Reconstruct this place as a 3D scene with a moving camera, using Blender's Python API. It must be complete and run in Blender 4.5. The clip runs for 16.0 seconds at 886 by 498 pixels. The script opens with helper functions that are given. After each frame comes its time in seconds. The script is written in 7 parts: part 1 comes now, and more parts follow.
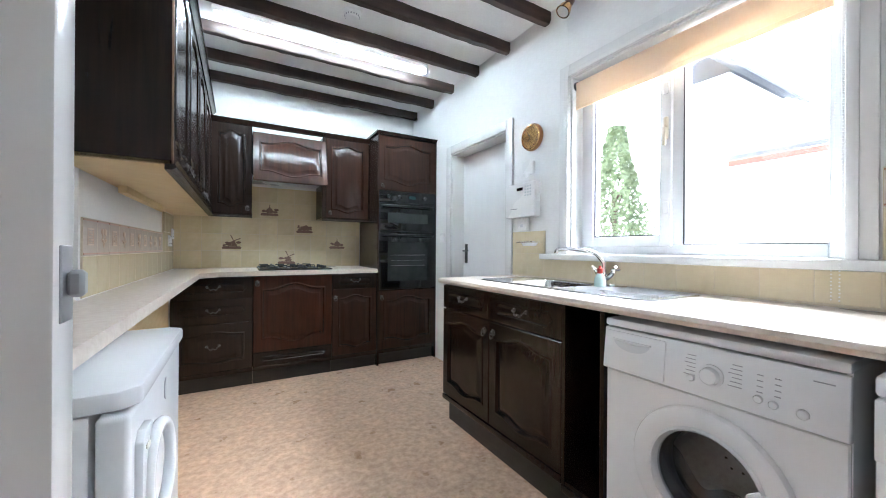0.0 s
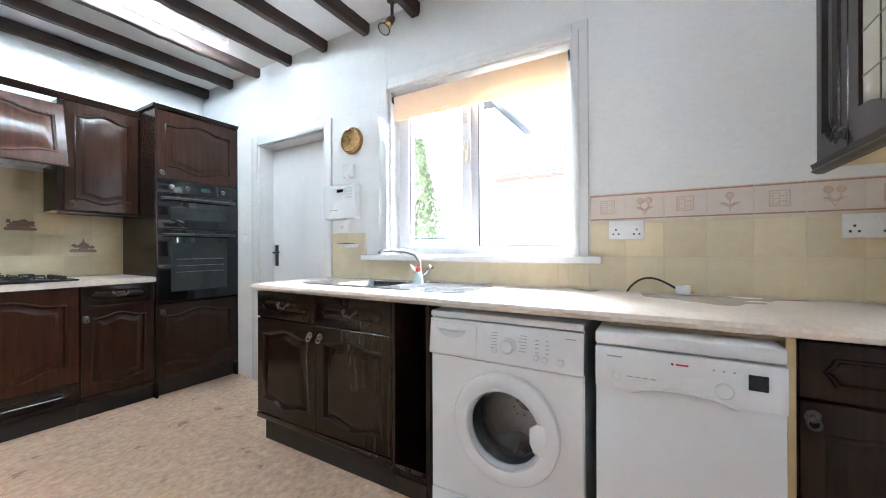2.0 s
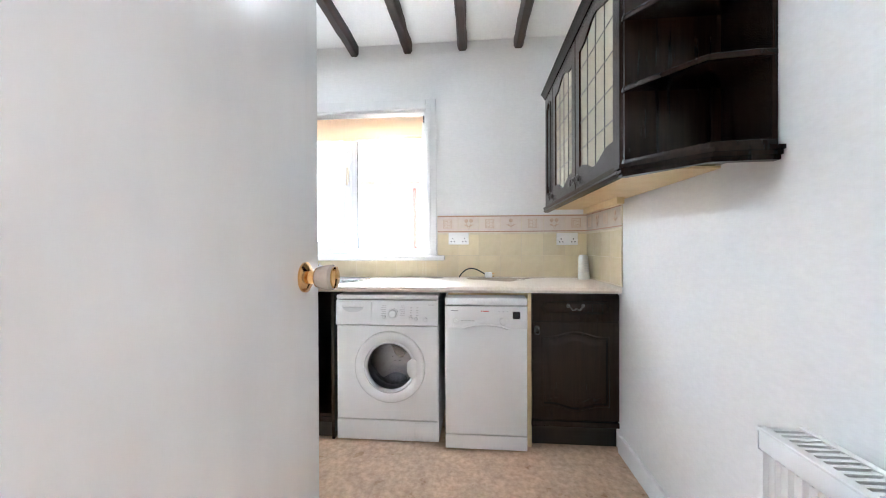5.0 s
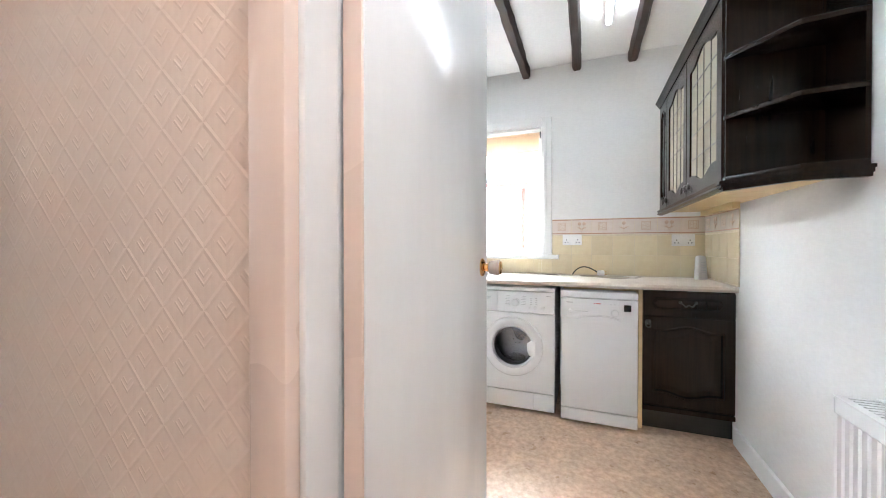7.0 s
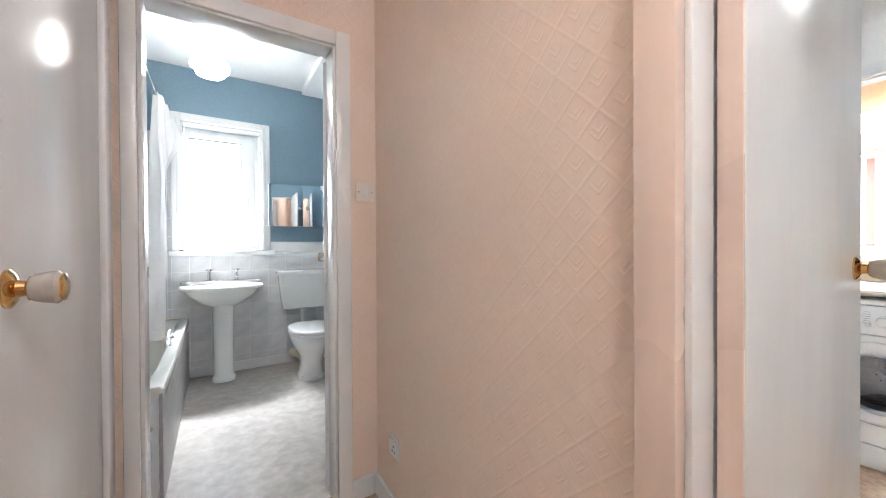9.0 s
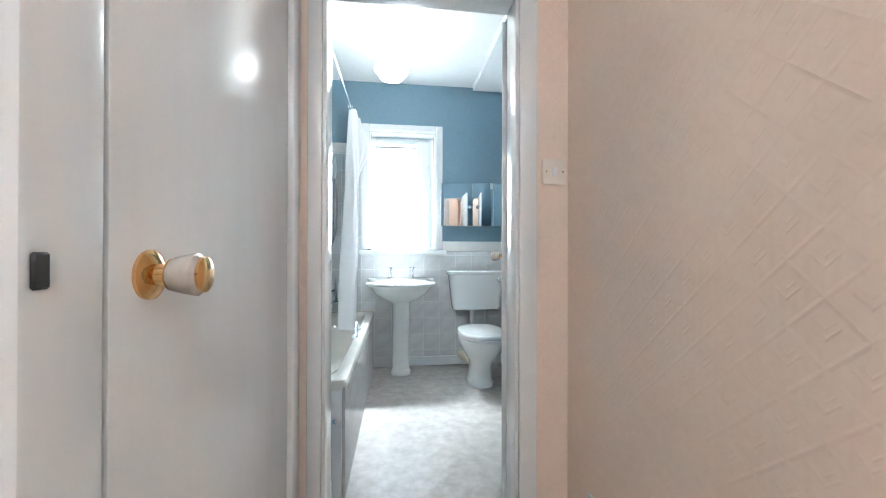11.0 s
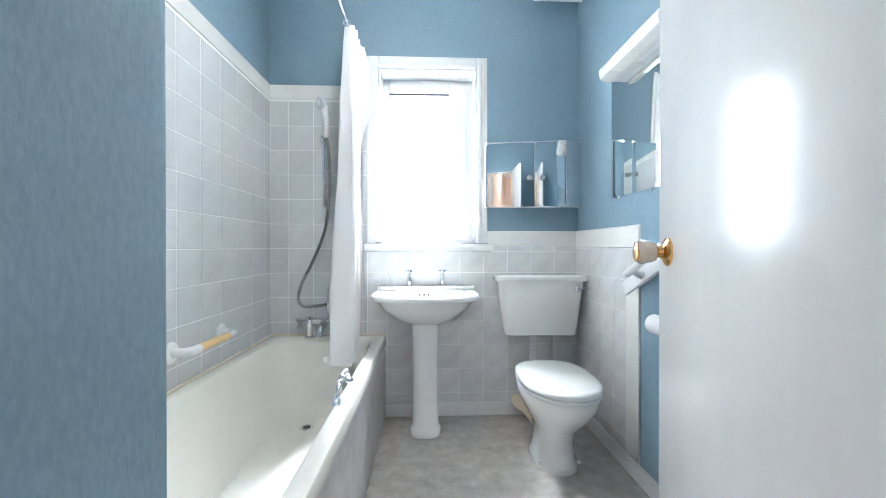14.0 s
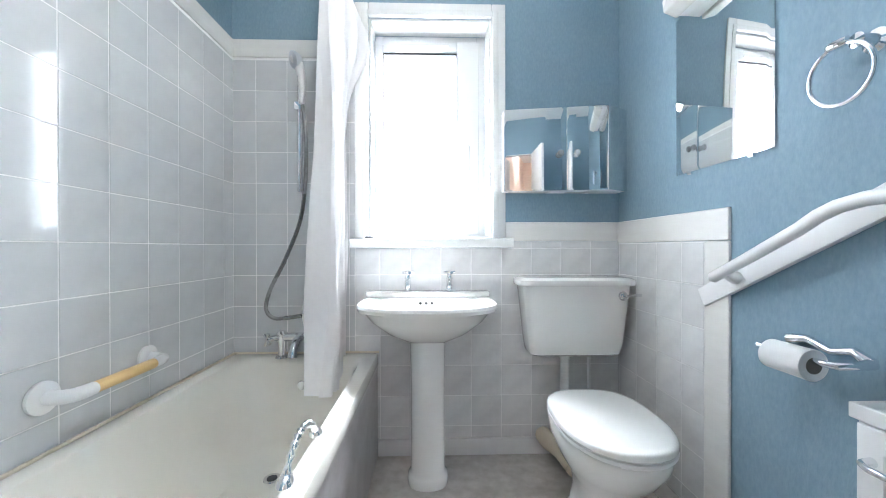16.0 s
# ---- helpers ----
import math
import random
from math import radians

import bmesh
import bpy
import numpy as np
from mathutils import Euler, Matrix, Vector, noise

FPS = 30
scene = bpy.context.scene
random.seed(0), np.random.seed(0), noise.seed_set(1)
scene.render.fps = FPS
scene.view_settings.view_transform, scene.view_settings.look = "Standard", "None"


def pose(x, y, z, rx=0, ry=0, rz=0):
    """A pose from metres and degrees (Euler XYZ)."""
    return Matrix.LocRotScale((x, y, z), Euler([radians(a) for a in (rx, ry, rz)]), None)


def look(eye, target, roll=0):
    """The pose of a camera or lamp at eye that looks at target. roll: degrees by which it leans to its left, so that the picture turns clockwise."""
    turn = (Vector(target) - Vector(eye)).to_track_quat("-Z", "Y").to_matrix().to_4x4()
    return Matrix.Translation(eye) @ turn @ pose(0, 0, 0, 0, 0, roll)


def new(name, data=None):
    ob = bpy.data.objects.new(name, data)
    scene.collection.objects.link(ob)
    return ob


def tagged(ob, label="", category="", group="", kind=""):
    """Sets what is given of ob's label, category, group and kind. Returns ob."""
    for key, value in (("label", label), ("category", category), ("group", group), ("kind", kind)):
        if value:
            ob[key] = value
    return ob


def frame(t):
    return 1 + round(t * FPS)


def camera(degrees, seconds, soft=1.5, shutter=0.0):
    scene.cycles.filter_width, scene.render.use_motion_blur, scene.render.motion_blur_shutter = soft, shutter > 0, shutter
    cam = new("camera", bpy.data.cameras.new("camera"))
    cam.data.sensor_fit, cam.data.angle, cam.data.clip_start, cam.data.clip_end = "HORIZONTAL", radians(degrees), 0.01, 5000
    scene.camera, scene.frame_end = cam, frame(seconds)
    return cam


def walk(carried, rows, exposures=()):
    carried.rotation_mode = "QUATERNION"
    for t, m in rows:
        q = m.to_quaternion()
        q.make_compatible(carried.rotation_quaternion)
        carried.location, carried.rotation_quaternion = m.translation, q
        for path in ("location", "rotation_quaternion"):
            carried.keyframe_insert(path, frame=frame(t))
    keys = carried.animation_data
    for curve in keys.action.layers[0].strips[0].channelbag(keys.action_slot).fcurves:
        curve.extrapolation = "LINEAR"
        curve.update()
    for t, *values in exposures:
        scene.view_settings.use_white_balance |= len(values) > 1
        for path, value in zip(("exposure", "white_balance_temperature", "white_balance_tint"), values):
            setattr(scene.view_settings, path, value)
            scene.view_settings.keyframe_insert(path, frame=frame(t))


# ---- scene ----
cam = camera(101.3, 16.0, soft=1.0)
PATH = [
    (0, (0.369, -0.033, 1.091), (1.35, 1.71, 1.091), 0.4),
    (0.5, (0.354, -0.001, 1.098), (1.435, 1.681, 1.097), 0.4),
    (1, (0.334, 0.022, 1.1), (1.585, 1.583, 1.104), 0.3),
    (1.5, (0.313, 0.029, 1.096), (1.805, 1.361, 1.101), 0.1),
    (2, (0.245, 0.011, 1.103), (1.972, 1.019, 1.102), -0.2),
    (2.5, (0.16, -0.023, 1.102), (2.035, 0.672, 1.102), -0.3),
    (3, (0.048, -0.048, 1.115), (2.009, 0.383, 1.111), -0.3),
    (3.5, (-0.064, -0.055, 1.127), (1.944, 0.177, 1.114), -0.3),
    (3.7, (-0.13, -0.047, 1.124), (1.888, 0.125, 1.114), -0.3),
    (5.8, (-0.731, 0.011, 1.132), (1.259, 0.213, 1.12), 0.0),
    (6, (-0.773, 0.011, 1.134), (1.209, 0.278, 1.121), 0.0),
    (6.5, (-0.888, 0.022, 1.128), (1.054, 0.499, 1.114), 0.0),
    (7, (-1.018, 0.025, 1.138), (0.844, 0.754, 1.121), 0.0),
    (7.5, (-1.141, 0.007, 1.152), (0.564, 1.051, 1.129), -0.4),
    (8, (-1.202, 0.034, 1.134), (0.318, 1.334, 1.116), -0.3),
    (8.5, (-1.236, 0.071, 1.127), (0.071, 1.585, 1.112), -0.4),
    (9, (-1.235, 0.121, 1.129), (-0.171, 1.815, 1.113), -0.3),
    (9.5, (-1.219, 0.18, 1.131), (-0.393, 2.001, 1.116), -0.2),
    (10, (-1.203, 0.241, 1.126), (-0.616, 2.153, 1.114), -0.1),
    (10.2, (-1.205, 0.274, 1.123), (-0.709, 2.212, 1.113), -0.2),
    (12.3, (-1.204, 0.982, 1.044), (-1.098, 2.98, 1.06), 0.5),
    (12.5, (-1.181, 1.072, 1.041), (-1.083, 3.069, 1.06), 0.2),
    (13, (-1.153, 1.255, 1.048), (-1.068, 3.253, 1.061), 0.2),
    (13.5, (-1.162, 1.44, 1.052), (-1.072, 3.438, 1.061), 0.1),
    (14, (-1.16, 1.62, 1.075), (-1.08, 3.618, 1.066), -0.0),
    (14.5, (-1.168, 1.785, 1.057), (-1.087, 3.783, 1.049), -0.0),
    (15, (-1.159, 1.946, 1.055), (-1.085, 3.945, 1.045), -0.1),
    (15.5, (-1.156, 2.049, 1.057), (-1.093, 4.048, 1.047), -0.1),
    (16, (-1.155, 2.094, 1.05), (-1.098, 4.093, 1.044), -0.1),
]
walk(cam, [(r[0], look(*r[1:])) for r in PATH], exposures=[(0, 1.92, 5850, 10), (1.5, 2.02, 5850, 10), (2.5, 2.25, 5900, 10), (3.7, 2.4, 5900, 10), (6, 2.5, 5950, 10), (7.5, 2.52, 6050, 9), (9, 2.42, 6150, 10), (10.2, 2.42, 5850, 4),
    (12.5, 2.85, 5600, 2), (14, 2.65, 5950, 8), (16, 2.52, 6050, 10)])

# ---- world and lights ----
world = bpy.data.worlds.new("sky")
scene.world = world
world.use_nodes = True
sky = world.node_tree.nodes.new("ShaderNodeTexSky")
sky.sky_type = "NISHITA"
sky.sun_disc = False
sky.sun_elevation = radians(48)
sky.sun_rotation = radians(245)
sky.air_density, sky.dust_density = 1.0, 1.0
world.node_tree.links.new(sky.outputs[0], world.node_tree.nodes["Background"].inputs[0])
world.node_tree.nodes["Background"].inputs[1].default_value = 0.15


def lamp(name, kind, m, energy, colour, **more):
    data = bpy.data.lights.new(name, kind)
    data.energy, data.color = energy, colour
    for key, value in more.items():
        if key == "size":
            data.size = value
        elif key == "size_y":
            data.shape = "RECTANGLE"
            data.size_y = value
        elif key == "angle":
            data.angle = value
        elif key == "radius":
            data.shadow_soft_size = value
    ob = new(name, data)
    ob.matrix_basis = m
    return ob


lamp("sun", "SUN", look((0, 0, 0), (0.55, 0.25, -0.75)), 1.2, (1.0, 0.96, 0.9), angle=radians(3))
# daylight from the sky above the openings, outside the glass
lamp("sky_kitchen", "AREA", look((2.95, 0.55, 2.75), (1.45, 1.25, 1.1)), 115, (0.95, 0.98, 1.0), size=1.5, size_y=0.9)
lamp("sky_bath", "AREA", look((-1.165, 4.72, 3.35), (-1.165, 3.6, 1.1)), 235, (0.96, 0.98, 1.0), size=1.1, size_y=0.9)


# ---- building helpers ----
def box(bm, x0, x1, y0, y1, z0, z1, bev=0.0, seg=1):
    vs = [bm.verts.new((x, y, z)) for z in (z0, z1) for y in (y0, y1) for x in (x0, x1)]
    fs = [bm.faces.new([vs[i] for i in f]) for f in ((0, 2, 3, 1), (4, 5, 7, 6), (0, 1, 5, 4), (2, 6, 7, 3), (0, 4, 6, 2), (1, 3, 7, 5))]
    if bev:
        es = list({e for f in fs for e in f.edges})
        bmesh.ops.bevel(bm, geom=es, offset=bev, segments=seg, affect="EDGES", profile=0.5)


def loft(bm, rings, cap0=True, cap1=True, closed=True):
    vr = [[bm.verts.new(p) for p in r] for r in rings]
    n = len(vr[0])
    for a, b in zip(vr, vr[1:]):
        for i in range(n if closed else n - 1):
            j = (i + 1) % n
            bm.faces.new((a[i], a[j], b[j], b[i]))
    if cap0:
        bm.faces.new(vr[0][::-1])
    if cap1:
        bm.faces.new(vr[-1])
    return vr


def sweep(bm, pts, r, seg=8, closed=False):
    pts = [Vector(p) for p in pts]
    n = len(pts)
    rs = r if isinstance(r, (list, tuple)) else [r] * n
    rings, up = [], None
    for i, p in enumerate(pts):
        a = pts[i - 1] if (i or closed) else p
        b = pts[(i + 1) % n] if (i < n - 1 or closed) else p
        d = (b - a).normalized()
        if up is None:
            up = d.orthogonal().normalized()
        up = (up - d * up.dot(d)).normalized()
        side = d.cross(up)
        rings.append([p + (up * math.cos(k * math.tau / seg) + side * math.sin(k * math.tau / seg)) * rs[i] for k in range(seg)])
    if closed:
        rings.append(rings[0])
        loft(bm, rings, False, False)
        bmesh.ops.remove_doubles(bm, verts=bm.verts, dist=1e-5)
    else:
        loft(bm, rings)


def lathe(bm, prof, seg=24, at=(0, 0, 0), axis="z", sx=1.0, sy=1.0):
    rings = []
    for r, h in prof:
        ring = []
        for k in range(seg):
            c, s = math.cos(k * math.tau / seg) * r * sx, math.sin(k * math.tau / seg) * r * sy
            p = {"z": (c, s, h), "x": (h, c, s), "y": (s, h, c), "-y": (c, -h, s), "-x": (-h, s, c)}[axis]
            ring.append(Vector(p) + Vector(at))
        rings.append(ring)
    loft(bm, rings)


def prism(bm, poly, h0, h1, axis="z", bev=0.0):
    """A polygon's outline pulled along an axis: z: (x, y), y: (x, z), x: (y, z)."""
    def put(p, h):
        return {"z": (p[0], p[1], h), "y": (p[0], h, p[1]), "x": (h, p[0], p[1])}[axis]
    a = [bm.verts.new(put(p, h0)) for p in poly]
    b = [bm.verts.new(put(p, h1)) for p in poly]
    fs = [bm.faces.new(a), bm.faces.new(b[::-1])]
    for i in range(len(poly)):
        j = (i + 1) % len(poly)
        fs.append(bm.faces.new((a[i], b[i], b[j], a[j])))
    if bev:
        bmesh.ops.bevel(bm, geom=list({e for f in fs for e in f.edges}), offset=bev, segments=2, affect="EDGES", profile=0.5)


def oval(w, d, cx, cy, z, n=32, p=2.0, back=None):
    """A superellipse ring; back: a larger power for the half that lies towards +y."""
    out = []
    for k in range(n):
        a = k * math.tau / n
        c, s = math.cos(a), math.sin(a)
        q = back if (back and s > 0) else p
        out.append((cx + w / 2 * math.copysign(abs(c) ** (2 / q), c), cy + d / 2 * math.copysign(abs(s) ** (2 / q), s), z))
    return out


def to_mesh(name, bm, material, smooth=True):
    bmesh.ops.recalc_face_normals(bm, faces=bm.faces)
    me = bpy.data.meshes.new(name)
    bm.to_mesh(me)
    bm.free()
    if smooth:
        for p in me.polygons:
            p.use_smooth = True
        me.set_sharp_from_angle(angle=radians(38))
    me.materials.append(material)
    return me


def part(name, bm, material, parent, label=""):
    ob = new(name, to_mesh(name, bm, material))
    ob.parent = parent
    return tagged(ob, label)


def thing(name, label, category, at=(0, 0, 0), rz=0, group=""):
    ob = new(name)
    ob.empty_display_size = 0.05
    ob.matrix_basis = pose(*at, 0, 0, rz)
    return tagged(ob, label, category, group)


def solid(name, bm, material, label, category="", kind="", at=(0, 0, 0), rz=0):
    ob = new(name, to_mesh(name, bm, material))
    ob.matrix_basis = pose(*at, 0, 0, rz)
    return tagged(ob, label, category, "", kind)


# ---- materials ----
def mat(name, c1, c2=None, rough=0.5, metal=0.0, scale=(8, 8, 8), bump=0.0, bscale=None, mix=(0.35, 0.7), big=0.12, bigscale=1.3,
        emit=0.0, coat=0.0, rvar=0.08, sub=0.0, rand=0.0, spec=0.5):
    m = bpy.data.materials.new(name)
    m.use_nodes = True
    nt = m.node_tree
    b = nt.nodes["Principled BSDF"]
    b.inputs["Metallic"].default_value = metal
    b.inputs["Coat Weight"].default_value = coat
    b.inputs["Coat Roughness"].default_value = 0.08
    b.inputs["Specular IOR Level"].default_value = spec
    if sub:
        b.inputs["Subsurface Weight"].default_value = sub
        b.inputs["Subsurface Radius"].default_value = (0.01, 0.01, 0.01)
    tc = nt.nodes.new("ShaderNodeTexCoord")

    def tex(sc, detail):
        mp = nt.nodes.new("ShaderNodeMapping")
        mp.inputs["Scale"].default_value = sc
        nt.links.new(tc.outputs["Object"], mp.inputs[0])
        n = nt.nodes.new("ShaderNodeTexNoise")
        n.inputs["Scale"].default_value = 1.0
        n.inputs["Detail"].default_value = detail
        n.inputs["Roughness"].default_value = 0.6
        nt.links.new(mp.outputs[0], n.inputs["Vector"])
        return n
    fine = tex(scale, 6)
    ramp = nt.nodes.new("ShaderNodeMapRange")
    ramp.inputs[1].default_value, ramp.inputs[2].default_value = mix
    nt.links.new(fine.outputs["Fac"], ramp.inputs[0])
    mx = nt.nodes.new("ShaderNodeMix")
    mx.data_type = "RGBA"
    mx.inputs[6].default_value = (*c1, 1)
    mx.inputs[7].default_value = (*(c2 or c1), 1)
    nt.links.new(ramp.outputs[0], mx.inputs[0])
    large = tex((bigscale,) * 3, 3)
    gain = nt.nodes.new("ShaderNodeMapRange")
    gain.inputs[1].default_value, gain.inputs[2].default_value = 0.3, 0.7
    gain.inputs[3].default_value, gain.inputs[4].default_value = 1 - big, 1 + big
    nt.links.new(large.outputs["Fac"], gain.inputs[0])
    mul = nt.nodes.new("ShaderNodeVectorMath")
    mul.operation = "SCALE"
    nt.links.new(mx.outputs[2], mul.inputs[0])
    nt.links.new(gain.outputs[0], mul.inputs["Scale"])
    last = mul.outputs[0]
    if rand:
        oi = nt.nodes.new("ShaderNodeObjectInfo")
        rr = nt.nodes.new("ShaderNodeMapRange")
        rr.inputs[3].default_value, rr.inputs[4].default_value = 1 - rand, 1 + rand
        nt.links.new(oi.outputs["Random"], rr.inputs[0])
        m2 = nt.nodes.new("ShaderNodeVectorMath")
        m2.operation = "SCALE"
        nt.links.new(last, m2.inputs[0])
        nt.links.new(rr.outputs[0], m2.inputs["Scale"])
        last = m2.outputs[0]
    nt.links.new(last, b.inputs["Base Color"])
    rv = nt.nodes.new("ShaderNodeMapRange")
    rv.inputs[1].default_value, rv.inputs[2].default_value = 0.3, 0.7
    rv.inputs[3].default_value, rv.inputs[4].default_value = max(0.02, rough - rvar), min(1, rough + rvar)
    nt.links.new(large.outputs["Fac"], rv.inputs[0])
    nt.links.new(rv.outputs[0], b.inputs["Roughness"])
    if bump:
        bt = tex(bscale or scale, 4)
        bp = nt.nodes.new("ShaderNodeBump")
        bp.inputs["Strength"].default_value = bump
        bp.inputs["Distance"].default_value = 0.004
        nt.links.new(bt.outputs["Fac"], bp.inputs["Height"])
        nt.links.new(bp.outputs[0], b.inputs["Normal"])
    if emit:
        b.inputs["Emission Color"].default_value = (*c1, 1)
        b.inputs["Emission Strength"].default_value = emit
    return m


def embossed(name, c1, c2):
    """Wallpaper with a raised weave of diagonal strips: hatched diamonds in two directions."""
    m = mat(name, c1, c2, 0.62, scale=(60, 60, 60), big=0.03)
    nt = m.node_tree
    b = nt.nodes["Principled BSDF"]
    tc = nt.nodes.new("ShaderNodeTexCoord")
    sep = nt.nodes.new("ShaderNodeSeparateXYZ")
    nt.links.new(tc.outputs["Object"], sep.inputs[0])

    def m2(op, a, c):
        n = nt.nodes.new("ShaderNodeMath")
        n.operation = op
        for i, v in enumerate((a, c)):
            if isinstance(v, (int, float)):
                n.inputs[i].default_value = v
            elif v is not None:
                nt.links.new(v, n.inputs[i])
        return n.outputs[0]
    across = m2("ADD", sep.outputs["X"], sep.outputs["Y"])
    u = m2("MULTIPLY", m2("ADD", across, sep.outputs["Z"]), 9.7)
    v = m2("MULTIPLY", m2("SUBTRACT", across, sep.outputs["Z"]), 9.7)
    a, b2 = m2("FRACT", u, None), m2("SUBTRACT", 1.0, m2("FRACT", v, None))
    low, high = m2("MINIMUM", a, b2), m2("MAXIMUM", a, b2)
    rim = m2("MINIMUM", low, m2("SUBTRACT", 1.0, high))

    def ridge(dist, at, width):
        return m2("MAXIMUM", m2("SUBTRACT", 1.0, m2("DIVIDE", m2("ABSOLUTE", m2("SUBTRACT", dist, at), None), width)), 0.0)
    short = m2("LESS_THAN", high, 0.80)
    chevrons = m2("MULTIPLY", m2("MAXIMUM", ridge(low, 0.42, 0.045), m2("MULTIPLY", ridge(low, 0.56, 0.04), 0.8)), short)
    inside = m2("MULTIPLY", m2("GREATER_THAN", low, 0.09), m2("LESS_THAN", low, 0.36))
    hatch = m2("MULTIPLY", m2("PINGPONG", m2("MULTIPLY", across, 58.0), 0.5), inside)
    height = m2("ADD", m2("MAXIMUM", ridge(rim, 0.0, 0.075), chevrons), m2("MULTIPLY", hatch, 0.55))
    bp = nt.nodes.new("ShaderNodeBump")
    bp.inputs["Strength"].default_value = 0.32
    bp.inputs["Distance"].default_value = 0.0022
    nt.links.new(height, bp.inputs["Height"])
    nt.links.new(bp.outputs[0], b.inputs["Normal"])
    return m


def glass_mat(name, rough=0.0, tint=(1, 1, 1), gloss=0.05):
    m = bpy.data.materials.new(name)
    m.use_nodes = True
    nt = m.node_tree
    nt.nodes.remove(nt.nodes["Principled BSDF"])
    gl = nt.nodes.new("ShaderNodeBsdfGlossy")
    gl.inputs["Roughness"].default_value = 0.02
    tr = nt.nodes.new("ShaderNodeBsdfTransparent") if not rough else nt.nodes.new("ShaderNodeBsdfRefraction")
    tr.inputs["Color"].default_value = (*tint, 1)
    if rough:
        tr.inputs["Roughness"].default_value = rough
        tr.inputs["IOR"].default_value = 1.1
    mx = nt.nodes.new("ShaderNodeMixShader")
    mx.inputs[0].default_value = gloss
    nt.links.new(tr.outputs[0], mx.inputs[1])
    nt.links.new(gl.outputs[0], mx.inputs[2])
    nt.links.new(mx.outputs[0], nt.nodes["Material Output"].inputs["Surface"])
    return m


WHITE_WALL = mat("white_woodchip_paint", (0.80, 0.80, 0.79), (0.76, 0.76, 0.75), 0.7, scale=(40, 40, 90), bump=0.16, bscale=(45, 45, 130), big=0.02)
CEIL = mat("ceiling_paint", (0.84, 0.84, 0.83), (0.80, 0.80, 0.79), 0.75, scale=(60, 60, 60), bump=0.15, bscale=(90, 90, 90), big=0.02)
GLOSS = mat("white_gloss_paint", (0.80, 0.80, 0.79), (0.77, 0.77, 0.76), 0.22, scale=(14, 14, 2.5), bump=0.03, bscale=(45, 45, 5), big=0.03, rvar=0.03)
SATIN = mat("white_satin_paint", (0.80, 0.80, 0.80), (0.77, 0.77, 0.77), 0.34, scale=(14, 14, 4), bump=0.04, bscale=(40, 40, 6), big=0.03)
UPVC = mat("white_upvc", (0.82, 0.83, 0.84), None, 0.25, big=0.02)
PEACH = embossed("peach_embossed_wallpaper", (0.83, 0.685, 0.58), (0.80, 0.65, 0.545))
PEACH_PAINT = mat("peach_eggshell_paint", (0.80, 0.65, 0.56), (0.77, 0.62, 0.53), 0.3, scale=(20, 20, 3), big=0.03)
BLUE = mat("blue_wallpaper", (0.195, 0.30, 0.375), (0.245, 0.355, 0.43), 0.72, scale=(120, 120, 50), bump=0.22, bscale=(120, 120, 55), big=0.05, mix=(0.3, 0.72))
OAK = mat("dark_stained_oak", (0.0125, 0.0066, 0.0046), (0.0215, 0.0108, 0.0068), 0.23, scale=(55, 55, 3.0), bump=0.05, bscale=(120, 120, 5), big=0.12, bigscale=3, rvar=0.03, spec=0.27)
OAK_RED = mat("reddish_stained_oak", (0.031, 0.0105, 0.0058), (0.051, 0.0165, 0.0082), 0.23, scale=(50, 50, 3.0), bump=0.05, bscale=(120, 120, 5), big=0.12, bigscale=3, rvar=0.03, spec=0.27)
OAK_MID = mat("brown_stained_oak", (0.019, 0.0084, 0.0054), (0.034, 0.0135, 0.0078), 0.23, scale=(50, 50, 3.0), bump=0.05, bscale=(120, 120, 5), big=0.12, bigscale=3, rvar=0.03, spec=0.27)
BEAM = mat("hewn_beam_wood", (0.022, 0.012, 0.009), (0.055, 0.030, 0.022), 0.55, scale=(3, 40, 40), bump=0.5, bscale=(5, 45, 45), big=0.3, bigscale=5)
PLINTH = mat("black_brown_plinth", (0.012, 0.009, 0.008), (0.022, 0.016, 0.013), 0.5, scale=(4, 4, 60))
BARE = mat("cream_chipboard_lining", (0.66, 0.50, 0.27), (0.72, 0.57, 0.33), 0.6, scale=(10, 10, 30), big=0.06)
TOP = mat("cream_laminate", (0.74, 0.66, 0.58), (0.68, 0.59, 0.51), 0.32, scale=(45, 45, 45), big=0.04, mix=(0.4, 0.62))
KFLOOR = mat("mottled_tan_vinyl", (0.47, 0.30, 0.20), (0.68, 0.49, 0.35), 0.34, scale=(30, 30, 30), bump=0.02, big=0.13, bigscale=9, mix=(0.34, 0.66))
BFLOOR = mat("mottled_grey_vinyl", (0.43, 0.395, 0.36), (0.56, 0.53, 0.50), 0.38, scale=(16, 16, 16), bump=0.02, big=0.12, bigscale=4)
CARPET = mat("beige_hall_carpet", (0.42, 0.32, 0.24), (0.52, 0.42, 0.33), 0.95, scale=(150, 150, 150), bump=0.6, bscale=(260, 260, 260))
KTILE_TAN = mat("tan_kitchen_tile", (0.71, 0.60, 0.40), (0.65, 0.54, 0.34), 0.18, scale=(14, 14, 14), bump=0.04, big=0.06, rand=0.07)
KTILE = mat("cream_kitchen_tile", (0.75, 0.655, 0.46), (0.70, 0.60, 0.40), 0.16, scale=(14, 14, 14), bump=0.04, big=0.05, rand=0.05)
BORDER = mat("border_tile_glaze", (0.74, 0.66, 0.60), (0.70, 0.60, 0.54), 0.2, scale=(20, 20, 20), rand=0.03)
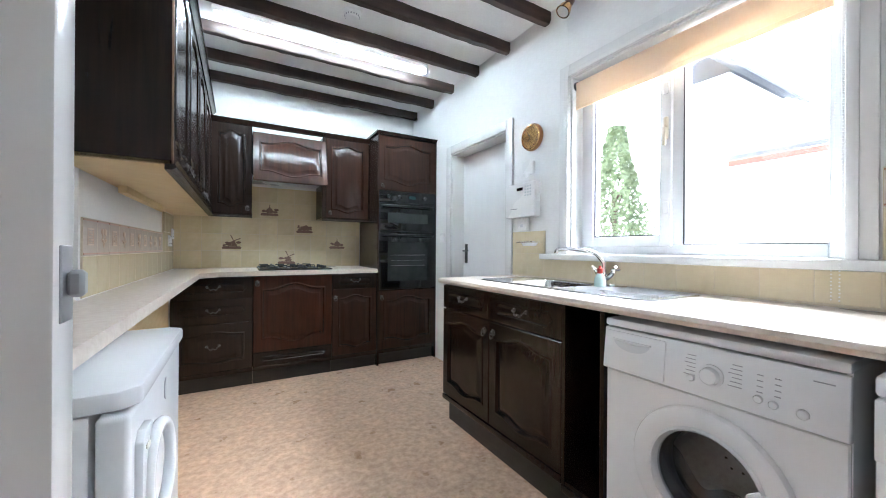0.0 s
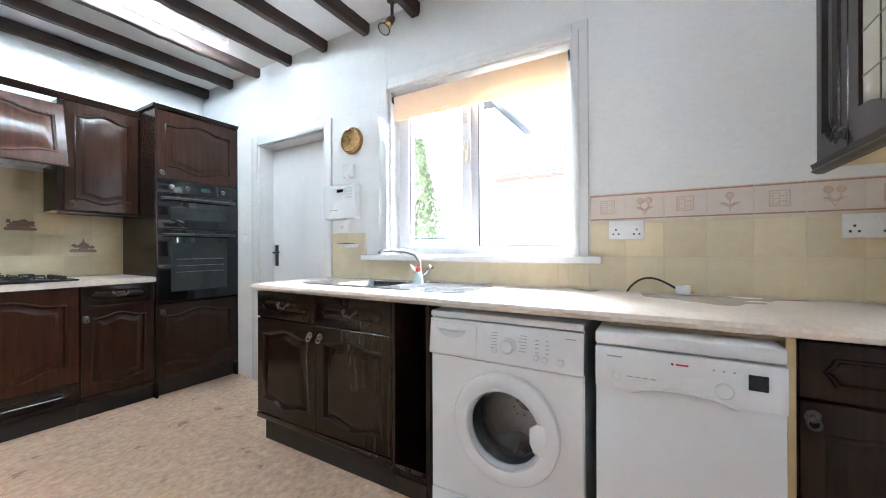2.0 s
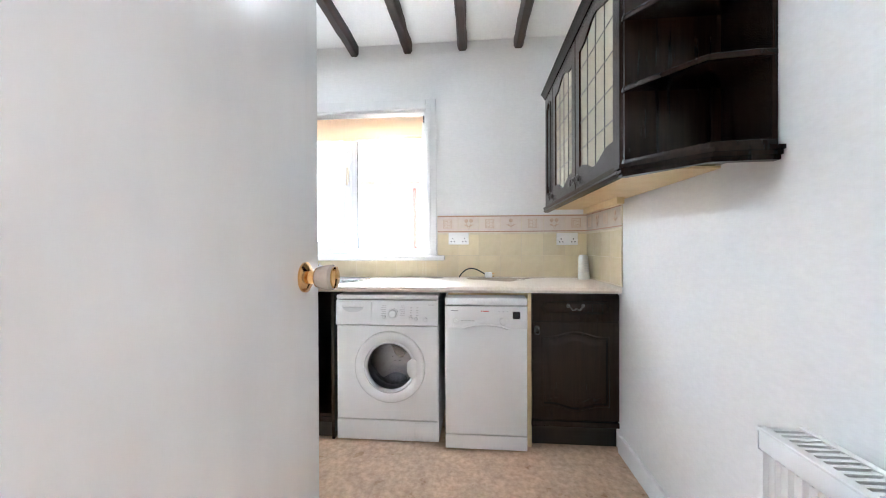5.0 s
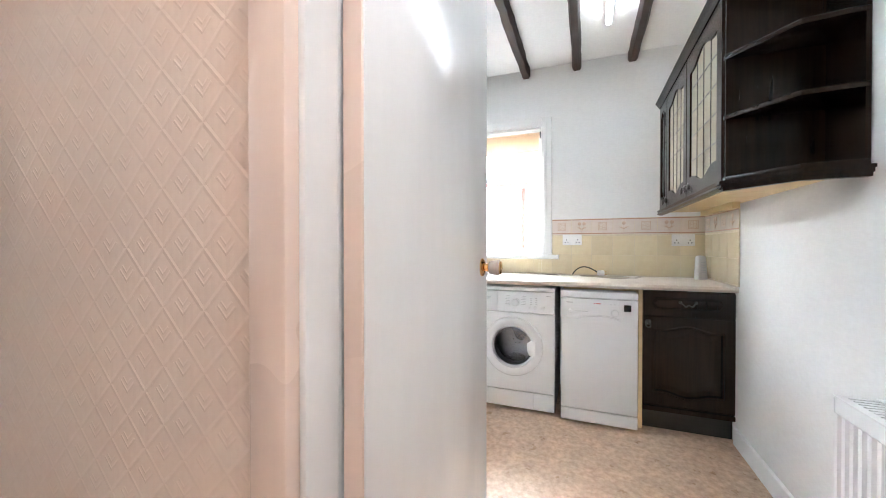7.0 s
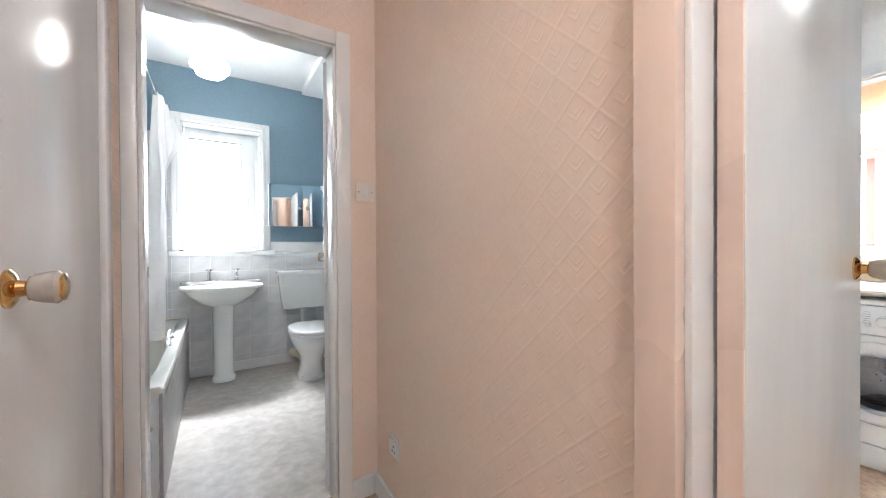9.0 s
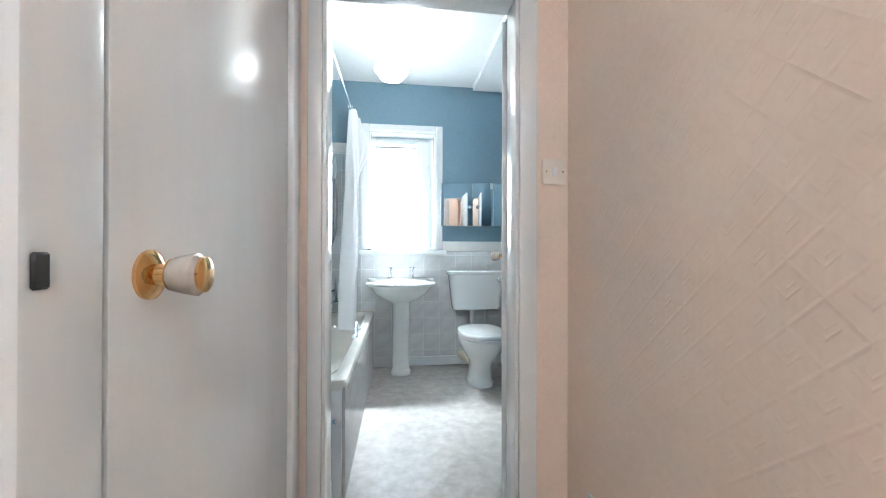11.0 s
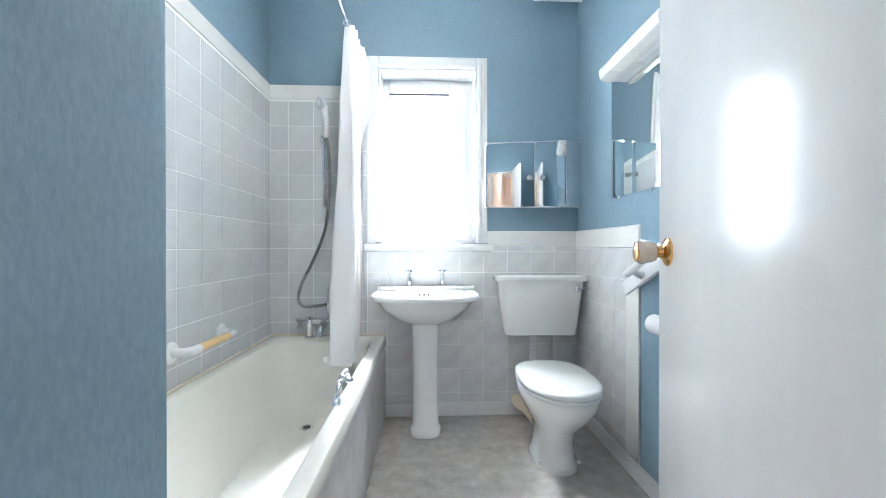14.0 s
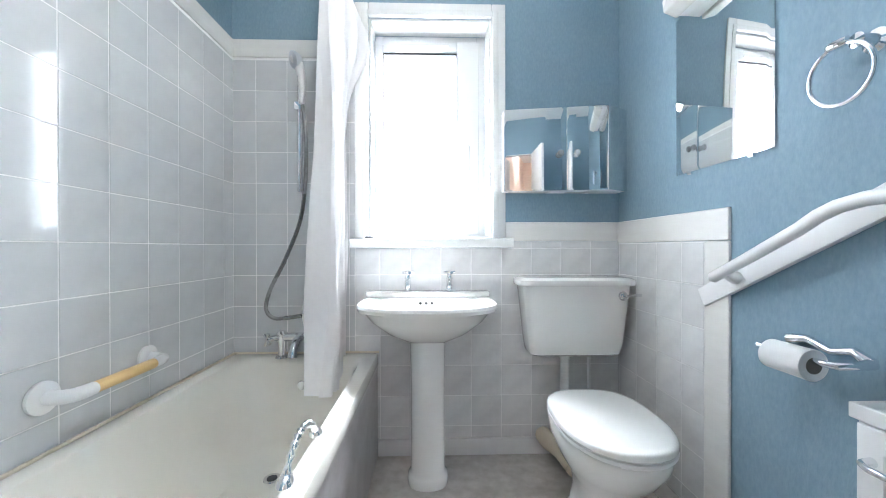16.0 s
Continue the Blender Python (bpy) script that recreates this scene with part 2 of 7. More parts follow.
BORDER_LINE = mat("terracotta_line_glaze", (0.42, 0.22, 0.14), None, 0.3)
MOTIF = mat("beige_relief_glaze", (0.56, 0.41, 0.31), (0.62, 0.47, 0.37), 0.3, scale=(60, 60, 60))
BTILE = mat("pale_grey_bathroom_tile", (0.60, 0.615, 0.625), (0.65, 0.66, 0.665), 0.08, scale=(9, 9, 9), big=0.05, bigscale=2.2, rand=0.035)
BTILE2 = mat("mottled_white_bathroom_tile", (0.67, 0.67, 0.67), (0.79, 0.785, 0.78), 0.16, scale=(7, 7, 7), bump=0.02, bscale=(5, 5, 5), big=0.09, bigscale=5, rand=0.04)
GROUT = mat("pale_grout", (0.88, 0.88, 0.87), (0.82, 0.81, 0.80), 0.85, scale=(50, 50, 50))
KGROUT = mat("cream_grout", (0.70, 0.62, 0.47), (0.63, 0.54, 0.40), 0.85, scale=(50, 50, 50))
ENAMEL = mat("cream_bath_enamel", (0.80, 0.78, 0.72), (0.77, 0.745, 0.68), 0.10, scale=(3, 3, 3), coat=0.3, big=0.03)
CHINA = mat("white_vitreous_china", (0.82, 0.82, 0.80), None, 0.08, coat=0.4, big=0.015)
PLASTIC = mat("white_plastic", (0.82, 0.82, 0.82), None, 0.28, big=0.02)
APPL = mat("white_appliance_enamel", (0.80, 0.82, 0.84), (0.78, 0.80, 0.82), 0.22, scale=(5, 5, 5), big=0.02, coat=0.2)
APPL_GREY = mat("pale_grey_appliance_plastic", (0.62, 0.65, 0.68), None, 0.3, big=0.02)
GREYTXT = mat("grey_print", (0.33, 0.34, 0.36), None, 0.5)
REDTXT = mat("red_print", (0.55, 0.03, 0.04), None, 0.5)
BLACK = mat("black_oven_glass", (0.006, 0.006, 0.007), None, 0.06, big=0.1)
BLACKM = mat("black_satin_metal", (0.012, 0.012, 0.013), (0.02, 0.02, 0.02), 0.38, big=0.1)
RUBBER = mat("dark_rubber", (0.03, 0.032, 0.035), None, 0.5)
CHROME = mat("chrome", (0.82, 0.83, 0.85), None, 0.06, 1.0, big=0.03, rvar=0.02)
STEEL = mat("stainless_steel", (0.62, 0.62, 0.63), (0.55, 0.55, 0.56), 0.24, 1.0, scale=(4, 90, 90), big=0.05)
BRASS = mat("polished_brass", (0.78, 0.48, 0.20), (0.70, 0.42, 0.17), 0.14, 1.0, scale=(20, 20, 20), big=0.06)
PEWTER = mat("dark_pewter", (0.085, 0.08, 0.075), (0.05, 0.047, 0.045), 0.34, 1.0, scale=(40, 40, 40), big=0.1)
HOSE = mat("ribbed_hose_metal", (0.36, 0.36, 0.36), (0.28, 0.28, 0.28), 0.28, 1.0, scale=(60, 60, 60))
MIRROR = mat("silvered_mirror", (0.86, 0.88, 0.88), None, 0.015, 1.0, big=0.0, rvar=0.0)
CURTAIN = mat("white_shower_curtain", (0.80, 0.79, 0.80), (0.77, 0.76, 0.77), 0.5, scale=(30, 30, 30), bump=0.05, big=0.02)
BLIND = mat("peach_roller_blind", (0.93, 0.78, 0.61), (0.90, 0.73, 0.55), 0.8, scale=(90, 90, 90), bump=0.1)
nt = BLIND.node_tree
glow = nt.nodes.new("ShaderNodeBsdfTranslucent")
glow.inputs[0].default_value = (0.95, 0.76, 0.55, 1)
both = nt.nodes.new("ShaderNodeMixShader")
both.inputs[0].default_value = 0.3
nt.links.new(nt.nodes["Principled BSDF"].outputs[0], both.inputs[1])
nt.links.new(glow.outputs[0], both.inputs[2])
nt.links.new(both.outputs[0], nt.nodes["Material Output"].inputs[0])
SHADE = mat("opal_glass_shade", (1.0, 0.95, 0.88), None, 0.2, emit=8.5)
TUBE = mat("lit_fluorescent_tube", (0.84, 0.95, 1.0), None, 0.3, emit=54.0)
# near tube's emission set lower, to hold back the right wall and door
TUBE_DIM = mat("dim_fluorescent_tube", (0.95, 0.98, 1.0), None, 0.3, emit=7.0)
PANEL = mat("grey_marbled_bath_panel", (0.42, 0.40, 0.39), (0.52, 0.50, 0.49), 0.42, scale=(9, 9, 9), big=0.10, bigscale=5)
WOODY = mat("pale_beech_grip", (0.78, 0.56, 0.27), (0.70, 0.48, 0.21), 0.35, scale=(60, 6, 60))
WINPANE = glass_mat("clear_window_glass")
CABPANE = glass_mat("obscured_cabinet_glass", tint=(0.82, 0.8, 0.74))
nt = CABPANE.node_tree
milk = nt.nodes.new("ShaderNodeBsdfDiffuse")
milk.inputs[0].default_value = (0.46, 0.42, 0.34, 1)
cast = nt.nodes.new("ShaderNodeMixShader")
cast.inputs[0].default_value = 0.62
nt.links.new(nt.nodes["Mix Shader"].outputs[0], cast.inputs[1])
nt.links.new(milk.outputs[0], cast.inputs[2])
nt.links.new(cast.outputs[0], nt.nodes["Material Output"].inputs["Surface"])
DRUM = mat("stainless_drum", (0.60, 0.59, 0.58), (0.48, 0.47, 0.46), 0.28, 1.0, scale=(60, 60, 60))
PORTHOLE = glass_mat("porthole_glass", tint=(0.6, 0.62, 0.65), gloss=0.07)
ZINC = mat("zinc_plate", (0.42, 0.43, 0.45), (0.34, 0.35, 0.37), 0.4, 0.3)
REDCAP = mat("red_plastic", (0.55, 0.05, 0.04), None, 0.35)
CLEARP = mat("clear_green_liquid", (0.62, 0.78, 0.74), None, 0.1)
PAPER = mat("toilet_paper", (0.82, 0.82, 0.82), None, 0.9, bump=0.1, bscale=(120, 120, 120))
RENDERW = mat("white_house_render", (0.82, 0.82, 0.81), (0.78, 0.78, 0.77), 0.9, scale=(6, 6, 6), bump=0.2)
ROOF = mat("grey_roof_tiles", (0.12, 0.125, 0.14), (0.17, 0.175, 0.19), 0.85, scale=(6, 6, 6))
REDTRIM = mat("red_fascia", (0.33, 0.09, 0.06), None, 0.6)
GRASS = mat("garden_ground", (0.42, 0.41, 0.39), (0.50, 0.49, 0.46), 0.95, scale=(3, 3, 3), bump=0.3)
LEAF = mat("hedge_leaf", (0.17, 0.22, 0.10), (0.24, 0.28, 0.16), 0.6, scale=(20, 20, 20))
BARK = mat("bark", (0.10, 0.07, 0.05), (0.16, 0.12, 0.09), 0.9, scale=(20, 20, 5))
# ---- the structure ----
KW, KR, KB, KL = 2.11, -0.785, 3.78, -0.12      # kitchen: window, right, back and left walls
HX, HL, HY = -0.607, -1.53, 1.70                # hall: kitchen-side wall, far wall, bathroom-side wall
BX0, BX1, BY0, BY1 = -2.155, -0.195, 1.80, 3.94  # bathroom
KH, BH, HH = 2.62, 2.675, 2.60


def structure(name, boxes, material, label):
    bm = bmesh.new()
    for b in boxes:
        box(bm, *b)
    return solid(name, bm, material, label, "", "structure")


structure("floor_kitchen", [(-0.53, 2.36, -0.885, 1.70, -0.1, 0), (-0.13, 2.36, 1.70, 3.88, -0.1, 0)], KFLOOR, "mottled tan vinyl kitchen floor")
structure("floor_hall", [(-1.63, -0.53, -2.6, 1.75, -0.1, 0)], CARPET, "beige carpet in the hall")
structure("floor_bathroom", [(-2.255, -0.13, 1.75, 4.17, -0.1, 0)], BFLOOR, "mottled grey vinyl bathroom floor")
structure("ceiling_kitchen", [(-0.5, 2.36, -0.885, 3.88, KH, KH + 0.1)], CEIL, "white textured kitchen ceiling between dark beams")
structure("ceiling_bathroom", [(-2.255, -0.12, 1.80, 4.17, BH, BH + 0.1)], CEIL, "white bathroom ceiling")
structure("ceiling_hall", [(-1.63, -0.607, -2.6, 1.70, HH, HH + 0.1)], CEIL, "white hall ceiling")

WY0, WY1, WZ0, WZ1 = 0.36, 1.50, 1.07, 2.13     # kitchen window opening
DY0, DY1, DZ = 2.095, 2.90, 1.975               # kitchen back door opening
wall_window = structure("wall_kitchen_window", [
    (KW, 2.36, -0.885, WY0, 0, KH), (KW, 2.36, WY0, WY1, 0, WZ0), (KW, 2.36, WY0, WY1, WZ1, KH), (KW, 2.36, WY1, DY0, 0, KH),
    (KW, 2.36, DY0, DY1, DZ, KH), (KW, 2.36, DY1, 3.88, 0, KH), (2.30, 2.36, DY0, DY1, 0, DZ)], WHITE_WALL, "white textured plaster wall with the kitchen window")
wall_right = structure("wall_kitchen_right", [(-0.5, KW, -0.885, KR, 0, KH)], WHITE_WALL, "white brushed-texture papered kitchen wall")
wall_back = structure("wall_kitchen_back", [(KL, KW, KB, 3.88, 0, KH)], WHITE_WALL, "white wall behind the oven run")
wall_left = structure("wall_kitchen_left", [(BX1 + 0.04, KL, 1.70, 3.88, 0, KH)], WHITE_WALL, "white kitchen wall above the narrow worktop")
KD0, KD1, KDZ = -0.42, 0.40, 2.03               # kitchen door opening
hall_boxes = [(HX, -0.555, -2.6, KD0, 0, KH + .1), (HX, -0.555, KD1, HY, 0, KH + .1), (HX, -0.555, KD0, KD1, KDZ, KH + .1)]
structure("wall_hall_kitchen_side", hall_boxes, PEACH, "peach embossed wallpaper on the hall wall")
structure("wall_kitchen_door_side", [(-0.555, -0.5, -0.885, KD0, 0, KH), (-0.555, -0.5, KD1, HY, 0, KH), (-0.555, -0.5, KD0, KD1, KDZ, KH)], WHITE_WALL, "white kitchen wall beside the door")
BD0, BD1, BDZ = -1.450, -0.79, 1.99              # bathroom door opening
structure("wall_hall_bathroom_side", [(-1.63, BD0, HY, 1.75, 0, BH), (BD1, -0.5, HY, 1.75, 0, BH), (BD0, BD1, HY, 1.75, BDZ, BH)], PEACH, "peach embossed wallpaper beside the bathroom door")
structure("wall_bathroom_door_side", [(-2.255, BD0, 1.75, BY0, 0, BH), (BD1, BX1 + 0.04, 1.75, BY0, 0, BH), (BD0, BD1, 1.75, BY0, BDZ, BH)], BLUE, "blue papered wall round the bathroom door")
structure("wall_recess_end", [(-0.5, KL - 0.035, HY, 1.748, 0, KH)], WHITE_WALL, "white end wall of the fridge recess")
HD0, HD1 = 0.895, 1.575                         # hall side door
structure("wall_hall_far", [(-1.63, HL, -2.6, HD0, 0, KH), (-1.63, HL, HD1, HY, 0, KH), (-1.63, HL, HD0, HD1, 1.99, KH), (-1.70, -1.635, HD0 - .1, HD1 + .1, 0, 2.1)], PEACH, "peach embossed hall wall with a side door")
structure("wall_hall_end", [(-1.63, -0.5, -2.7, -2.6, 0, KH)], PEACH, "peach end wall of the hall")
VX0, VX1, VZ0, VZ1 = -1.475, -0.855, 1.10, 2.21  # bathroom window opening
wall_bback = structure("wall_bathroom_back", [(-2.255, VX0, BY1, 4.19, 0, BH), (VX1, -0.12, BY1, 4.19, 0, BH), (VX0, VX1, BY1, 4.19, 0, VZ0), (VX0, VX1, BY1, 4.19, VZ1, BH)], BLUE, "blue papered wall with the bathroom window")
wall_bleft = structure("wall_bathroom_left", [(-2.255, BX0, BY0, BY1, 0, BH)], BLUE, "blue papered wall above the bath tiles")
wall_bright = structure("wall_bathroom_right", [(BX1, BX1 + 0.037, BY0, BY1, 0, BH)], BLUE, "blue textured wallpaper beside the toilet")
structure("wall_bath_end_stub", [(BX0, -1.50, BY0, 2.105, 0, BH)], BLUE, "blue papered boxed wall at the end of the bath")

# beams, rough hewn
def beam(y, x0, x1):
    bm = bmesh.new()
    n = 44
    rings = []
    for i in range(n + 1):
        x = x0 + (x1 - x0) * i / n
        w1 = 0.033 + 0.006 * noise.noise((x * 5, y * 7, 1.0)) + 0.004 * noise.noise((x * 17, y * 7, 9.0))
        w2 = 0.033 + 0.006 * noise.noise((x * 5, y * 7, 5.0)) + 0.004 * noise.noise((x * 17, y * 7, 3.0))
        zb = 2.545 + 0.008 * noise.noise((x * 6, y * 3, 8.0)) + 0.005 * noise.noise((x * 21, y * 3, 8.0))
        rings.append([(x, y - w1, KH - 0.0005), (x, y - w1, zb + 0.02), (x, y - w1 + 0.012, zb), (x, y + w2 - 0.012, zb), (x, y + w2, zb + 0.02), (x, y + w2, KH - 0.0005)])
    loft(bm, rings)
    return solid("ceiling_beam", bm, BEAM, "dark rough-hewn wooden ceiling beam", "", "structure")


for k in range(11):
    y = -0.31 + 0.401 * k
    beam(y, (-0.5 if y < 1.6 else KL) + 0.001, KW - 0.001)

# skirtings
bm = bmesh.new()
box(bm, -0.49, 1.52, KR, KR + 0.018, 0, 0.10, 0.004)
solid("baseboard_kitchen", bm, SATIN, "white painted skirting board", "", "structure")
bm = bmesh.new()
box(bm, HX - 0.018, HX, 0.47, HY, 0, 0.095, 0.005)
box(bm, BD1 + 0.063, HX - 0.018, HY - 0.018, HY, 0, 0.095, 0.005)
solid("baseboard_hall", bm, SATIN, "white painted hall skirting board", "", "structure")
bm = bmesh.new()
box(bm, -1.432, BX1, BY1 - 0.016, BY1, 0, 0.085, 0.004)
box(bm, BX1 - 0.016, BX1, 1.9, BY1 - 0.016, 0, 0.085, 0.004)
box(bm, -1.50, -1.488, BY0, 2.10, 0, 0.10, 0.004)
solid("baseboard_bathroom", bm, SATIN, "white painted bathroom skirting board", "", "structure")
bm = bmesh.new()
box(bm, BD0, BD1, 1.735, 1.765, 0, 0.007, 0.003)
solid("threshold_strip", bm, BRASS, "brass threshold strip under the bathroom door", "", "structure")


# architraves: frame(name, axis plane, opening, width, proud)
def casing(name, plane, side, a0, a1, z1, width, proud, lin0, lin1, label, z0=0.0, sill=False, twice=False, first=None, front=None):
    """Moulded trim round an opening in a wall; plane 'x' or 'y' at side; lining from lin0 to lin1."""
    bm = bmesh.new()
    s0, s1 = side - proud, side
    def bar(u0, u1, v0, v1, d0, d1, bev=0.005):
        if plane == "x":
            box(bm, d0, d1, u0, u1, v0, v1, bev, 2)
        else:
            box(bm, u0, u1, d0, d1, v0, v1, bev, 2)
    bar(a0 - (first or width), a0, z0, z1 + width, s0, s1)
    bar(a1, a1 + width, z0, z1 + width, s0, s1)
    bar(a0, a1, z1, z1 + width, s0, s1)
    if twice:
        bar(a0 - width * 0.45, a0 - 0.003, z0, z1 + width * 0.45, s0 - 0.008, s0 + 0.002, 0.003)
        bar(a1 + 0.003, a1 + width * 0.45, z0, z1 + width * 0.45, s0 - 0.008, s0 + 0.002, 0.003)
        bar(a0 - 0.003, a1 + 0.003, z1 + 0.003, z1 + width * 0.45, s0 - 0.008, s0 + 0.002, 0.003)
    if front:
        solid(name + "_face", bm, front, label + ", face boards", "", "structure")
        bm = bmesh.new()
    t = 0.012
    bar(a0, a0 + t, z0, z1, lin0, lin1, 0.002)
    bar(a1 - t, a1, z0, z1, lin0, lin1, 0.002)
    bar(a0 + t, a1 - t, z1 - t, z1, lin0, lin1, 0.002)
    if sill:
        bar(a0 + t, a1 - t, z0, z0 + t, lin0, lin1, 0.002)
    return solid(name, bm, GLOSS, label, "", "structure")


casing("trim_kitchen_door", "x", HX, KD0, KD1, KDZ, 0.068, 0.035, HX - 0.01, -0.545, "painted door casing of the kitchen door", front=PEACH_PAINT)
bm = bmesh.new()
box(bm, -0.5, -0.478, KD1 + 0.004, KD1 + 0.07, 0, KDZ + 0.07, 0.004)
box(bm, -0.5, -0.478, KD0 - 0.07, KD0, 0, KDZ + 0.07, 0.004)
box(bm, -0.5, -0.478, KD0, KD1 + 0.004, KDZ + 0.004, KDZ + 0.07, 0.004)
solid("trim_kitchen_door_inside", bm, GLOSS, "white gloss casing on the kitchen side", "", "structure")
casing("trim_bathroom_door", "y", HY, BD0, BD1, BDZ, 0.062, 0.022, HY - 0.01, 1.795, "white gloss casing of the bathroom door", first=0.045)
bm = bmesh.new()
box(bm, HL, HL + 0.022, HD0 - 0.09, HD0 - 0.002, 0, 2.06, 0.005, 2)
box(bm, HL, HL + 0.022, HD1 + 0.002, HD1 + 0.075, 0, 2.06, 0.005, 2)
box(bm, HL, HL + 0.022, HD0 - 0.002, HD1 + 0.002, 1.99, 2.06, 0.005, 2)
solid("trim_hall_door", bm, GLOSS, "white gloss casing of the hall side door", "", "structure")
bm = bmesh.new()
box(bm, BD0 + 0.0125, BD0 + 0.018, 1.757, 1.773, 1.022, 1.062, 0.002)
solid("strike_plate", bm, ZINC, "metal strike plate in the bathroom door jamb", "", "structure")

casing("trim_back_door", "x", KW, DY0, DY1, DZ, 0.075, 0.018, KW + 0.001, 2.295, "white casing of the kitchen back door")
casing("trim_kitchen_window", "x", KW, WY0, WY1, WZ1, 0.075, 0.016, KW + 0.001, 2.19, "white casing of the kitchen window", z0=WZ0 - 0.012, twice=True)
casing("trim_bathroom_window", "y", BY1, VX0, VX1, VZ1, 0.07, 0.018, BY1 + 0.001, 4.075, "white moulded casing of the bathroom window", z0=VZ0, twice=True, sill=True)
bm = bmesh.new()
box(bm, 2.05, 2.19, 0.225, 1.70, 1.030, 1.066, 0.006, 2)
solid("sill_kitchen_window", bm, GLOSS, "white painted window sill above the sink", "", "structure")
bm = bmesh.new()
box(bm, -1.56, -0.755, 3.87, 3.9395, 1.05, 1.097, 0.006, 2)
solid("sill_bathroom_window", bm, GLOSS, "white painted bathroom window sill", "", "structure")


# doors
def round_knob(parent, at, axis, grip, name="door_knob"):
    """A brass rose and neck with a faceted grip."""
    bm = bmesh.new()
    lathe(bm, [(0.001, 0), (0.031, 0), (0.031, 0.004), (0.024, 0.009), (0.014, 0.012), (0.012, 0.022), (0.02, 0.026)], 28, at, axis)
    rose = part(name, bm, BRASS, parent, "polished brass rose and neck")
    bm = bmesh.new()
    lathe(bm, [(0.018, 0.026), (0.022, 0.030), (0.026, 0.047), (0.0275, 0.057), (0.024, 0.061), (0.022, 0.063), (0.002, 0.064)], 10, at, axis)
    part("grip", bm, grip, rose)
    bm = bmesh.new()
    lathe(bm, [(0.0225, 0.0625), (0.0225, 0.0655), (0.016, 0.068), (0.001, 0.069)], 20, at, axis)
    part("end_cap", bm, BRASS, rose, "brass end cap")
    return rose


GRIP = mat("smoky_acrylic_grip", (0.50, 0.44, 0.38), (0.60, 0.54, 0.48), 0.12, scale=(40, 40, 40), coat=0.3)


def flush_door(name, label, hinge, rz, w, h, z0=0.008, grip=None, both=True):
    """A flush leaf that runs from its hinge along local +x; its faces look to local -y and +y."""
    d = thing(name, label, "door", hinge, rz)
    d["kind"] = "structure"
    bm = bmesh.new()
    box(bm, 0.002, w, -0.02, 0.02, z0, h, 0.003, 2)
    leaf = part("leaf", bm, GLOSS, d)
    round_knob(d, (w - 0.065, -0.02, 1.065), "-y", grip or GRIP)
    round_knob(d, (w - 0.065, 0.02, 1.065), "y", grip or GRIP)
    bm = bmesh.new()
    box(bm, w - 0.001, w + 0.0015, -0.011, 0.011, 1.03, 1.092, 0.001)
    latch = part("latch_plate", bm, ZINC, d)
    bm = bmesh.new()
    box(bm, w + 0.002, w + 0.013, -0.006, 0.006, 1.050, 1.072, 0.003)
    part("latch_bolt", bm, ZINC, latch)
    for z in (0.25, 1.75):
        bm = bmesh.new()
        lathe(bm, [(0.005, z), (0.005, z + 0.09)], 10, (0.0, -0.021, 0))
        part("hinge", bm, PEWTER, d)
    return d


dk = flush_door("door_kitchen", "white gloss flush door with a brass knob, wide open", (-0.525, 0.372, 0), 0.0, 0.772, KDZ - 0.004)
# thin peach coloured strip over the leaf's hinge edge
bm = bmesh.new()
box(bm, -0.004, 0.0015, -0.0185, 0.0185, 0.01, KDZ - 0.006, 0.0015)
part("hinge_edge", bm, PEACH_PAINT, dk, "peach coloured hinge edge")
flush_door("door_bathroom", "white gloss flush door with a brass knob, open", (-0.79, 1.828, 0), 72.7, 0.655, BDZ - 0.01)
hd = flush_door("door_hall_side", "closed white gloss flush door with a brass knob", (HL - 0.012, HD1 - 0.003, 0), -89.0, HD1 - HD0 - 0.008, 1.985)

# the kitchen back door
bd = thing("door_back", "closed white flush door with a black lever handle", "door", (2.235, DY1 - 0.015, 0), -90)
bd["kind"] = "structure"
bm = bmesh.new()
box(bm, 0, DY1 - DY0 - 0.03, 0, 0.04, 0.01, DZ - 0.015, 0.003)
part("leaf", bm, SATIN, bd)
bm = bmesh.new()
box(bm, 0.035, 0.075, -0.008, 0, 0.96, 1.14, 0.003)
pl = part("handle_plate", bm, BLACKM, bd, "black iron lever plate")
bm = bmesh.new()
sweep(bm, [(0.055, -0.008, 1.075), (0.055, -0.04, 1.075), (0.075, -0.05, 1.076), (0.15, -0.05, 1.078)], [0.008, 0.008, 0.008, 0.006])
part("lever", bm, BLACKM, pl)


# ---- windows ----
def pane(parent, x0, x1, y0, y1, z0, z1, material=WINPANE):
    bm = bmesh.new()
    box(bm, x0, x1, y0, y1, z0, z1)
    ob = part("pane", bm, material, parent)
    ob.visible_shadow = False
    return ob


win = thing("window_kitchen", "white upvc kitchen window with a side-hung casement and a fixed light", "window", (2.20, 0, 0))
win["kind"] = "structure"
def bars(parent, name, y0, y1, z0, z1, w, x0, x1, material=UPVC):
    bm = bmesh.new()
    box(bm, x0, x1, y0, y0 + w, z0, z1, 0.004, 2)
    box(bm, x0, x1, y1 - w, y1, z0, z1, 0.004, 2)
    box(bm, x0, x1, y0 + w, y1 - w, z0, z0 + w, 0.004, 2)
    box(bm, x0, x1, y0 + w, y1 - w, z1 - w, z1, 0.004, 2)
    return part(name, bm, material, parent)
bars(win, "window_frame", WY0 + 0.012, WY1 - 0.012, WZ0, WZ1 - 0.012, 0.05, 0, 0.07)
bm = bmesh.new()
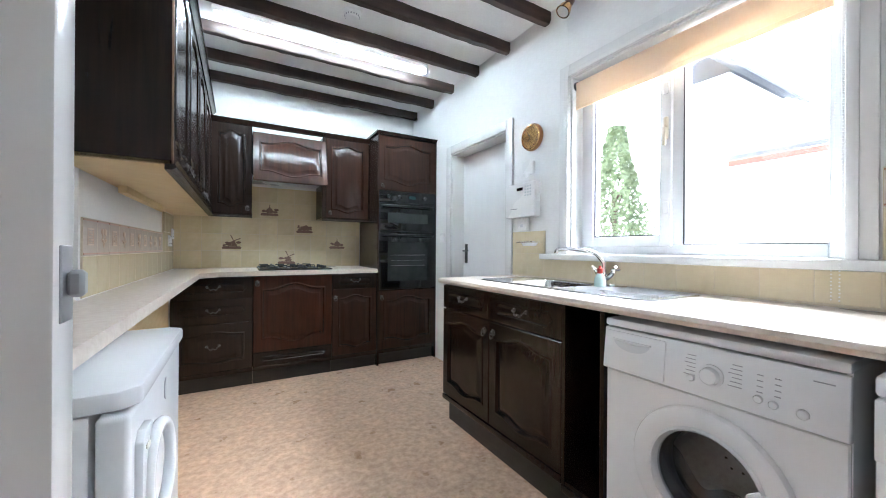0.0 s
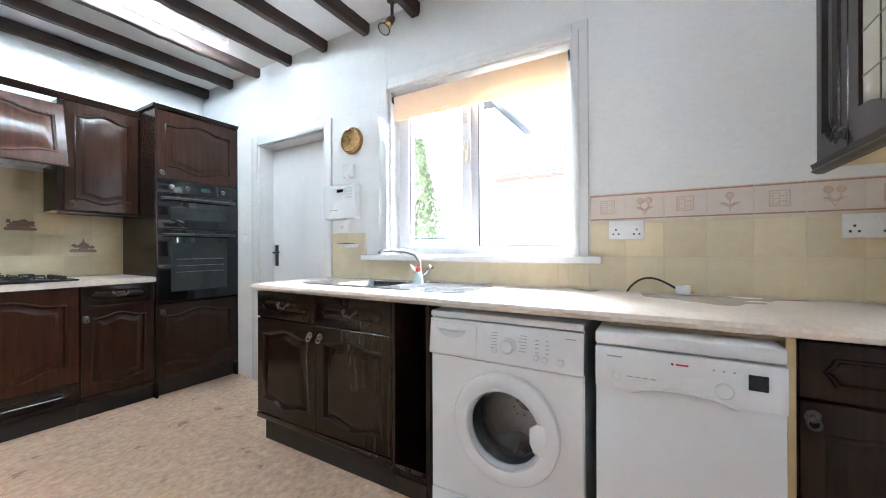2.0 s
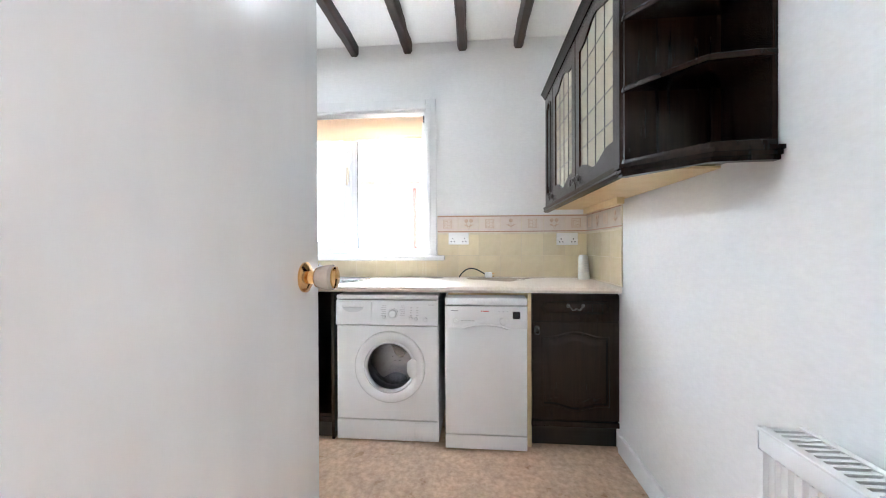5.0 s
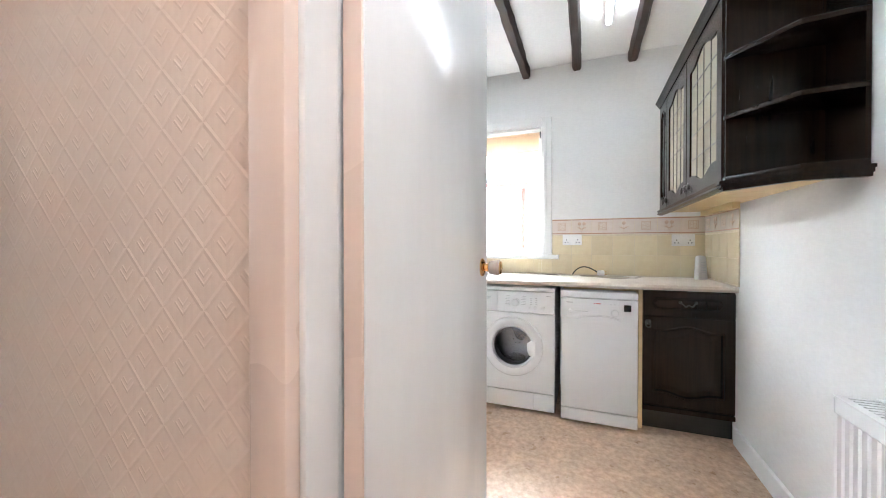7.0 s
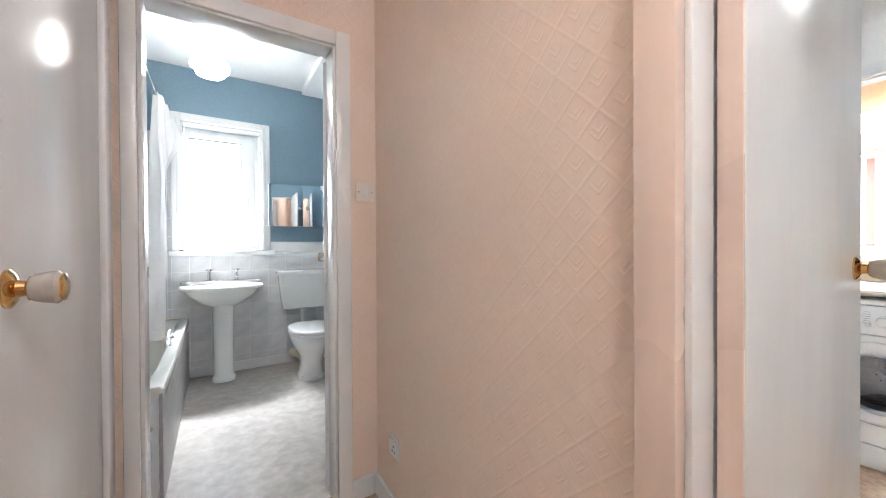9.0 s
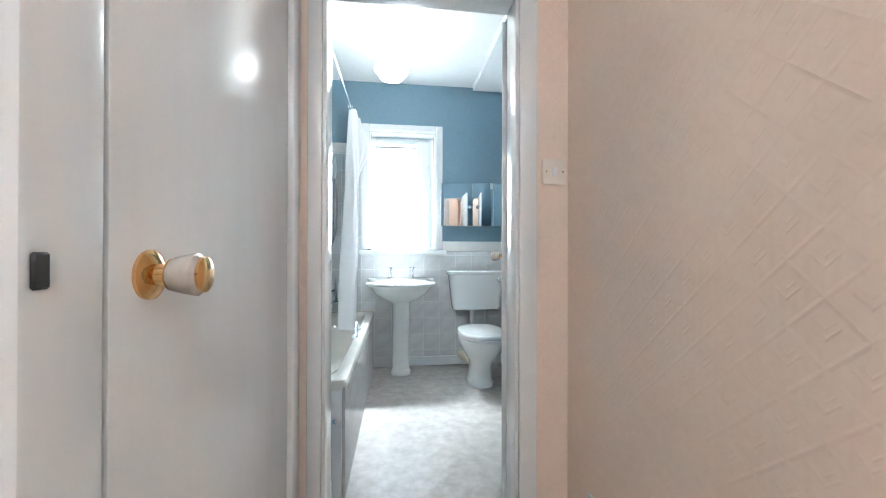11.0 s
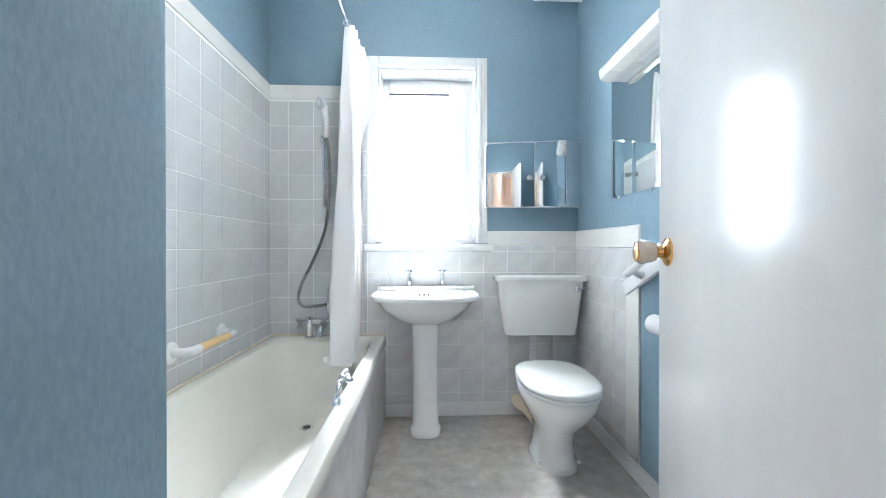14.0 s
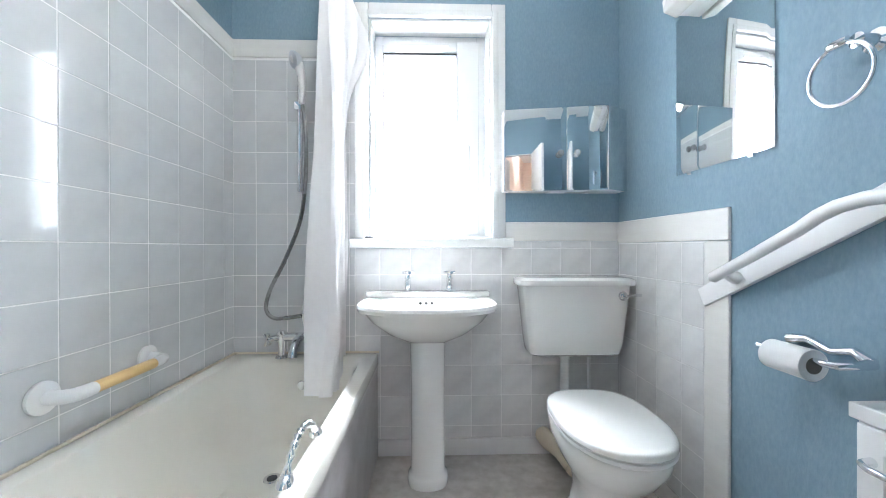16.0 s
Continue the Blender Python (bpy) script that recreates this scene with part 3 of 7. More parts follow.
box(bm, 0, 0.07, 0.905, 0.965, WZ0 + 0.05, WZ1 - 0.062, 0.004, 2)
part("mullion", bm, UPVC, win)
cas = bars(win, "casement", 0.955, WY1 - 0.05, WZ0 + 0.04, WZ1 - 0.05, 0.055, -0.018, 0.045)
bm = bmesh.new()
g = 0.006
box(bm, -0.006, 0.0, 0.955 + 0.055, WY1 - 0.105, WZ0 + 0.095, WZ0 + 0.095 + g)
box(bm, -0.006, 0.0, 0.955 + 0.055, 0.955 + 0.055 + g, WZ0 + 0.095, WZ1 - 0.105)
box(bm, -0.006, 0.0, WY1 - 0.105 - g, WY1 - 0.105, WZ0 + 0.095, WZ1 - 0.105)
part("gasket", bm, RUBBER, cas)
bm = bmesh.new()
box(bm, -0.004, 0.004, 0.900, 0.9055, WZ0 + 0.05, WZ1 - 0.06)
box(bm, -0.004, 0.004, WY0 + 0.0615, 0.900, WZ0 + 0.0495, WZ0 + 0.0535)
part("gasket", bm, RUBBER, win)
bm = bmesh.new()
box(bm, -0.034, -0.018, 0.965, 0.985, 1.63, 1.74, 0.004)
box(bm, -0.05, -0.03, 0.968, 0.982, 1.60, 1.69, 0.004)
part("handle", bm, mat("ivory_handle", (0.74, 0.66, 0.52), None, 0.3), cas, "ivory window handle")
for z in (1.30, 1.88):
    bm = bmesh.new()
    box(bm, -0.028, -0.018, 0.96, 0.99, z - 0.03, z + 0.03, 0.004)
    part("lock", bm, UPVC, cas)
pane(win, 0.02, 0.026, 1.0, WY1 - 0.10, WZ0 + 0.09, WZ1 - 0.1)
pane(win, 0.03, 0.036, WY0 + 0.055, 0.91, WZ0 + 0.045, WZ1 - 0.06)

blind = thing("roller_blind", "peach fabric roller blind, mostly rolled up", "blind", (2.145, 0, 2.075))
bm = bmesh.new()
lathe(bm, [(0.022, WY0 + 0.025), (0.022, WY1 - 0.025)], 20, (0, 0, 0), "y")
part("roller", bm, BLIND, blind)
bm = bmesh.new()
box(bm, -0.024, -0.0225, WY0 + 0.03, WY1 - 0.03, -0.125, 0.0)
part("fabric", bm, BLIND, blind)
bm = bmesh.new()
box(bm, -0.03, -0.018, WY0 + 0.03, WY1 - 0.03, -0.150, -0.125, 0.003)
part("bottom_bar", bm, BLIND, blind)
for y in (WY0 + 0.018, WY1 - 0.018):
    bm = bmesh.new()
    lathe(bm, [(0.001, y - 0.006), (0.026, y - 0.006), (0.026, y + 0.006), (0.001, y + 0.006)], 20, (0, 0, 0), "y")
    part("end_cap", bm, RUBBER, blind)
bm = bmesh.new()
for dx in (-0.012, 0.012):
    for i in range(96):
        z = -0.02 - i * 0.0118
        bmesh.ops.create_icosphere(bm, subdivisions=1, radius=0.0028, matrix=Matrix.Translation((-0.055 + 0.02 * (dx > 0) - 0.05 * min(1, i / 80), WY0 + 0.008 + dx, z)))
tagged(part("bead_chain", bm, PLASTIC, blind, "white plastic bead chain"), kind="stuff")

bw = thing("window_bathroom", "white upvc bathroom window with obscured glass", "window", (0, 4.075, 0))
bw["kind"] = "structure"
def barsy(parent, name, x0, x1, z0, z1, w, y0, y1):
    bm = bmesh.new()
    box(bm, x0, x0 + w, y0, y1, z0, z1, 0.004, 2)
    box(bm, x1 - w, x1, y0, y1, z0, z1, 0.004, 2)
    box(bm, x0 + w, x1 - w, y0, y1, z0, z0 + w, 0.004, 2)
    box(bm, x0 + w, x1 - w, y0, y1, z1 - w, z1, 0.004, 2)
    return part(name, bm, UPVC, parent)
barsy(bw, "window_frame", VX0 + 0.012, VX1 - 0.012, VZ0 + 0.012, VZ1 - 0.012, 0.045, 0, 0.07)
GX0, GX1, GZ0, GZ1 = -1.42, -1.022, 1.17, 2.105
bm = bmesh.new()
box(bm, VX0 + 0.014, GX0, -0.018, 0.045, 1.125, 2.165, 0.004, 2)
box(bm, GX1, -0.905, -0.018, 0.045, 1.125, 2.165, 0.004, 2)
box(bm, GX0, GX1, -0.018, 0.045, 1.125, GZ0, 0.004, 2)
box(bm, GX0, GX1, -0.018, 0.045, GZ1, 2.165, 0.004, 2)
sash = part("sash", bm, UPVC, bw)
bm = bmesh.new()
box(bm, GX0, GX1, -0.010, 0.0, GZ1 - 0.010, GZ1 - 0.001)
box(bm, GX0, GX0 + 0.004, -0.010, 0.0, GZ0 + 0.06, GZ1 - 0.01)
box(bm, GX1 - 0.004, GX1, -0.010, 0.0, GZ0 + 0.06, GZ1 - 0.01)
part("gasket", bm, RUBBER, sash)
bm = bmesh.new()
box(bm, -1.39, -1.06, -0.034, -0.018, 2.118, 2.140, 0.004)
part("trickle_vent", bm, UPVC, sash)
bm = bmesh.new()
box(bm, -0.975, -0.955, -0.034, -0.018, 1.52, 1.60, 0.004)
box(bm, -0.973, -0.957, -0.05, -0.03, 1.46, 1.585, 0.004)
part("handle", bm, UPVC, sash)
pane(bw, GX0 - 0.01, GX1 + 0.01, 0.012, 0.018, GZ0 - 0.01, GZ1 + 0.01)
bm = bmesh.new()
lathe(bm, [(0.001, 0), (0.021, 0), (0.021, 0.002), (0.001, 0.002)], 20, (-1.135, 4.0565, 1.148), "-y", 0.8, 1.2)
solid("round_sticker", bm, mat("blue_sticker", (0.12, 0.34, 0.50), (0.3, 0.5, 0.62), 0.4, scale=(90, 90, 90)), "small oval blue sticker on the bathroom window", "sticker")
bm = bmesh.new()
box(bm, -1.49, -1.45, 3.90, 3.93, 1.0975, 1.108, 0.003)
solid("window_catch", bm, RUBBER, "small dark catch lying on the bathroom sill", "catch")
# ---- kitchen units ----
def outline(cx, cz, w, h, d, n=18):
    pts = []
    def rise(u):
        return 0.5 * (1 + math.cos(math.pi * min(1.0, abs(u) / 0.78)))
    for i in range(n + 1):
        u = -1 + 2 * i / n
        pts.append((cx + u * w / 2, cz - (h / 2 - d) - d * rise(u)))
    for i in range(n + 1):
        u = 1 - 2 * i / n
        pts.append((cx + u * w / 2, cz + (h / 2 - d) + d * rise(u)))
    return pts


def raised_panel(bm, cx, cz, w, h, y, d, x0, x1, z0, z1):
    """A framed front: flat frame at y, moulded edge down to a groove, raised field inside."""
    pts = outline(cx, cz, w, h, d)
    n = len(pts) // 2
    e = 0.003
    def rect(i):
        a0, a1, b0, b1 = x0 + i, x1 - i, z0 + i, z1 - i
        return [(a0 + (a1 - a0) * k / (n - 1), b0) for k in range(n)] + [(a1 - (a1 - a0) * k / (n - 1), b1) for k in range(n)]
    rings = [[(p[0], y + 0.018, p[1]) for p in rect(0)], [(p[0], y + e, p[1]) for p in rect(0)], [(p[0], y, p[1]) for p in rect(e)]]
    for inset, depth in ((-0.004, 0.0), (0.0, -0.0045), (0.004, -0.0055), (0.008, -0.004), (0.011, 0.004), (0.014, 0.0115), (0.020, 0.0120), (0.046, 0.0005), (0.050, -0.0005)):
        q = outline(cx, cz, w - 2 * inset, h - 2 * inset, d)
        rings.append([(p[0], y + depth, p[1]) for p in q])
    loft(bm, rings, True, True)


def ring_pull(parent, x, y, z):
    bm = bmesh.new()
    lathe(bm, [(0.001, 0), (0.017, 0), (0.016, 0.004), (0.009, 0.007), (0.007, 0.016), (0.001, 0.018)], 16, (x, y, z), "-y")
    k = part("knob_plate", bm, PEWTER, parent, "pewter ring pull")
    bm = bmesh.new()
    sweep(bm, [(x + 0.014 * math.sin(a), y - 0.013 - 0.004 * math.cos(a), z - 0.014 - 0.014 * math.cos(a)) for a in [i * math.tau / 16 for i in range(16)]], 0.0032, 6, True)
    part("ring", bm, PEWTER, k)


def bail(parent, x, y, z):
    bm = bmesh.new()
    for s in (-1, 1):
        lathe(bm, [(0.001, 0), (0.011, 0), (0.010, 0.004), (0.006, 0.008), (0.005, 0.015)], 12, (x + s * 0.04, y, z), "-y")
    pts = []
    for i in range(21):
        u = -1 + i / 10
        pts.append((x + u * 0.046, y - 0.014 - 0.010 * (1 - u * u), z + 0.004 - 0.022 * (1 - abs(u) ** 3) + 0.005 * math.cos(u * 9)))
    sweep(bm, pts, [0.0028 + 0.0018 * abs(math.cos(i * 0.45)) for i in range(21)], 6)
    part("handle", bm, PEWTER, parent, "pewter bail handle")


def door_front(parent, x0, x1, z0, z1, knob=None, material=OAK, y=0.0, arch=0.028, label="", name="door", margin=0.055):
    bm = bmesh.new()
    w, h = x1 - x0, z1 - z0
    raised_panel(bm, (x0 + x1) / 2, (z0 + z1) / 2, w - 2 * margin, h - 2 * margin, y, arch if h > 0.25 else 0.008, x0 + 0.0015, x1 - 0.0015, z0 + 0.0015, z1 - 0.0015)
    d = part(name, bm, material, parent, label)
    if knob:
        ring_pull(d, knob[0], y, knob[1])
    return d


def drawer_front(parent, x0, x1, z0, z1, material=OAK, y=0.0, handle=True):
    bm = bmesh.new()
    box(bm, x0 + 0.0015, x1 - 0.0015, y, y + 0.018, z0 + 0.0015, z1 - 0.0015, 0.0035, 2)
    cx, cz, w, h = (x0 + x1) / 2, (z0 + z1) / 2, (x1 - x0) - 0.09, min(0.075, (z1 - z0) - 0.06)
    rings = []
    for inset, proud in ((0, -0.001), (0.003, 0.0065), (0.008, 0.007), (0.013, 0.0005), (0.02, 0.004)):
        a, b, c = w / 2 - inset, h / 2 - inset, 0.022
        pts = [(-a + c, -b), (a - c, -b), (a - c * 0.6, -b * 0.5), (a, 0), (a - c * 0.6, b * 0.5), (a - c, b), (-a + c, b), (-a + c * 0.6, b * 0.5), (-a, 0), (-a + c * 0.6, -b * 0.5)]
        rings.append([(cx + p[0], y - proud, cz + p[1]) for p in pts])
    loft(bm, rings, False, True)
    d = part("drawer_front", bm, material, parent)
    if handle:
        bail(d, cx, y, cz + 0.012)
    return d


def carcass(parent, x0, x1, y0, y1, z0, z1, material=OAK, name="body"):
    bm = bmesh.new()
    box(bm, x0, x1, y0, y1, z0, z1, 0.002)
    return part(name, bm, material, parent)


def plinth(parent, x0, x1, y, z1=0.10):
    bm = bmesh.new()
    box(bm, x0, x1, y, y + 0.018, 0.0, z1)
    return part("plinth", bm, PLINTH, parent)


def lower_trim(parent, x0, x1, z, y=-0.002, material=OAK):
    bm = bmesh.new()
    box(bm, x0, x1, y, y + 0.02, z, z + 0.03, 0.004, 2)
    return part("trim_rail", bm, material, parent)


# window-side run: local x runs from world y 2.02 towards -y, local y into the wall
RUN = (1.53, 2.02, 0)
u = thing("sink_base_cabinet", "dark-stained oak sink cabinet with two drawers and two arched doors", "cabinet", RUN, -90, "kitchen base units")
carcass(u, 0.0, 0.99, 0.0185, 0.57, 0.13, 0.866)
drawer_front(u, 0.0, 0.492, 0.715, 0.862)
drawer_front(u, 0.494, 0.99, 0.715, 0.862)
door_front(u, 0.0, 0.492, 0.162, 0.710, (0.455, 0.655))
door_front(u, 0.494, 0.99, 0.162, 0.710, (0.53, 0.655))
lower_trim(u, -0.004, 0.99, 0.128)
plinth(u, 0.035, 0.99, 0.03, 0.128)

u = thing("open_bay_unit", "narrow dark open bay between the sink cabinet and the washer", "cabinet", RUN, -90, "kitchen base units")
bm = bmesh.new()
box(bm, 0.992, 1.008, 0.0, 0.57, 0.13, 0.866, 0.001)
part("side_panel", bm, OAK, u)
bm = bmesh.new()
box(bm, 1.172, 1.190, 0.0, 0.57, 0.0, 0.866, 0.001)
part("side_panel", bm, OAK, u)
bm = bmesh.new()
box(bm, 1.008, 1.172, 0.004, 0.57, 0.13, 0.148, 0.001)
part("bottom", bm, OAK, u)
bm = bmesh.new()
box(bm, 1.008, 1.172, 0.55, 0.565, 0.148, 0.866)
part("back_panel", bm, PLINTH, u)
lower_trim(u, 0.992, 1.172, 0.099)
plinth(u, 0.992, 1.172, 0.03, 0.098)

u = thing("end_base_cabinet", "dark-stained oak base cabinet with one drawer and an arched door", "cabinet", RUN, -90, "kitchen base units")
carcass(u, 2.33, 2.803, 0.0185, 0.57, 0.125, 0.866)
drawer_front(u, 2.331, 2.803, 0.712, 0.862)
door_front(u, 2.331, 2.803, 0.16, 0.708, (2.358, 0.668))
lower_trim(u, 2.326, 2.803, 0.124)
plinth(u, 2.31, 2.803, 0.05, 0.124)
bm = bmesh.new()
box(bm, 2.308, 2.328, 0.004, 0.57, 0.0, 0.866)
part("side_panel", bm, BARE, u, "cream unfinished side panel")
bm = bmesh.new()
box(bm, 1.86, 2.308, 0.02, 0.05, 0.852, 0.8665)
part("fixing_rail", bm, BARE, u, "cream fixing rail over the dishwasher")


def worktop(name, poly, z0, z1, label):
    bm = bmesh.new()
    prism(bm, poly, z0, z1, "z", 0.011)
    return solid(name, bm, TOP, label, "worktop")


# the window-side worktop, one sheet with a cut-out for the bowl
bm = bmesh.new()
xs, ys = (1.66, 1.675, 2.02, 2.108), (KR + 0.001, 1.235, 1.565, 2.035)
nose = [(1.66, 0.868), (1.520, 0.868), (1.503, 0.873), (1.496, 0.8865), (1.503, 0.900), (1.520, 0.905), (1.66, 0.905)]
def quad(*p):
    bm.faces.new([bm.verts.new(q) for q in p])
for j in range(3):
    for (ax, az), (cx, cz) in zip(nose, nose[1:]):
        quad((ax, ys[j], az), (cx, ys[j], cz), (cx, ys[j + 1], cz), (ax, ys[j + 1], az))
    for i in range(3):
        if i == 1 and j == 1:
            continue
        for z in (0.868, 0.905):
            quad((xs[i], ys[j], z), (xs[i + 1], ys[j], z), (xs[i + 1], ys[j + 1], z), (xs[i], ys[j + 1], z))
    quad((xs[3], ys[j], 0.868), (xs[3], ys[j + 1], 0.868), (xs[3], ys[j + 1], 0.905), (xs[3], ys[j], 0.905))
for y in (ys[0], ys[3]):
    bm.faces.new([bm.verts.new((p[0], y, p[1])) for p in nose])
    for i in range(3):
        quad((xs[i], y, 0.868), (xs[i + 1], y, 0.868), (xs[i + 1], y, 0.905), (xs[i], y, 0.905))
for x in (xs[1], xs[2]):
    quad((x, ys[1], 0.868), (x, ys[2], 0.868), (x, ys[2], 0.905), (x, ys[1], 0.905))
for y in (ys[1], ys[2]):
    quad((xs[1], y, 0.868), (xs[2], y, 0.868), (xs[2], y, 0.905), (xs[1], y, 0.905))
bmesh.ops.remove_doubles(bm, verts=bm.verts, dist=1e-5)
solid("long_worktop", bm, TOP, "cream speckled laminate worktop with a rounded edge", "worktop")

# sink
s = thing("sink", "stainless steel inset sink with a bowl and a drainer", "sink", (1.86, 1.28, 0.905))
bm = bmesh.new()
rings = [oval(0.42, 1.08, 0, 0, 0.0005, 48, 9), oval(0.416, 1.076, 0, 0, 0.005, 48, 9), oval(0.40, 1.06, 0, 0, 0.0055, 48, 9), oval(0.39, 1.05, 0, 0, 0.0025, 48, 9)]
loft(bm, rings, False, False)
# deck between rim and bowl, drainer with ribs
x0, x1 = -0.195, 0.195
box(bm, x0, x1, -0.525, -0.055, 0.0005, 0.0025)
box(bm, x0, x1, 0.295, 0.525, 0.0005, 0.0025)
box(bm, x0, -0.172, -0.055, 0.295, 0.0005, 0.0025)
box(bm, 0.152, x1, -0.055, 0.295, 0.0005, 0.0025)
dn = part("drainer", bm, STEEL, s)
for i in range(9):
    bm = bmesh.new()
    xx = -0.15 + i * 0.036
    sweep(bm, [(xx, -0.50, 0.0025), (xx, -0.17, 0.0025)], 0.0025, 6)
    part("rib", bm, STEEL, dn)
bm = bmesh.new()
rings = [oval(0.325, 0.352, -0.01, 0.12, 0.004, 40, 7), oval(0.315, 0.342, -0.01, 0.12, -0.005, 40, 7), oval(0.30, 0.325, -0.01, 0.12, -0.13, 40, 6), oval(0.25, 0.27, -0.01, 0.12, -0.15, 40, 5), oval(0.05, 0.05, -0.01, 0.12, -0.155, 40, 2)]
loft(bm, rings, False, True)
part("bowl", bm, STEEL, s)
bm = bmesh.new()
lathe(bm, [(0.018, 0.0025), (0.016, 0.010), (0.012, 0.014), (0.001, 0.015)], 16, (0.165, -0.13, 0))
part("waste_control", bm, CHROME, s)

# mixer tap behind the bowl
tap = thing("kitchen_tap", "chrome swan-neck mixer tap with two crystal-style levers", "tap", (2.03, 1.20, 0.9075))
bm = bmesh.new()
lathe(bm, [(0.026, 0), (0.026, 0.006), (0.018, 0.012), (0.016, 0.05), (0.013, 0.06)], 20)
tb = part("base", bm, CHROME, tap)
bm = bmesh.new()
sweep(bm, [(0, 0, 0.05), (-0.005, 0.005, 0.12), (-0.03, 0.03, 0.165), (-0.075, 0.07, 0.185), (-0.13, 0.12, 0.190), (-0.17, 0.155, 0.188), (-0.178, 0.163, 0.178), (-0.179, 0.164, 0.165)], [0.012, 0.0115, 0.011, 0.0105, 0.010, 0.010, 0.011, 0.011], 12)
part("spout", bm, CHROME, tap)
for sg in (-1, 1):
    bm = bmesh.new()
    sweep(bm, [(0, 0, 0.03), (-0.02 * 0, sg * 0.035, 0.055), (0, sg * 0.045, 0.065)], [0.014, 0.013, 0.013], 10)
    hd = part("valve", bm, CHROME, tap)
    bm = bmesh.new()
    sweep(bm, [(0, sg * 0.045, 0.065), (-0.008, sg * 0.062, 0.09), (-0.012, sg * 0.07, 0.10)], [0.010, 0.0085, 0.006], 8)
    sweep(bm, [(-0.02, sg * 0.05, 0.083), (0.015, sg * 0.075, 0.083)], 0.006, 8)
    part("lever", bm, CHROME, hd)

bt = thing("washing_up_bottle", "small clear soap bottle with a red cap by the tap", "bottle", (1.945, 1.165, 0.9085))
bm = bmesh.new()
lathe(bm, [(0.001, 0), (0.026, 0), (0.028, 0.01), (0.026, 0.04), (0.016, 0.062), (0.011, 0.066)], 20, (0, 0, 0), "z", 0.75, 1.1)
part("body", bm, CLEARP, bt)
bm = bmesh.new()
lathe(bm, [(0.012, 0.066), (0.013, 0.068), (0.013, 0.09), (0.007, 0.094), (0.006, 0.104), (0.001, 0.105)], 16)
part("cap", bm, REDCAP, bt, "red cap")

# ---- washing machine ----
def text(body, size, parent, at, rx, rz, material):
    c = bpy.data.curves.new("label", "FONT")
    c.body, c.size, c.align_x = body, size, "CENTER"
    c.extrude = 0.0004
    c.materials.append(material)
    o = new("lettering", c)
    o.parent = parent
    o.matrix_basis = pose(*at, rx, 0, rz)
    return o


wm = thing("washing_machine", "white front-loading washing machine under the worktop", "washing machine", (1.52, 0.512, 0), -90)
bm = bmesh.new()
W2 = 0.298
box(bm, -W2, W2, 0.20, 0.55, 0.012, 0.842)
box(bm, -W2, -W2 + 0.01, 0.008, 0.20, 0.012, 0.842)
box(bm, W2 - 0.01, W2, 0.008, 0.20, 0.012, 0.842)
box(bm, -W2 + 0.01, W2 - 0.01, 0.02, 0.20, 0.66, 0.842)
box(bm, -W2 + 0.01, W2 - 0.01, 0.02, 0.20, 0.012, 0.13)
part("body", bm, APPL, wm)
bm = bmesh.new()
box(bm, -W2 - 0.001, W2 + 0.001, -0.008, 0.56, 0.826, 0.853, 0.008, 2)
part("lid", bm, APPL, wm)
bm = bmesh.new()
prism(bm, [(-0.010, 0.677), (-0.022, 0.683), (-0.008, 0.822), (0.02, 0.822), (0.02, 0.677)], -W2, W2, "x", 0.003)
fascia = part("fascia", bm, APPL, wm)
bm = bmesh.new()
rect, circ = [], []
for k in range(56):
    a = k * math.tau / 56
    c, s_ = math.cos(a), math.sin(a)
    m_ = 1 / max(abs(c), abs(s_))
    rect.append((W2 - 0.002) * c * m_)
    circ.append((0.018 + 0.149 * c, 0.440 + 0.149 * s_, 0.403 + 0.271 * s_ * m_))
loft(bm, [[(x, 0.012, q[2]) for x, q in zip(rect, circ)], [(x, 0.0, q[2]) for x, q in zip(rect, circ)], [(x * 0.988, -0.004, 0.403 + (q[2] - 0.403) * 0.987) for x, q in zip(rect, circ)], [(q[0], -0.004, q[1]) for q in circ], [(q[0], 0.012, q[1]) for q in circ]], False, False)
part("front_panel", bm, APPL, wm)
bm = bmesh.new()
box(bm, -W2, W2, -0.002, 0.02, 0.012, 0.126, 0.004, 2)
kick = part("kick_panel", bm, APPL, wm)
bm = bmesh.new()
box(bm, 0.16, 0.27, -0.005, 0.0, 0.02, 0.117, 0.003, 2)
part("filter_flap", bm, APPL, kick)
for sx in (-1, 1):
    bm = bmesh.new()
    lathe(bm, [(0.02, 0), (0.02, 0.012)], 12, (sx * 0.24, 0.08, 0))
    part("foot", bm, RUBBER, wm)
# detergent drawer with a scooped grip
bm = bmesh.new()
prism(bm, [(-0.024, 0.690), (-0.0125, 0.812), (-0.006, 0.812), (-0.014, 0.690)], -W2 + 0.012, -0.088, "x", 0.002)
dd = part("detergent_drawer", bm, APPL, wm)
bm = bmesh.new()
rings = []
for i in range(13):
    a = math.pi * i / 12
    rings.append((-0.195 + 0.062 * math.cos(a), 0.785 - 0.032 * math.sin(a)))
bm2 = [(-0.027 + (z - 0.69) * 0.094, z) for _, z in rings]
a = [bm.verts.new((x, y, z)) for (x, z), (y, _) in zip(rings, bm2)]
bm.faces.new(a)
part("grip_recess", bm, APPL_GREY, dd)
bm = bmesh.new()
sweep(bm, [(-0.26, -0.020, 0.787), (-0.195, -0.026, 0.785), (-0.13, -0.020, 0.787)], [0.003, 0.006, 0.003], 8)
part("grip_lip", bm, APPL, dd)
bm = bmesh.new()
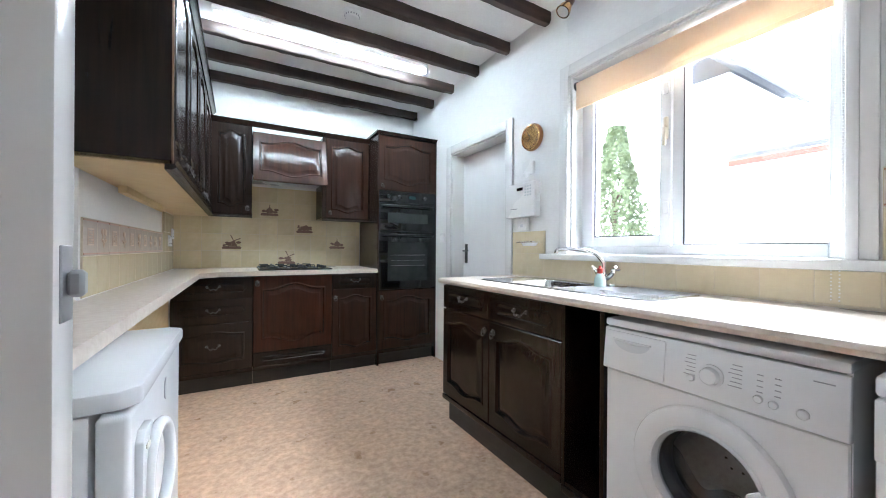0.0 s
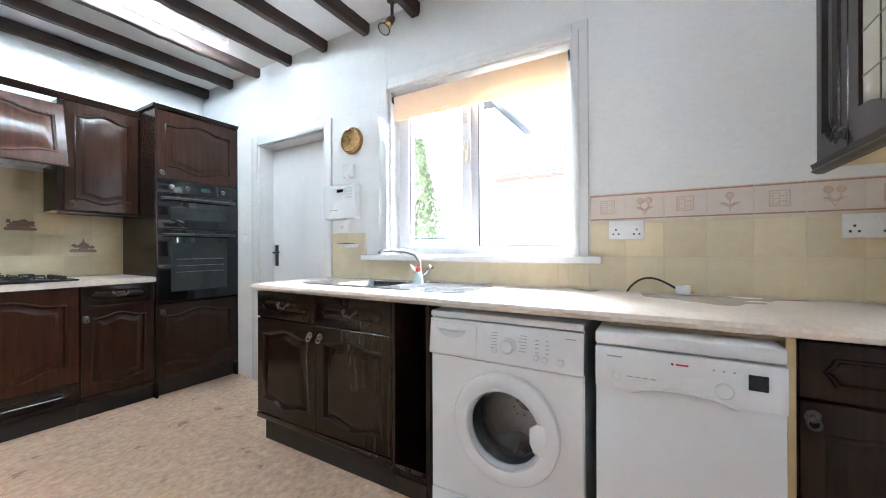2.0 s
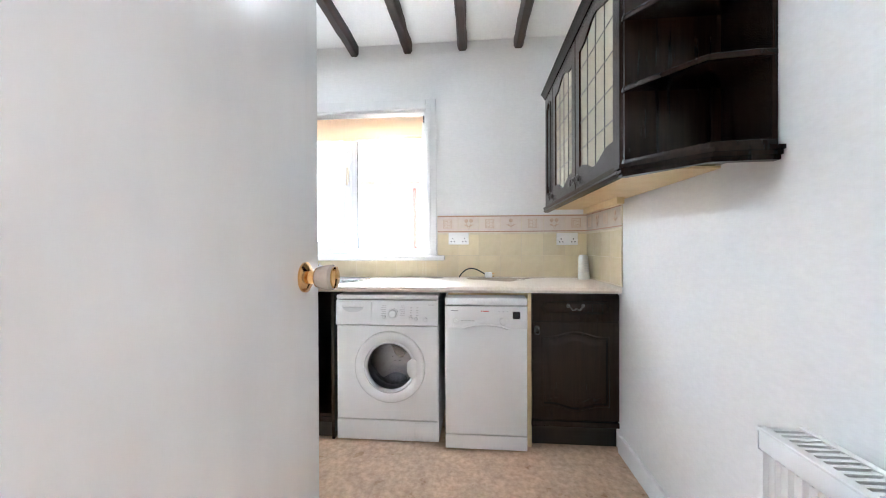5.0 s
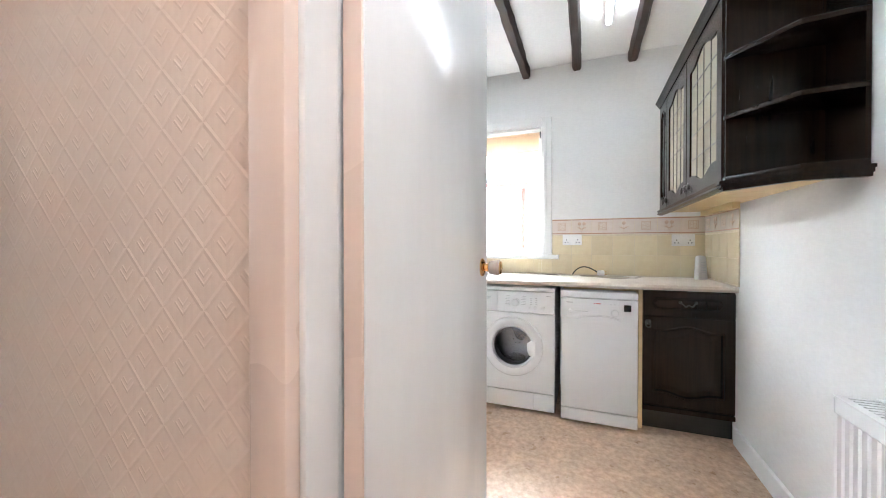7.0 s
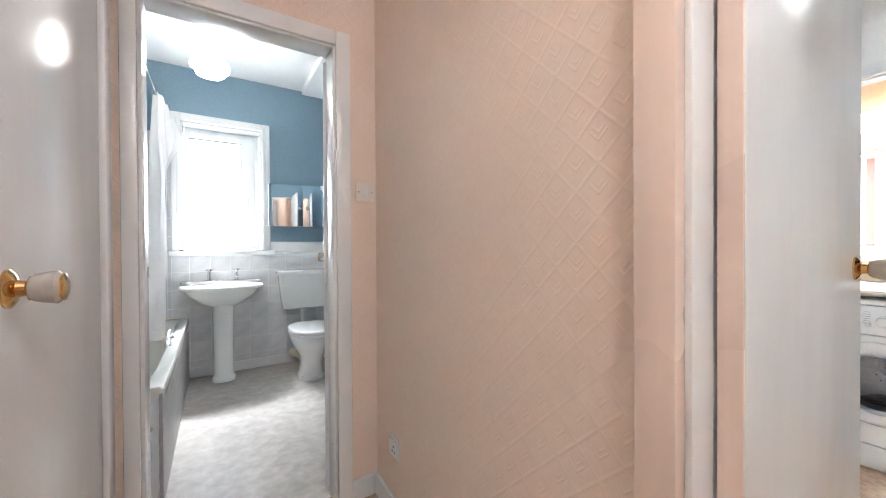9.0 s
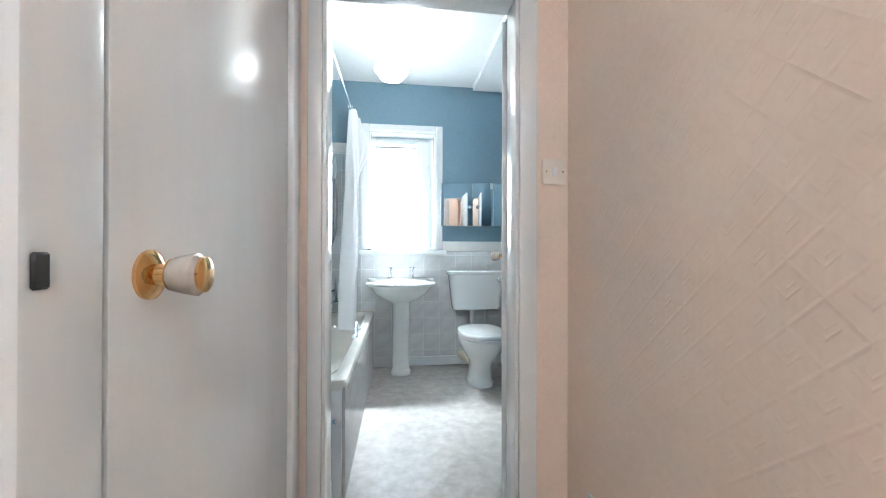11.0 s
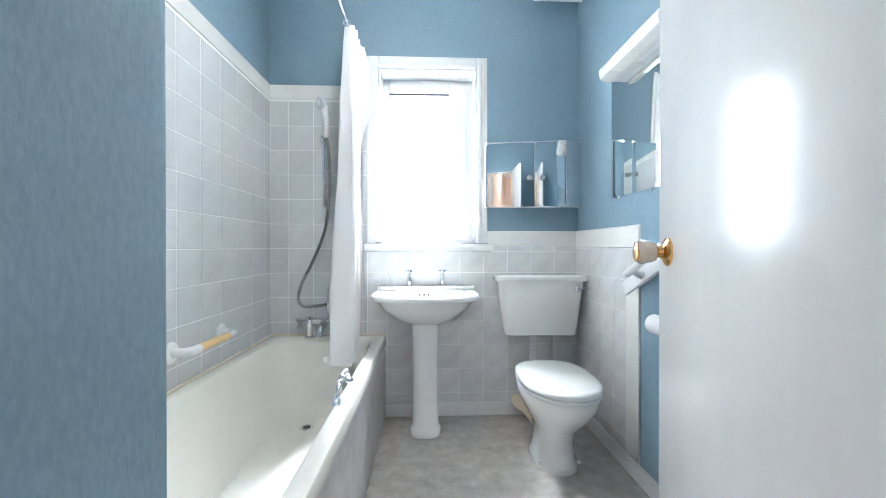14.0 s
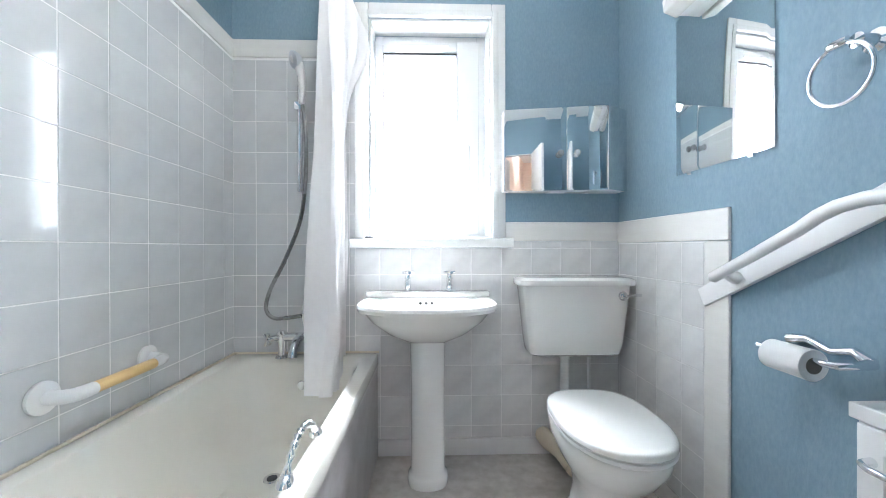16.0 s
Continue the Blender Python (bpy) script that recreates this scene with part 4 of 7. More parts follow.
lathe(bm, [(0.030, 0), (0.030, 0.006), (0.024, 0.008), (0.022, 0.022), (0.020, 0.024), (0.001, 0.024)], 28, (0.038, -0.014, 0.748), "-y")
part("programme_dial", bm, APPL, wm)
for x, z, r in ((-0.012, 0.728, 0.010), (0.142, 0.722, 0.010), (0.172, 0.718, 0.010), (0.225, 0.716, 0.012)):
    bm = bmesh.new()
    lathe(bm, [(r, 0), (r, 0.005), (r * 0.8, 0.008), (0.001, 0.008)], 16, (x, -0.017, z), "-y")
    part("button", bm, APPL, wm)
bm = bmesh.new()
for i in range(6):
    for j in (-1, 1):
        x = 0.038 + j * 0.055
        z = 0.735 + i * 0.011
        y = -0.0225 + (z - 0.683) * 0.1
        box(bm, x - 0.016 + 0.004 * (i % 3), x + 0.014, y - 0.0008, y + 0.001, z, z + 0.0018)
for j in range(2):
    for i in range(4):
        z = 0.738 + i * 0.014
        y = -0.0225 + (z - 0.683) * 0.1
        box(bm, 0.138 + j * 0.035, 0.150 + j * 0.035, y - 0.0008, y + 0.001, z, z + 0.0022)
box(bm, 0.240, 0.275, -0.0122, -0.0105, 0.796, 0.7985)
tagged(part("printed_marks", bm, GREYTXT, wm), kind="stuff")
# porthole door
cz = 0.440
bm = bmesh.new()
lathe(bm, [(0.205, -0.004), (0.205, 0.010), (0.200, 0.018), (0.188, 0.022), (0.162, 0.020), (0.148, 0.014), (0.143, 0.004), (0.143, -0.004)], 56, (0.018, -0.004, cz), "-y")
bmesh.ops.delete(bm, geom=[f for f in bm.faces if len(f.verts) > 8], context="FACES_ONLY")
pd = part("porthole_door", bm, APPL, wm)
bm = bmesh.new()
lathe(bm, [(0.150, 0.016), (0.142, 0.020), (0.135, 0.012), (0.133, -0.01)], 48, (0.018, -0.004, cz), "-y")
bmesh.ops.delete(bm, geom=[f for f in bm.faces if len(f.verts) > 8], context="FACES_ONLY")
part("rim", bm, APPL_GREY, pd)
bm = bmesh.new()
lathe(bm, [(0.142, 0.010), (0.12, -0.02), (0.10, -0.06), (0.001, -0.075)], 40, (0.018, -0.004, cz), "-y")
bmesh.ops.delete(bm, geom=[f for f in bm.faces if len(f.verts) > 8], context="FACES_ONLY")
ob = part("porthole_glass", bm, PORTHOLE, pd)
ob.visible_shadow = False
bm = bmesh.new()
lathe(bm, [(0.150, -0.004), (0.146, -0.02), (0.158, -0.03), (0.160, -0.045), (0.132, -0.06), (0.128, -0.075)], 40, (0.018, -0.004, cz), "-y")
bmesh.ops.delete(bm, geom=[f for f in bm.faces if len(f.verts) > 8], context="FACES_ONLY")
part("door_seal", bm, mat("grey_rubber_seal", (0.16, 0.165, 0.17), (0.11, 0.115, 0.12), 0.45), wm, "grey rubber door seal")
bm = bmesh.new()
lathe(bm, [(0.129, -0.074), (0.20, -0.08), (0.20, -0.19), (0.001, -0.195)], 40, (0.018, -0.004, cz), "-y")
bmesh.ops.delete(bm, geom=[f for f in bm.faces if len(f.verts) > 8 and f.calc_center_median().y < 0.15], context="FACES_ONLY")
part("drum", bm, DRUM, wm, "perforated stainless drum")
bm = bmesh.new()
for ring, (r, n) in enumerate(((0.03, 6), (0.055, 11), (0.08, 16), (0.105, 21), (0.13, 26), (0.155, 31))):
    for k in range(n):
        a = k * math.tau / n + ring * 0.3
        lathe(bm, [(0.0042, 0.0), (0.0042, 0.0006)], 6, (0.018 + r * math.cos(a), 0.1905, cz + r * math.sin(a)), "-y")
tagged(part("drum_holes", bm, RUBBER, wm), kind="stuff")
for k in range(3):
    bm = bmesh.new()
    a = 0.6 + k * math.tau / 3
    c, s_ = math.cos(a), math.sin(a)
    sweep(bm, [(0.018 + 0.19 * c, 0.09, cz + 0.19 * s_), (0.018 + 0.15 * c, 0.12, cz + 0.15 * s_), (0.018 + 0.15 * c, 0.17, cz + 0.15 * s_), (0.018 + 0.19 * c, 0.192, cz + 0.19 * s_)], [0.02, 0.026, 0.026, 0.02], 8)
    part("drum_paddle", bm, DRUM, wm)
bm = bmesh.new()
prism(bm, [(0.118, cz - 0.022), (0.132, cz - 0.052), (0.172, cz - 0.062), (0.176, cz + 0.045), (0.146, cz + 0.052), (0.118, cz + 0.030)], -0.024, -0.010, "y", 0.004)
part("latch_handle", bm, APPL, pd)

# ---- dishwasher ----
dw = thing("dishwasher", "white slimline dishwasher with a curved grip", "dishwasher", (1.462, -0.052, 0), -90)
bm = bmesh.new()
D2 = 0.2235
box(bm, -D2, D2, 0.03, 0.56, 0.02, 0.81, 0.004)
part("body", bm, APPL, dw)
bm = bmesh.new()
box(bm, -D2 - 0.002, D2 + 0.002, 0.0, 0.57, 0.806, 0.848, 0.009, 2)
part("lid", bm, APPL, dw)
bm = bmesh.new()
box(bm, -D2, D2, 0.0, 0.03, 0.095, 0.70, 0.006, 2)
part("door", bm, APPL, dw)
bm = bmesh.new()
top = [(-D2, 0.802), (D2, 0.802)]
low = []
for i in range(25):
    x = D2 - 2 * D2 * i / 24
    q = max(0.0, 1 - (x / 0.11) ** 2) if abs(x) < 0.11 else 0
    low.append((x, 0.683 + 0.018 * q ** 0.6))
prism(bm, top + low, -0.008, 0.024, "y", 0.002)
cp = part("control_panel", bm, APPL, dw)
bm = bmesh.new()
pts = []
for i in range(25):
    x = -0.125 + 0.25 * i / 24
    q = max(0.0, 1 - (x / 0.11) ** 2)
    pts.append((x, -0.008, 0.680 + 0.019 * q ** 0.6))
sweep(bm, pts, 0.005, 8)
part("grip_edge", bm, APPL, cp)
bm = bmesh.new()
box(bm, 0.145, 0.185, -0.0095, -0.006, 0.735, 0.775)
part("display", bm, BLACK, cp, "black square display")
for x, r in ((-0.165, 0.012), (0.095, 0.021)):
    bm = bmesh.new()
    lathe(bm, [(r, 0), (r, 0.006), (r * 0.85, 0.010), (0.001, 0.010)], 20, (x, -0.008, 0.722), "-y")
    part("button", bm, APPL, cp)
bm = bmesh.new()
for i in range(3):
    box(bm, 0.07 + i * 0.022, 0.0745 + i * 0.022, -0.009, -0.007, 0.772, 0.776)
box(bm, -0.19, -0.15, -0.009, -0.007, 0.775, 0.779)
for i in range(4):
    box(bm, -0.135 + i * 0.02, -0.122 + i * 0.02, -0.009, -0.007, 0.722, 0.7245)
tagged(part("printed_marks", bm, GREYTXT, cp), kind="stuff")
bm = bmesh.new()
lathe(bm, [(0.0035, 0), (0.0035, 0.0012)], 14, (-0.022, -0.008, 0.7755), "-y")
box(bm, -0.014, 0.016, -0.0093, -0.0078, 0.7732, 0.7778)
part("badge", bm, REDTXT, cp, "small red badge bar")
bm = bmesh.new()
box(bm, -D2, D2, 0.004, 0.03, 0.012, 0.088, 0.003)
part("kick_panel", bm, APPL, dw)

# ---- back run: local frame at the front plane y = 3.2 ----
BR = (0, 3.2, 0)
u = thing("drawer_cabinet", "dark oak three-drawer base cabinet with pewter handles", "cabinet", BR, 0, "kitchen base units")
carcass(u, -0.06, 0.47, 0.0185, 0.575, 0.125, 0.866)
drawer_front(u, -0.06, 0.47, 0.70, 0.86)
drawer_front(u, -0.06, 0.47, 0.515, 0.697)
door_front(u, -0.06, 0.47, 0.145, 0.512, None, OAK, 0.0, 0.02, "", "drawer_front", 0.06)
bail(u, 0.205, 0, 0.345)
lower_trim(u, -0.06, 0.47, 0.115)
plinth(u, -0.06, 0.47, 0.05, 0.114)
u = thing("hob_base_cabinet", "reddish oak base cabinet under the hob with one wide arched door", "cabinet", BR, 0, "kitchen base units")
carcass(u, 0.472, 1.082, 0.0185, 0.575, 0.125, 0.866)
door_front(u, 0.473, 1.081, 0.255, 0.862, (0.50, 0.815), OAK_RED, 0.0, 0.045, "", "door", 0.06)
drawer_front(u, 0.473, 1.081, 0.145, 0.252, OAK, 0.0, False)
lower_trim(u, 0.472, 1.082, 0.115)
plinth(u, 0.472, 1.082, 0.05, 0.114)
u = thing("narrow_base_cabinet", "brown oak narrow base cabinet with a drawer and an arched door", "cabinet", BR, 0, "kitchen base units")
carcass(u, 1.084, 1.488, 0.0185, 0.575, 0.125, 0.866)
drawer_front(u, 1.085, 1.487, 0.735, 0.862)
door_front(u, 1.085, 1.487, 0.145, 0.732, (1.11, 0.66), OAK_MID)
lower_trim(u, 1.084, 1.488, 0.115)
plinth(u, 1.084, 1.488, 0.05, 0.114)
u = thing("oven_tower_cabinet", "tall brown oak oven housing with arched doors above and below", "cabinet", BR, 0)
bm = bmesh.new()
box(bm, 1.492, 1.510, 0.0, 0.575, 0.0, 2.165, 0.002)
part("side_panel", bm, OAK, u)
bm = bmesh.new()
box(bm, 2.090, 2.108, 0.0, 0.575, 0.0, 2.165, 0.002)
part("side_panel", bm, OAK, u)
carcass(u, 1.511, 2.089, 0.03, 0.57, 0.125, 0.70)
carcass(u, 1.511, 2.089, 0.03, 0.57, 1.63, 2.164)
door_front(u, 1.503, 2.097, 0.145, 0.695, (1.535, 0.64), OAK_MID, 0.0, 0.04)
door_front(u, 1.503, 2.097, 1.642, 2.15, (1.535, 1.69), OAK_MID, 0.0, 0.04)
bm = bmesh.new()
prism(bm, [(-0.025, 2.185), (-0.012, 2.178), (-0.004, 2.165), (0.575, 2.165), (0.575, 2.185)], 1.475, 2.108, "x")
part("cornice", bm, OAK, u)
lower_trim(u, 1.492, 2.108, 0.115)
plinth(u, 1.492, 2.108, 0.05, 0.114)

ov = thing("double_oven", "black built-in electric double oven with glass doors", "oven", (1.80, 3.2, 0))
bm = bmesh.new()
box(bm, -0.286, 0.286, 0.03, 0.55, 0.705, 1.625)
part("body", bm, BLACKM, ov)
bm = bmesh.new()
box(bm, -0.297, 0.297, -0.006, 0.03, 1.535, 1.638, 0.004, 2)
fp = part("control_panel", bm, BLACK, ov)
for x in (-0.205, -0.095, 0.175):
    bm = bmesh.new()
    lathe(bm, [(0.019, 0), (0.018, 0.004), (0.013, 0.006), (0.012, 0.022), (0.001, 0.023)], 18, (x, -0.006, 1.585), "-y")
    part("knob", bm, BLACKM, fp)
bm = bmesh.new()
box(bm, 0.005, 0.075, -0.0075, -0.005, 1.57, 1.60)
part("clock_display", bm, mat("dim_display", (0.02, 0.05, 0.05), None, 0.15), fp)
for z0, z1, nm in ((1.262, 1.530, "top_oven_door"), (0.708, 1.255, "main_oven_door")):
    bm = bmesh.new()
    box(bm, -0.297, 0.297, -0.004, 0.026, z0, z1, 0.004, 2)
    d = part(nm, bm, BLACK, ov)
    bm = bmesh.new()
    sweep(bm, [(-0.27, -0.004, z1 - 0.035), (-0.26, -0.030, z1 - 0.035), (0.26, -0.030, z1 - 0.035), (0.27, -0.004, z1 - 0.035)], 0.010, 10)
    part("handle", bm, BLACKM, d)
    bm = bmesh.new()
    m = 0.06
    box(bm, -0.21, 0.21, -0.0055, -0.0035, z0 + 0.075, z1 - 0.1)
    w = part("window", bm, mat("oven_window_glass", (0.02, 0.024, 0.023), (0.035, 0.04, 0.038), 0.05), d)
    if z1 < 1.3:
        bm = bmesh.new()
        for zz in (0.93, 0.98, 1.03):
            sweep(bm, [(-0.18, -0.006, zz), (0.18, -0.006, zz)], 0.0015, 6)
        part("shelf_rails", bm, STEEL, w)

# worktop along the back and narrow left return
worktop("long_worktop", [(KL, 3.778), (KL, 0.74), (0.118, 0.74), (0.118, 3.06), (0.235, 3.175), (1.490, 3.175), (1.490, 3.778)], 0.868, 0.905, "cream speckled laminate worktop, turned along two walls")
bm = bmesh.new()
box(bm, -0.495, KL - 0.001, 0.74, 1.699, 0.868, 0.905, 0.003)
solid("short_worktop", bm, TOP, "cream laminate worktop over the fridge recess", "worktop")
bm = bmesh.new()
box(bm, -0.085, -0.066, 1.36, 3.2, 0.0, 0.8665, 0.002)
solid("base_panel", bm, BARE, "cream laminate base panel under the narrow worktop", "panel")

# hob
hob = thing("gas_hob", "black gas hob with four burners set in the worktop", "hob", (0.80, 3.47, 0.905))
bm = bmesh.new()
box(bm, -0.29, 0.29, -0.245, 0.245, 0.0005, 0.012, 0.005, 2)
part("hob_plate", bm, BLACK, hob)
for x in (-0.17, 0.06):
    for y in (-0.11, 0.11):
        bm = bmesh.new()
        lathe(bm, [(0.045, 0.012), (0.04, 0.022), (0.03, 0.028), (0.001, 0.028)], 18, (x, y, 0))
        part("burner", bm, BLACKM, hob)
for x in (-0.17, 0.06):
    bm = bmesh.new()
    for dy in (-0.11, 0.11):
        for k in range(4):
            a = k * math.pi / 2
            sweep(bm, [(x + 0.105 * math.cos(a), dy + 0.105 * math.sin(a), 0.012), (x + 0.10 * math.cos(a), dy + 0.10 * math.sin(a), 0.036), (x + 0.03 * math.cos(a), dy + 0.03 * math.sin(a), 0.037)], 0.005, 6)
    sweep(bm, [(x - 0.108, -0.225, 0.014), (x + 0.108, -0.225, 0.014), (x + 0.108, 0.225, 0.014), (x - 0.108, 0.225, 0.014)], 0.005, 6, True)
    part("pan_support", bm, BLACKM, hob)
for i in range(4):
    bm = bmesh.new()
    lathe(bm, [(0.017, 0.012), (0.015, 0.032), (0.001, 0.033)], 14, (0.235, -0.16 + i * 0.09, 0))
    part("knob", bm, BLACKM, hob)

# ---- wall units ----
def wall_unit(name, label, at, rz, w, depth, z0, z1, doors, material=OAK, group="kitchen wall units"):
    u = thing(name, label, "wall cabinet", at, rz, group)
    carcass(u, 0.001, w - 0.001, 0.0185, depth, z0 + 0.001, z1)
    bm = bmesh.new()
    box(bm, 0.004, w - 0.004, 0.02, depth - 0.002, z0 - 0.004, z0 + 0.001)
    part("underside", bm, BARE, u, "cream chipboard underside")
    for d in doors:
        door_front(u, *d)
    return u


uz0, uz1 = 1.375, 2.125
def cornice(u, x0, x1, z):
    bm = bmesh.new()
    prism(bm, [(-0.03, z + 0.035), (-0.022, z + 0.03), (-0.012, z + 0.012), (-0.004, z), (0.02, z), (0.02, z + 0.035)], x0, x1, "x")
    part("cornice", bm, OAK, u)
def pelmet(u, x0, x1, z):
    bm = bmesh.new()
    prism(bm, [(-0.016, z + 0.002), (-0.010, z - 0.012), (-0.014, z - 0.022), (0.0, z - 0.03), (0.018, z - 0.03), (0.018, z + 0.002)], x0, x1, "x")
    part("pelmet", bm, OAK, u)


u = wall_unit("wall_cabinet", "dark oak wall cabinet with an arched door beside the hood", (0.165, 3.46, 0), 0, 0.302, 0.318, uz0, uz1, [(0.0, 0.302, uz0, uz1, (0.265, 1.43))])
cornice(u, 0, 0.302, uz1)
pelmet(u, 0, 0.302, uz0)
u = wall_unit("wall_cabinet", "brown oak wall cabinet with an arched door beside the oven tower", (1.045, 3.46, 0), 0, 0.443, 0.318, uz0, uz1, [(0.03, 0.443, uz0, uz1, (0.07, 1.43), OAK_MID)])
cornice(u, 0, 0.443, uz1)
pelmet(u, 0, 0.443, uz0)
# hood with a tilted front
u = thing("cooker_hood_unit", "reddish oak cooker hood housing with a tilted arched front, half open", "cooker hood", (0.467, 3.46, 0))
carcass(u, 0.002, 0.576, 0.02, 0.318, 1.70, 2.085)
bm = bmesh.new()
raised_panel(bm, 0.305, 0.2225, 0.50, 0.345, 0.0, 0.04, 0.003, 0.607, 0.0, 0.445)
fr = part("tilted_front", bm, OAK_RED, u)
fr.matrix_basis = pose(0, -0.115, 1.655, -15)
cornice(u, 0.0, 0.576, uz1)
bm = bmesh.new()
box(bm, 0.002, 0.576, -0.09, 0.318, 1.685, 1.70, 0.002)
part("hood_base", bm, APPL_GREY, u)

# left wall units, fronts towards +x: local x runs along world +y
u = thing("wall_cabinet_run", "dark oak wall cabinet with arched doors and a plain end panel", "wall cabinet", (0.175, 1.445, 0), 90, "kitchen wall units")
uw = 2.01
carcass(u, 0.018, uw, 0.0185, 0.294, uz0 - 0.0, uz1 + 0.03)
bm = bmesh.new()
box(bm, 0.0, 0.0175, 0.0, 0.294, uz0 - 0.012, uz1 + 0.03, 0.002)
part("end_panel", bm, OAK, u)
bm = bmesh.new()
box(bm, -0.001, 0.003, -0.006, 0.0, uz0 - 0.01, uz1 + 0.03)
part("edge_strip", bm, mat("worn_oak_edge", (0.20, 0.11, 0.05), (0.12, 0.06, 0.03), 0.4, scale=(40, 40, 4)), u, "worn lighter edge strip")
for i in range(4):
    x0 = 0.004 + i * 0.445
    door_front(u, x0, x0 + 0.443, uz0, uz1 + 0.025, (x0 + (0.40 if i % 2 == 0 else 0.04), 1.43))
bm = bmesh.new()
box(bm, 1.786, uw, 0.0, 0.018, uz0, uz1 + 0.025, 0.002)
part("filler", bm, OAK, u)
bm = bmesh.new()
box(bm, 0.0, uw + 0.29, 0.004, 0.293, uz0 - 0.012, uz0 - 0.001)
part("underside", bm, BARE, u, "cream chipboard underside")
for x in (0.62, 1.1):
    bm = bmesh.new()
    box(bm, x, x + 0.5, 0.24, 0.27, uz0 - 0.045, uz0 - 0.013)
    part("batten", bm, BARE, u, "bare wooden batten")
cornice(u, 0.0, uw, uz1 + 0.03)
pelmet(u, 0.0, uw, uz0)

# right wall units with leaded glass, fronts towards +y: local x runs towards world -x
RZ0, RZ1 = 1.385, 2.115
u = thing("glazed_wall_cabinet", "dark oak wall cabinet with leaded glass doors and arched rails", "wall cabinet", (1.975, -0.47, 0), 180)
bm = bmesh.new()
box(bm, 0.0, 1.27, 0.295, 0.313, RZ0, RZ1)
part("back_panel", bm, mat("cream_cabinet_lining", (0.62, 0.54, 0.42), (0.56, 0.48, 0.37), 0.5, scale=(5, 5, 20)), u, "cream lining")
for x0, x1 in ((0.0, 0.018), (0.228, 0.246), (0.728, 0.746), (1.254, 1.272)):
    bm = bmesh.new()
    box(bm, x0, x1, 0.019, 0.295, RZ0, RZ1)
    part("side_panel", bm, BARE if x0 < 1.2 else OAK, u)
for z0, z1, nm in ((RZ0, RZ0 + 0.018, "bottom"), (RZ1 - 0.018, RZ1, "top"), (RZ0 + 0.25, RZ0 + 0.266, "shelf"), (RZ0 + 0.49, RZ0 + 0.506, "shelf")):
    for x0, x1 in ((0.0185, 0.2275), (0.2465, 0.7275), (0.7465, 1.2535)):
        bm = bmesh.new()
        box(bm, x0, x1, 0.03, 0.2945, z0, z1)
        part(nm, bm, BARE, u)
bm = bmesh.new()
box(bm, 0.0, 1.272, 0.004, 0.31, RZ0 - 0.010, RZ0 - 0.0015)
part("underside", bm, BARE, u, "cream chipboard underside")
bm = bmesh.new()
box(bm, 0.05, 0.62, 0.235, 0.27, RZ0 - 0.045, RZ0 - 0.011)
part("batten", bm, BARE, u, "bare wooden batten")
door_front(u, 0.0, 0.236, RZ0, RZ1, (0.205, RZ0 + 0.055))


def glazed_door(u, x0, x1, z0, z1, knob):
    bm = bmesh.new()
    m, d = 0.062, 0.04
    inner = outline((x0 + x1) / 2, (z0 + z1) / 2, x1 - x0 - 2 * m, z1 - z0 - 2 * m, d)
    n = len(inner) // 2
    outer = [((x0 + 0.0015) + (x1 - x0 - 0.003) * i / (n - 1), z0 + 0.0015) for i in range(n)] + [((x1 - 0.0015) - (x1 - x0 - 0.003) * i / (n - 1), z1 - 0.0015) for i in range(n)]
    loft(bm, [[(p[0], 0.018, p[1]) for p in inner], [(p[0], 0.018, p[1]) for p in outer], [(p[0], 0.006, p[1]) for p in outer], [(p[0], 0.0, p[1]) for p in [((q[0] - (x0 + x1) / 2) * 0.985 + (x0 + x1) / 2, (q[1] - (z0 + z1) / 2) * 0.992 + (z0 + z1) / 2) for q in outer]],
              [(p[0], 0.0, p[1]) for p in inner], [(p[0], 0.018, p[1]) for p in inner]], False, False)
    dr = part("glazed_door", bm, OAK, u)
    bm = bmesh.new()
    box(bm, x0 + m - 0.01, x1 - m + 0.01, 0.009, 0.013, z0 + m - 0.01, z1 - m + 0.01)
    g = part("pane", bm, CABPANE, dr)
    g.visible_shadow = False
    for i in range(1, 4):
        bm = bmesh.new()
        x = x0 + m + (x1 - x0 - 2 * m) * i / 4
        box(bm, x - 0.0018, x + 0.0018, 0.006, 0.009, z0 + m, z1 - m)
        part("lead_came", bm, PEWTER, dr)
    for i in range(1, 5):
        bm = bmesh.new()
        z = z0 + m + (z1 - z0 - 2 * m) * i / 5
        box(bm, x0 + m, x1 - m, 0.0065, 0.0088, z - 0.0018, z + 0.0018)
        part("lead_came", bm, PEWTER, dr)
    ring_pull(dr, knob[0], 0, knob[1])


glazed_door(u, 0.238, 0.736, RZ0, RZ1, (0.70, RZ0 + 0.06))
glazed_door(u, 0.738, 1.272, RZ0, RZ1, (0.775, RZ0 + 0.06))
pelmet(u, 0.0, 1.272, RZ0)
cornice(u, 0.0, 1.272, RZ1)

u = thing("corner_shelf_unit", "dark oak open end shelf with canted shelves on the wall", "shelf", (0.70, KR, 0))
# local: x towards the doorway is negative, y out from the wall
def canted(bm, z0, z1, grow=0.0):
    prism(bm, [(0.0, 0.002), (0.0, 0.313 + grow), (-0.02 - grow, 0.313 + grow), (-0.206 - grow, 0.165), (-0.218 - grow, 0.05), (-0.218 - grow, 0.002)], z0, z1, "z", 0.004)
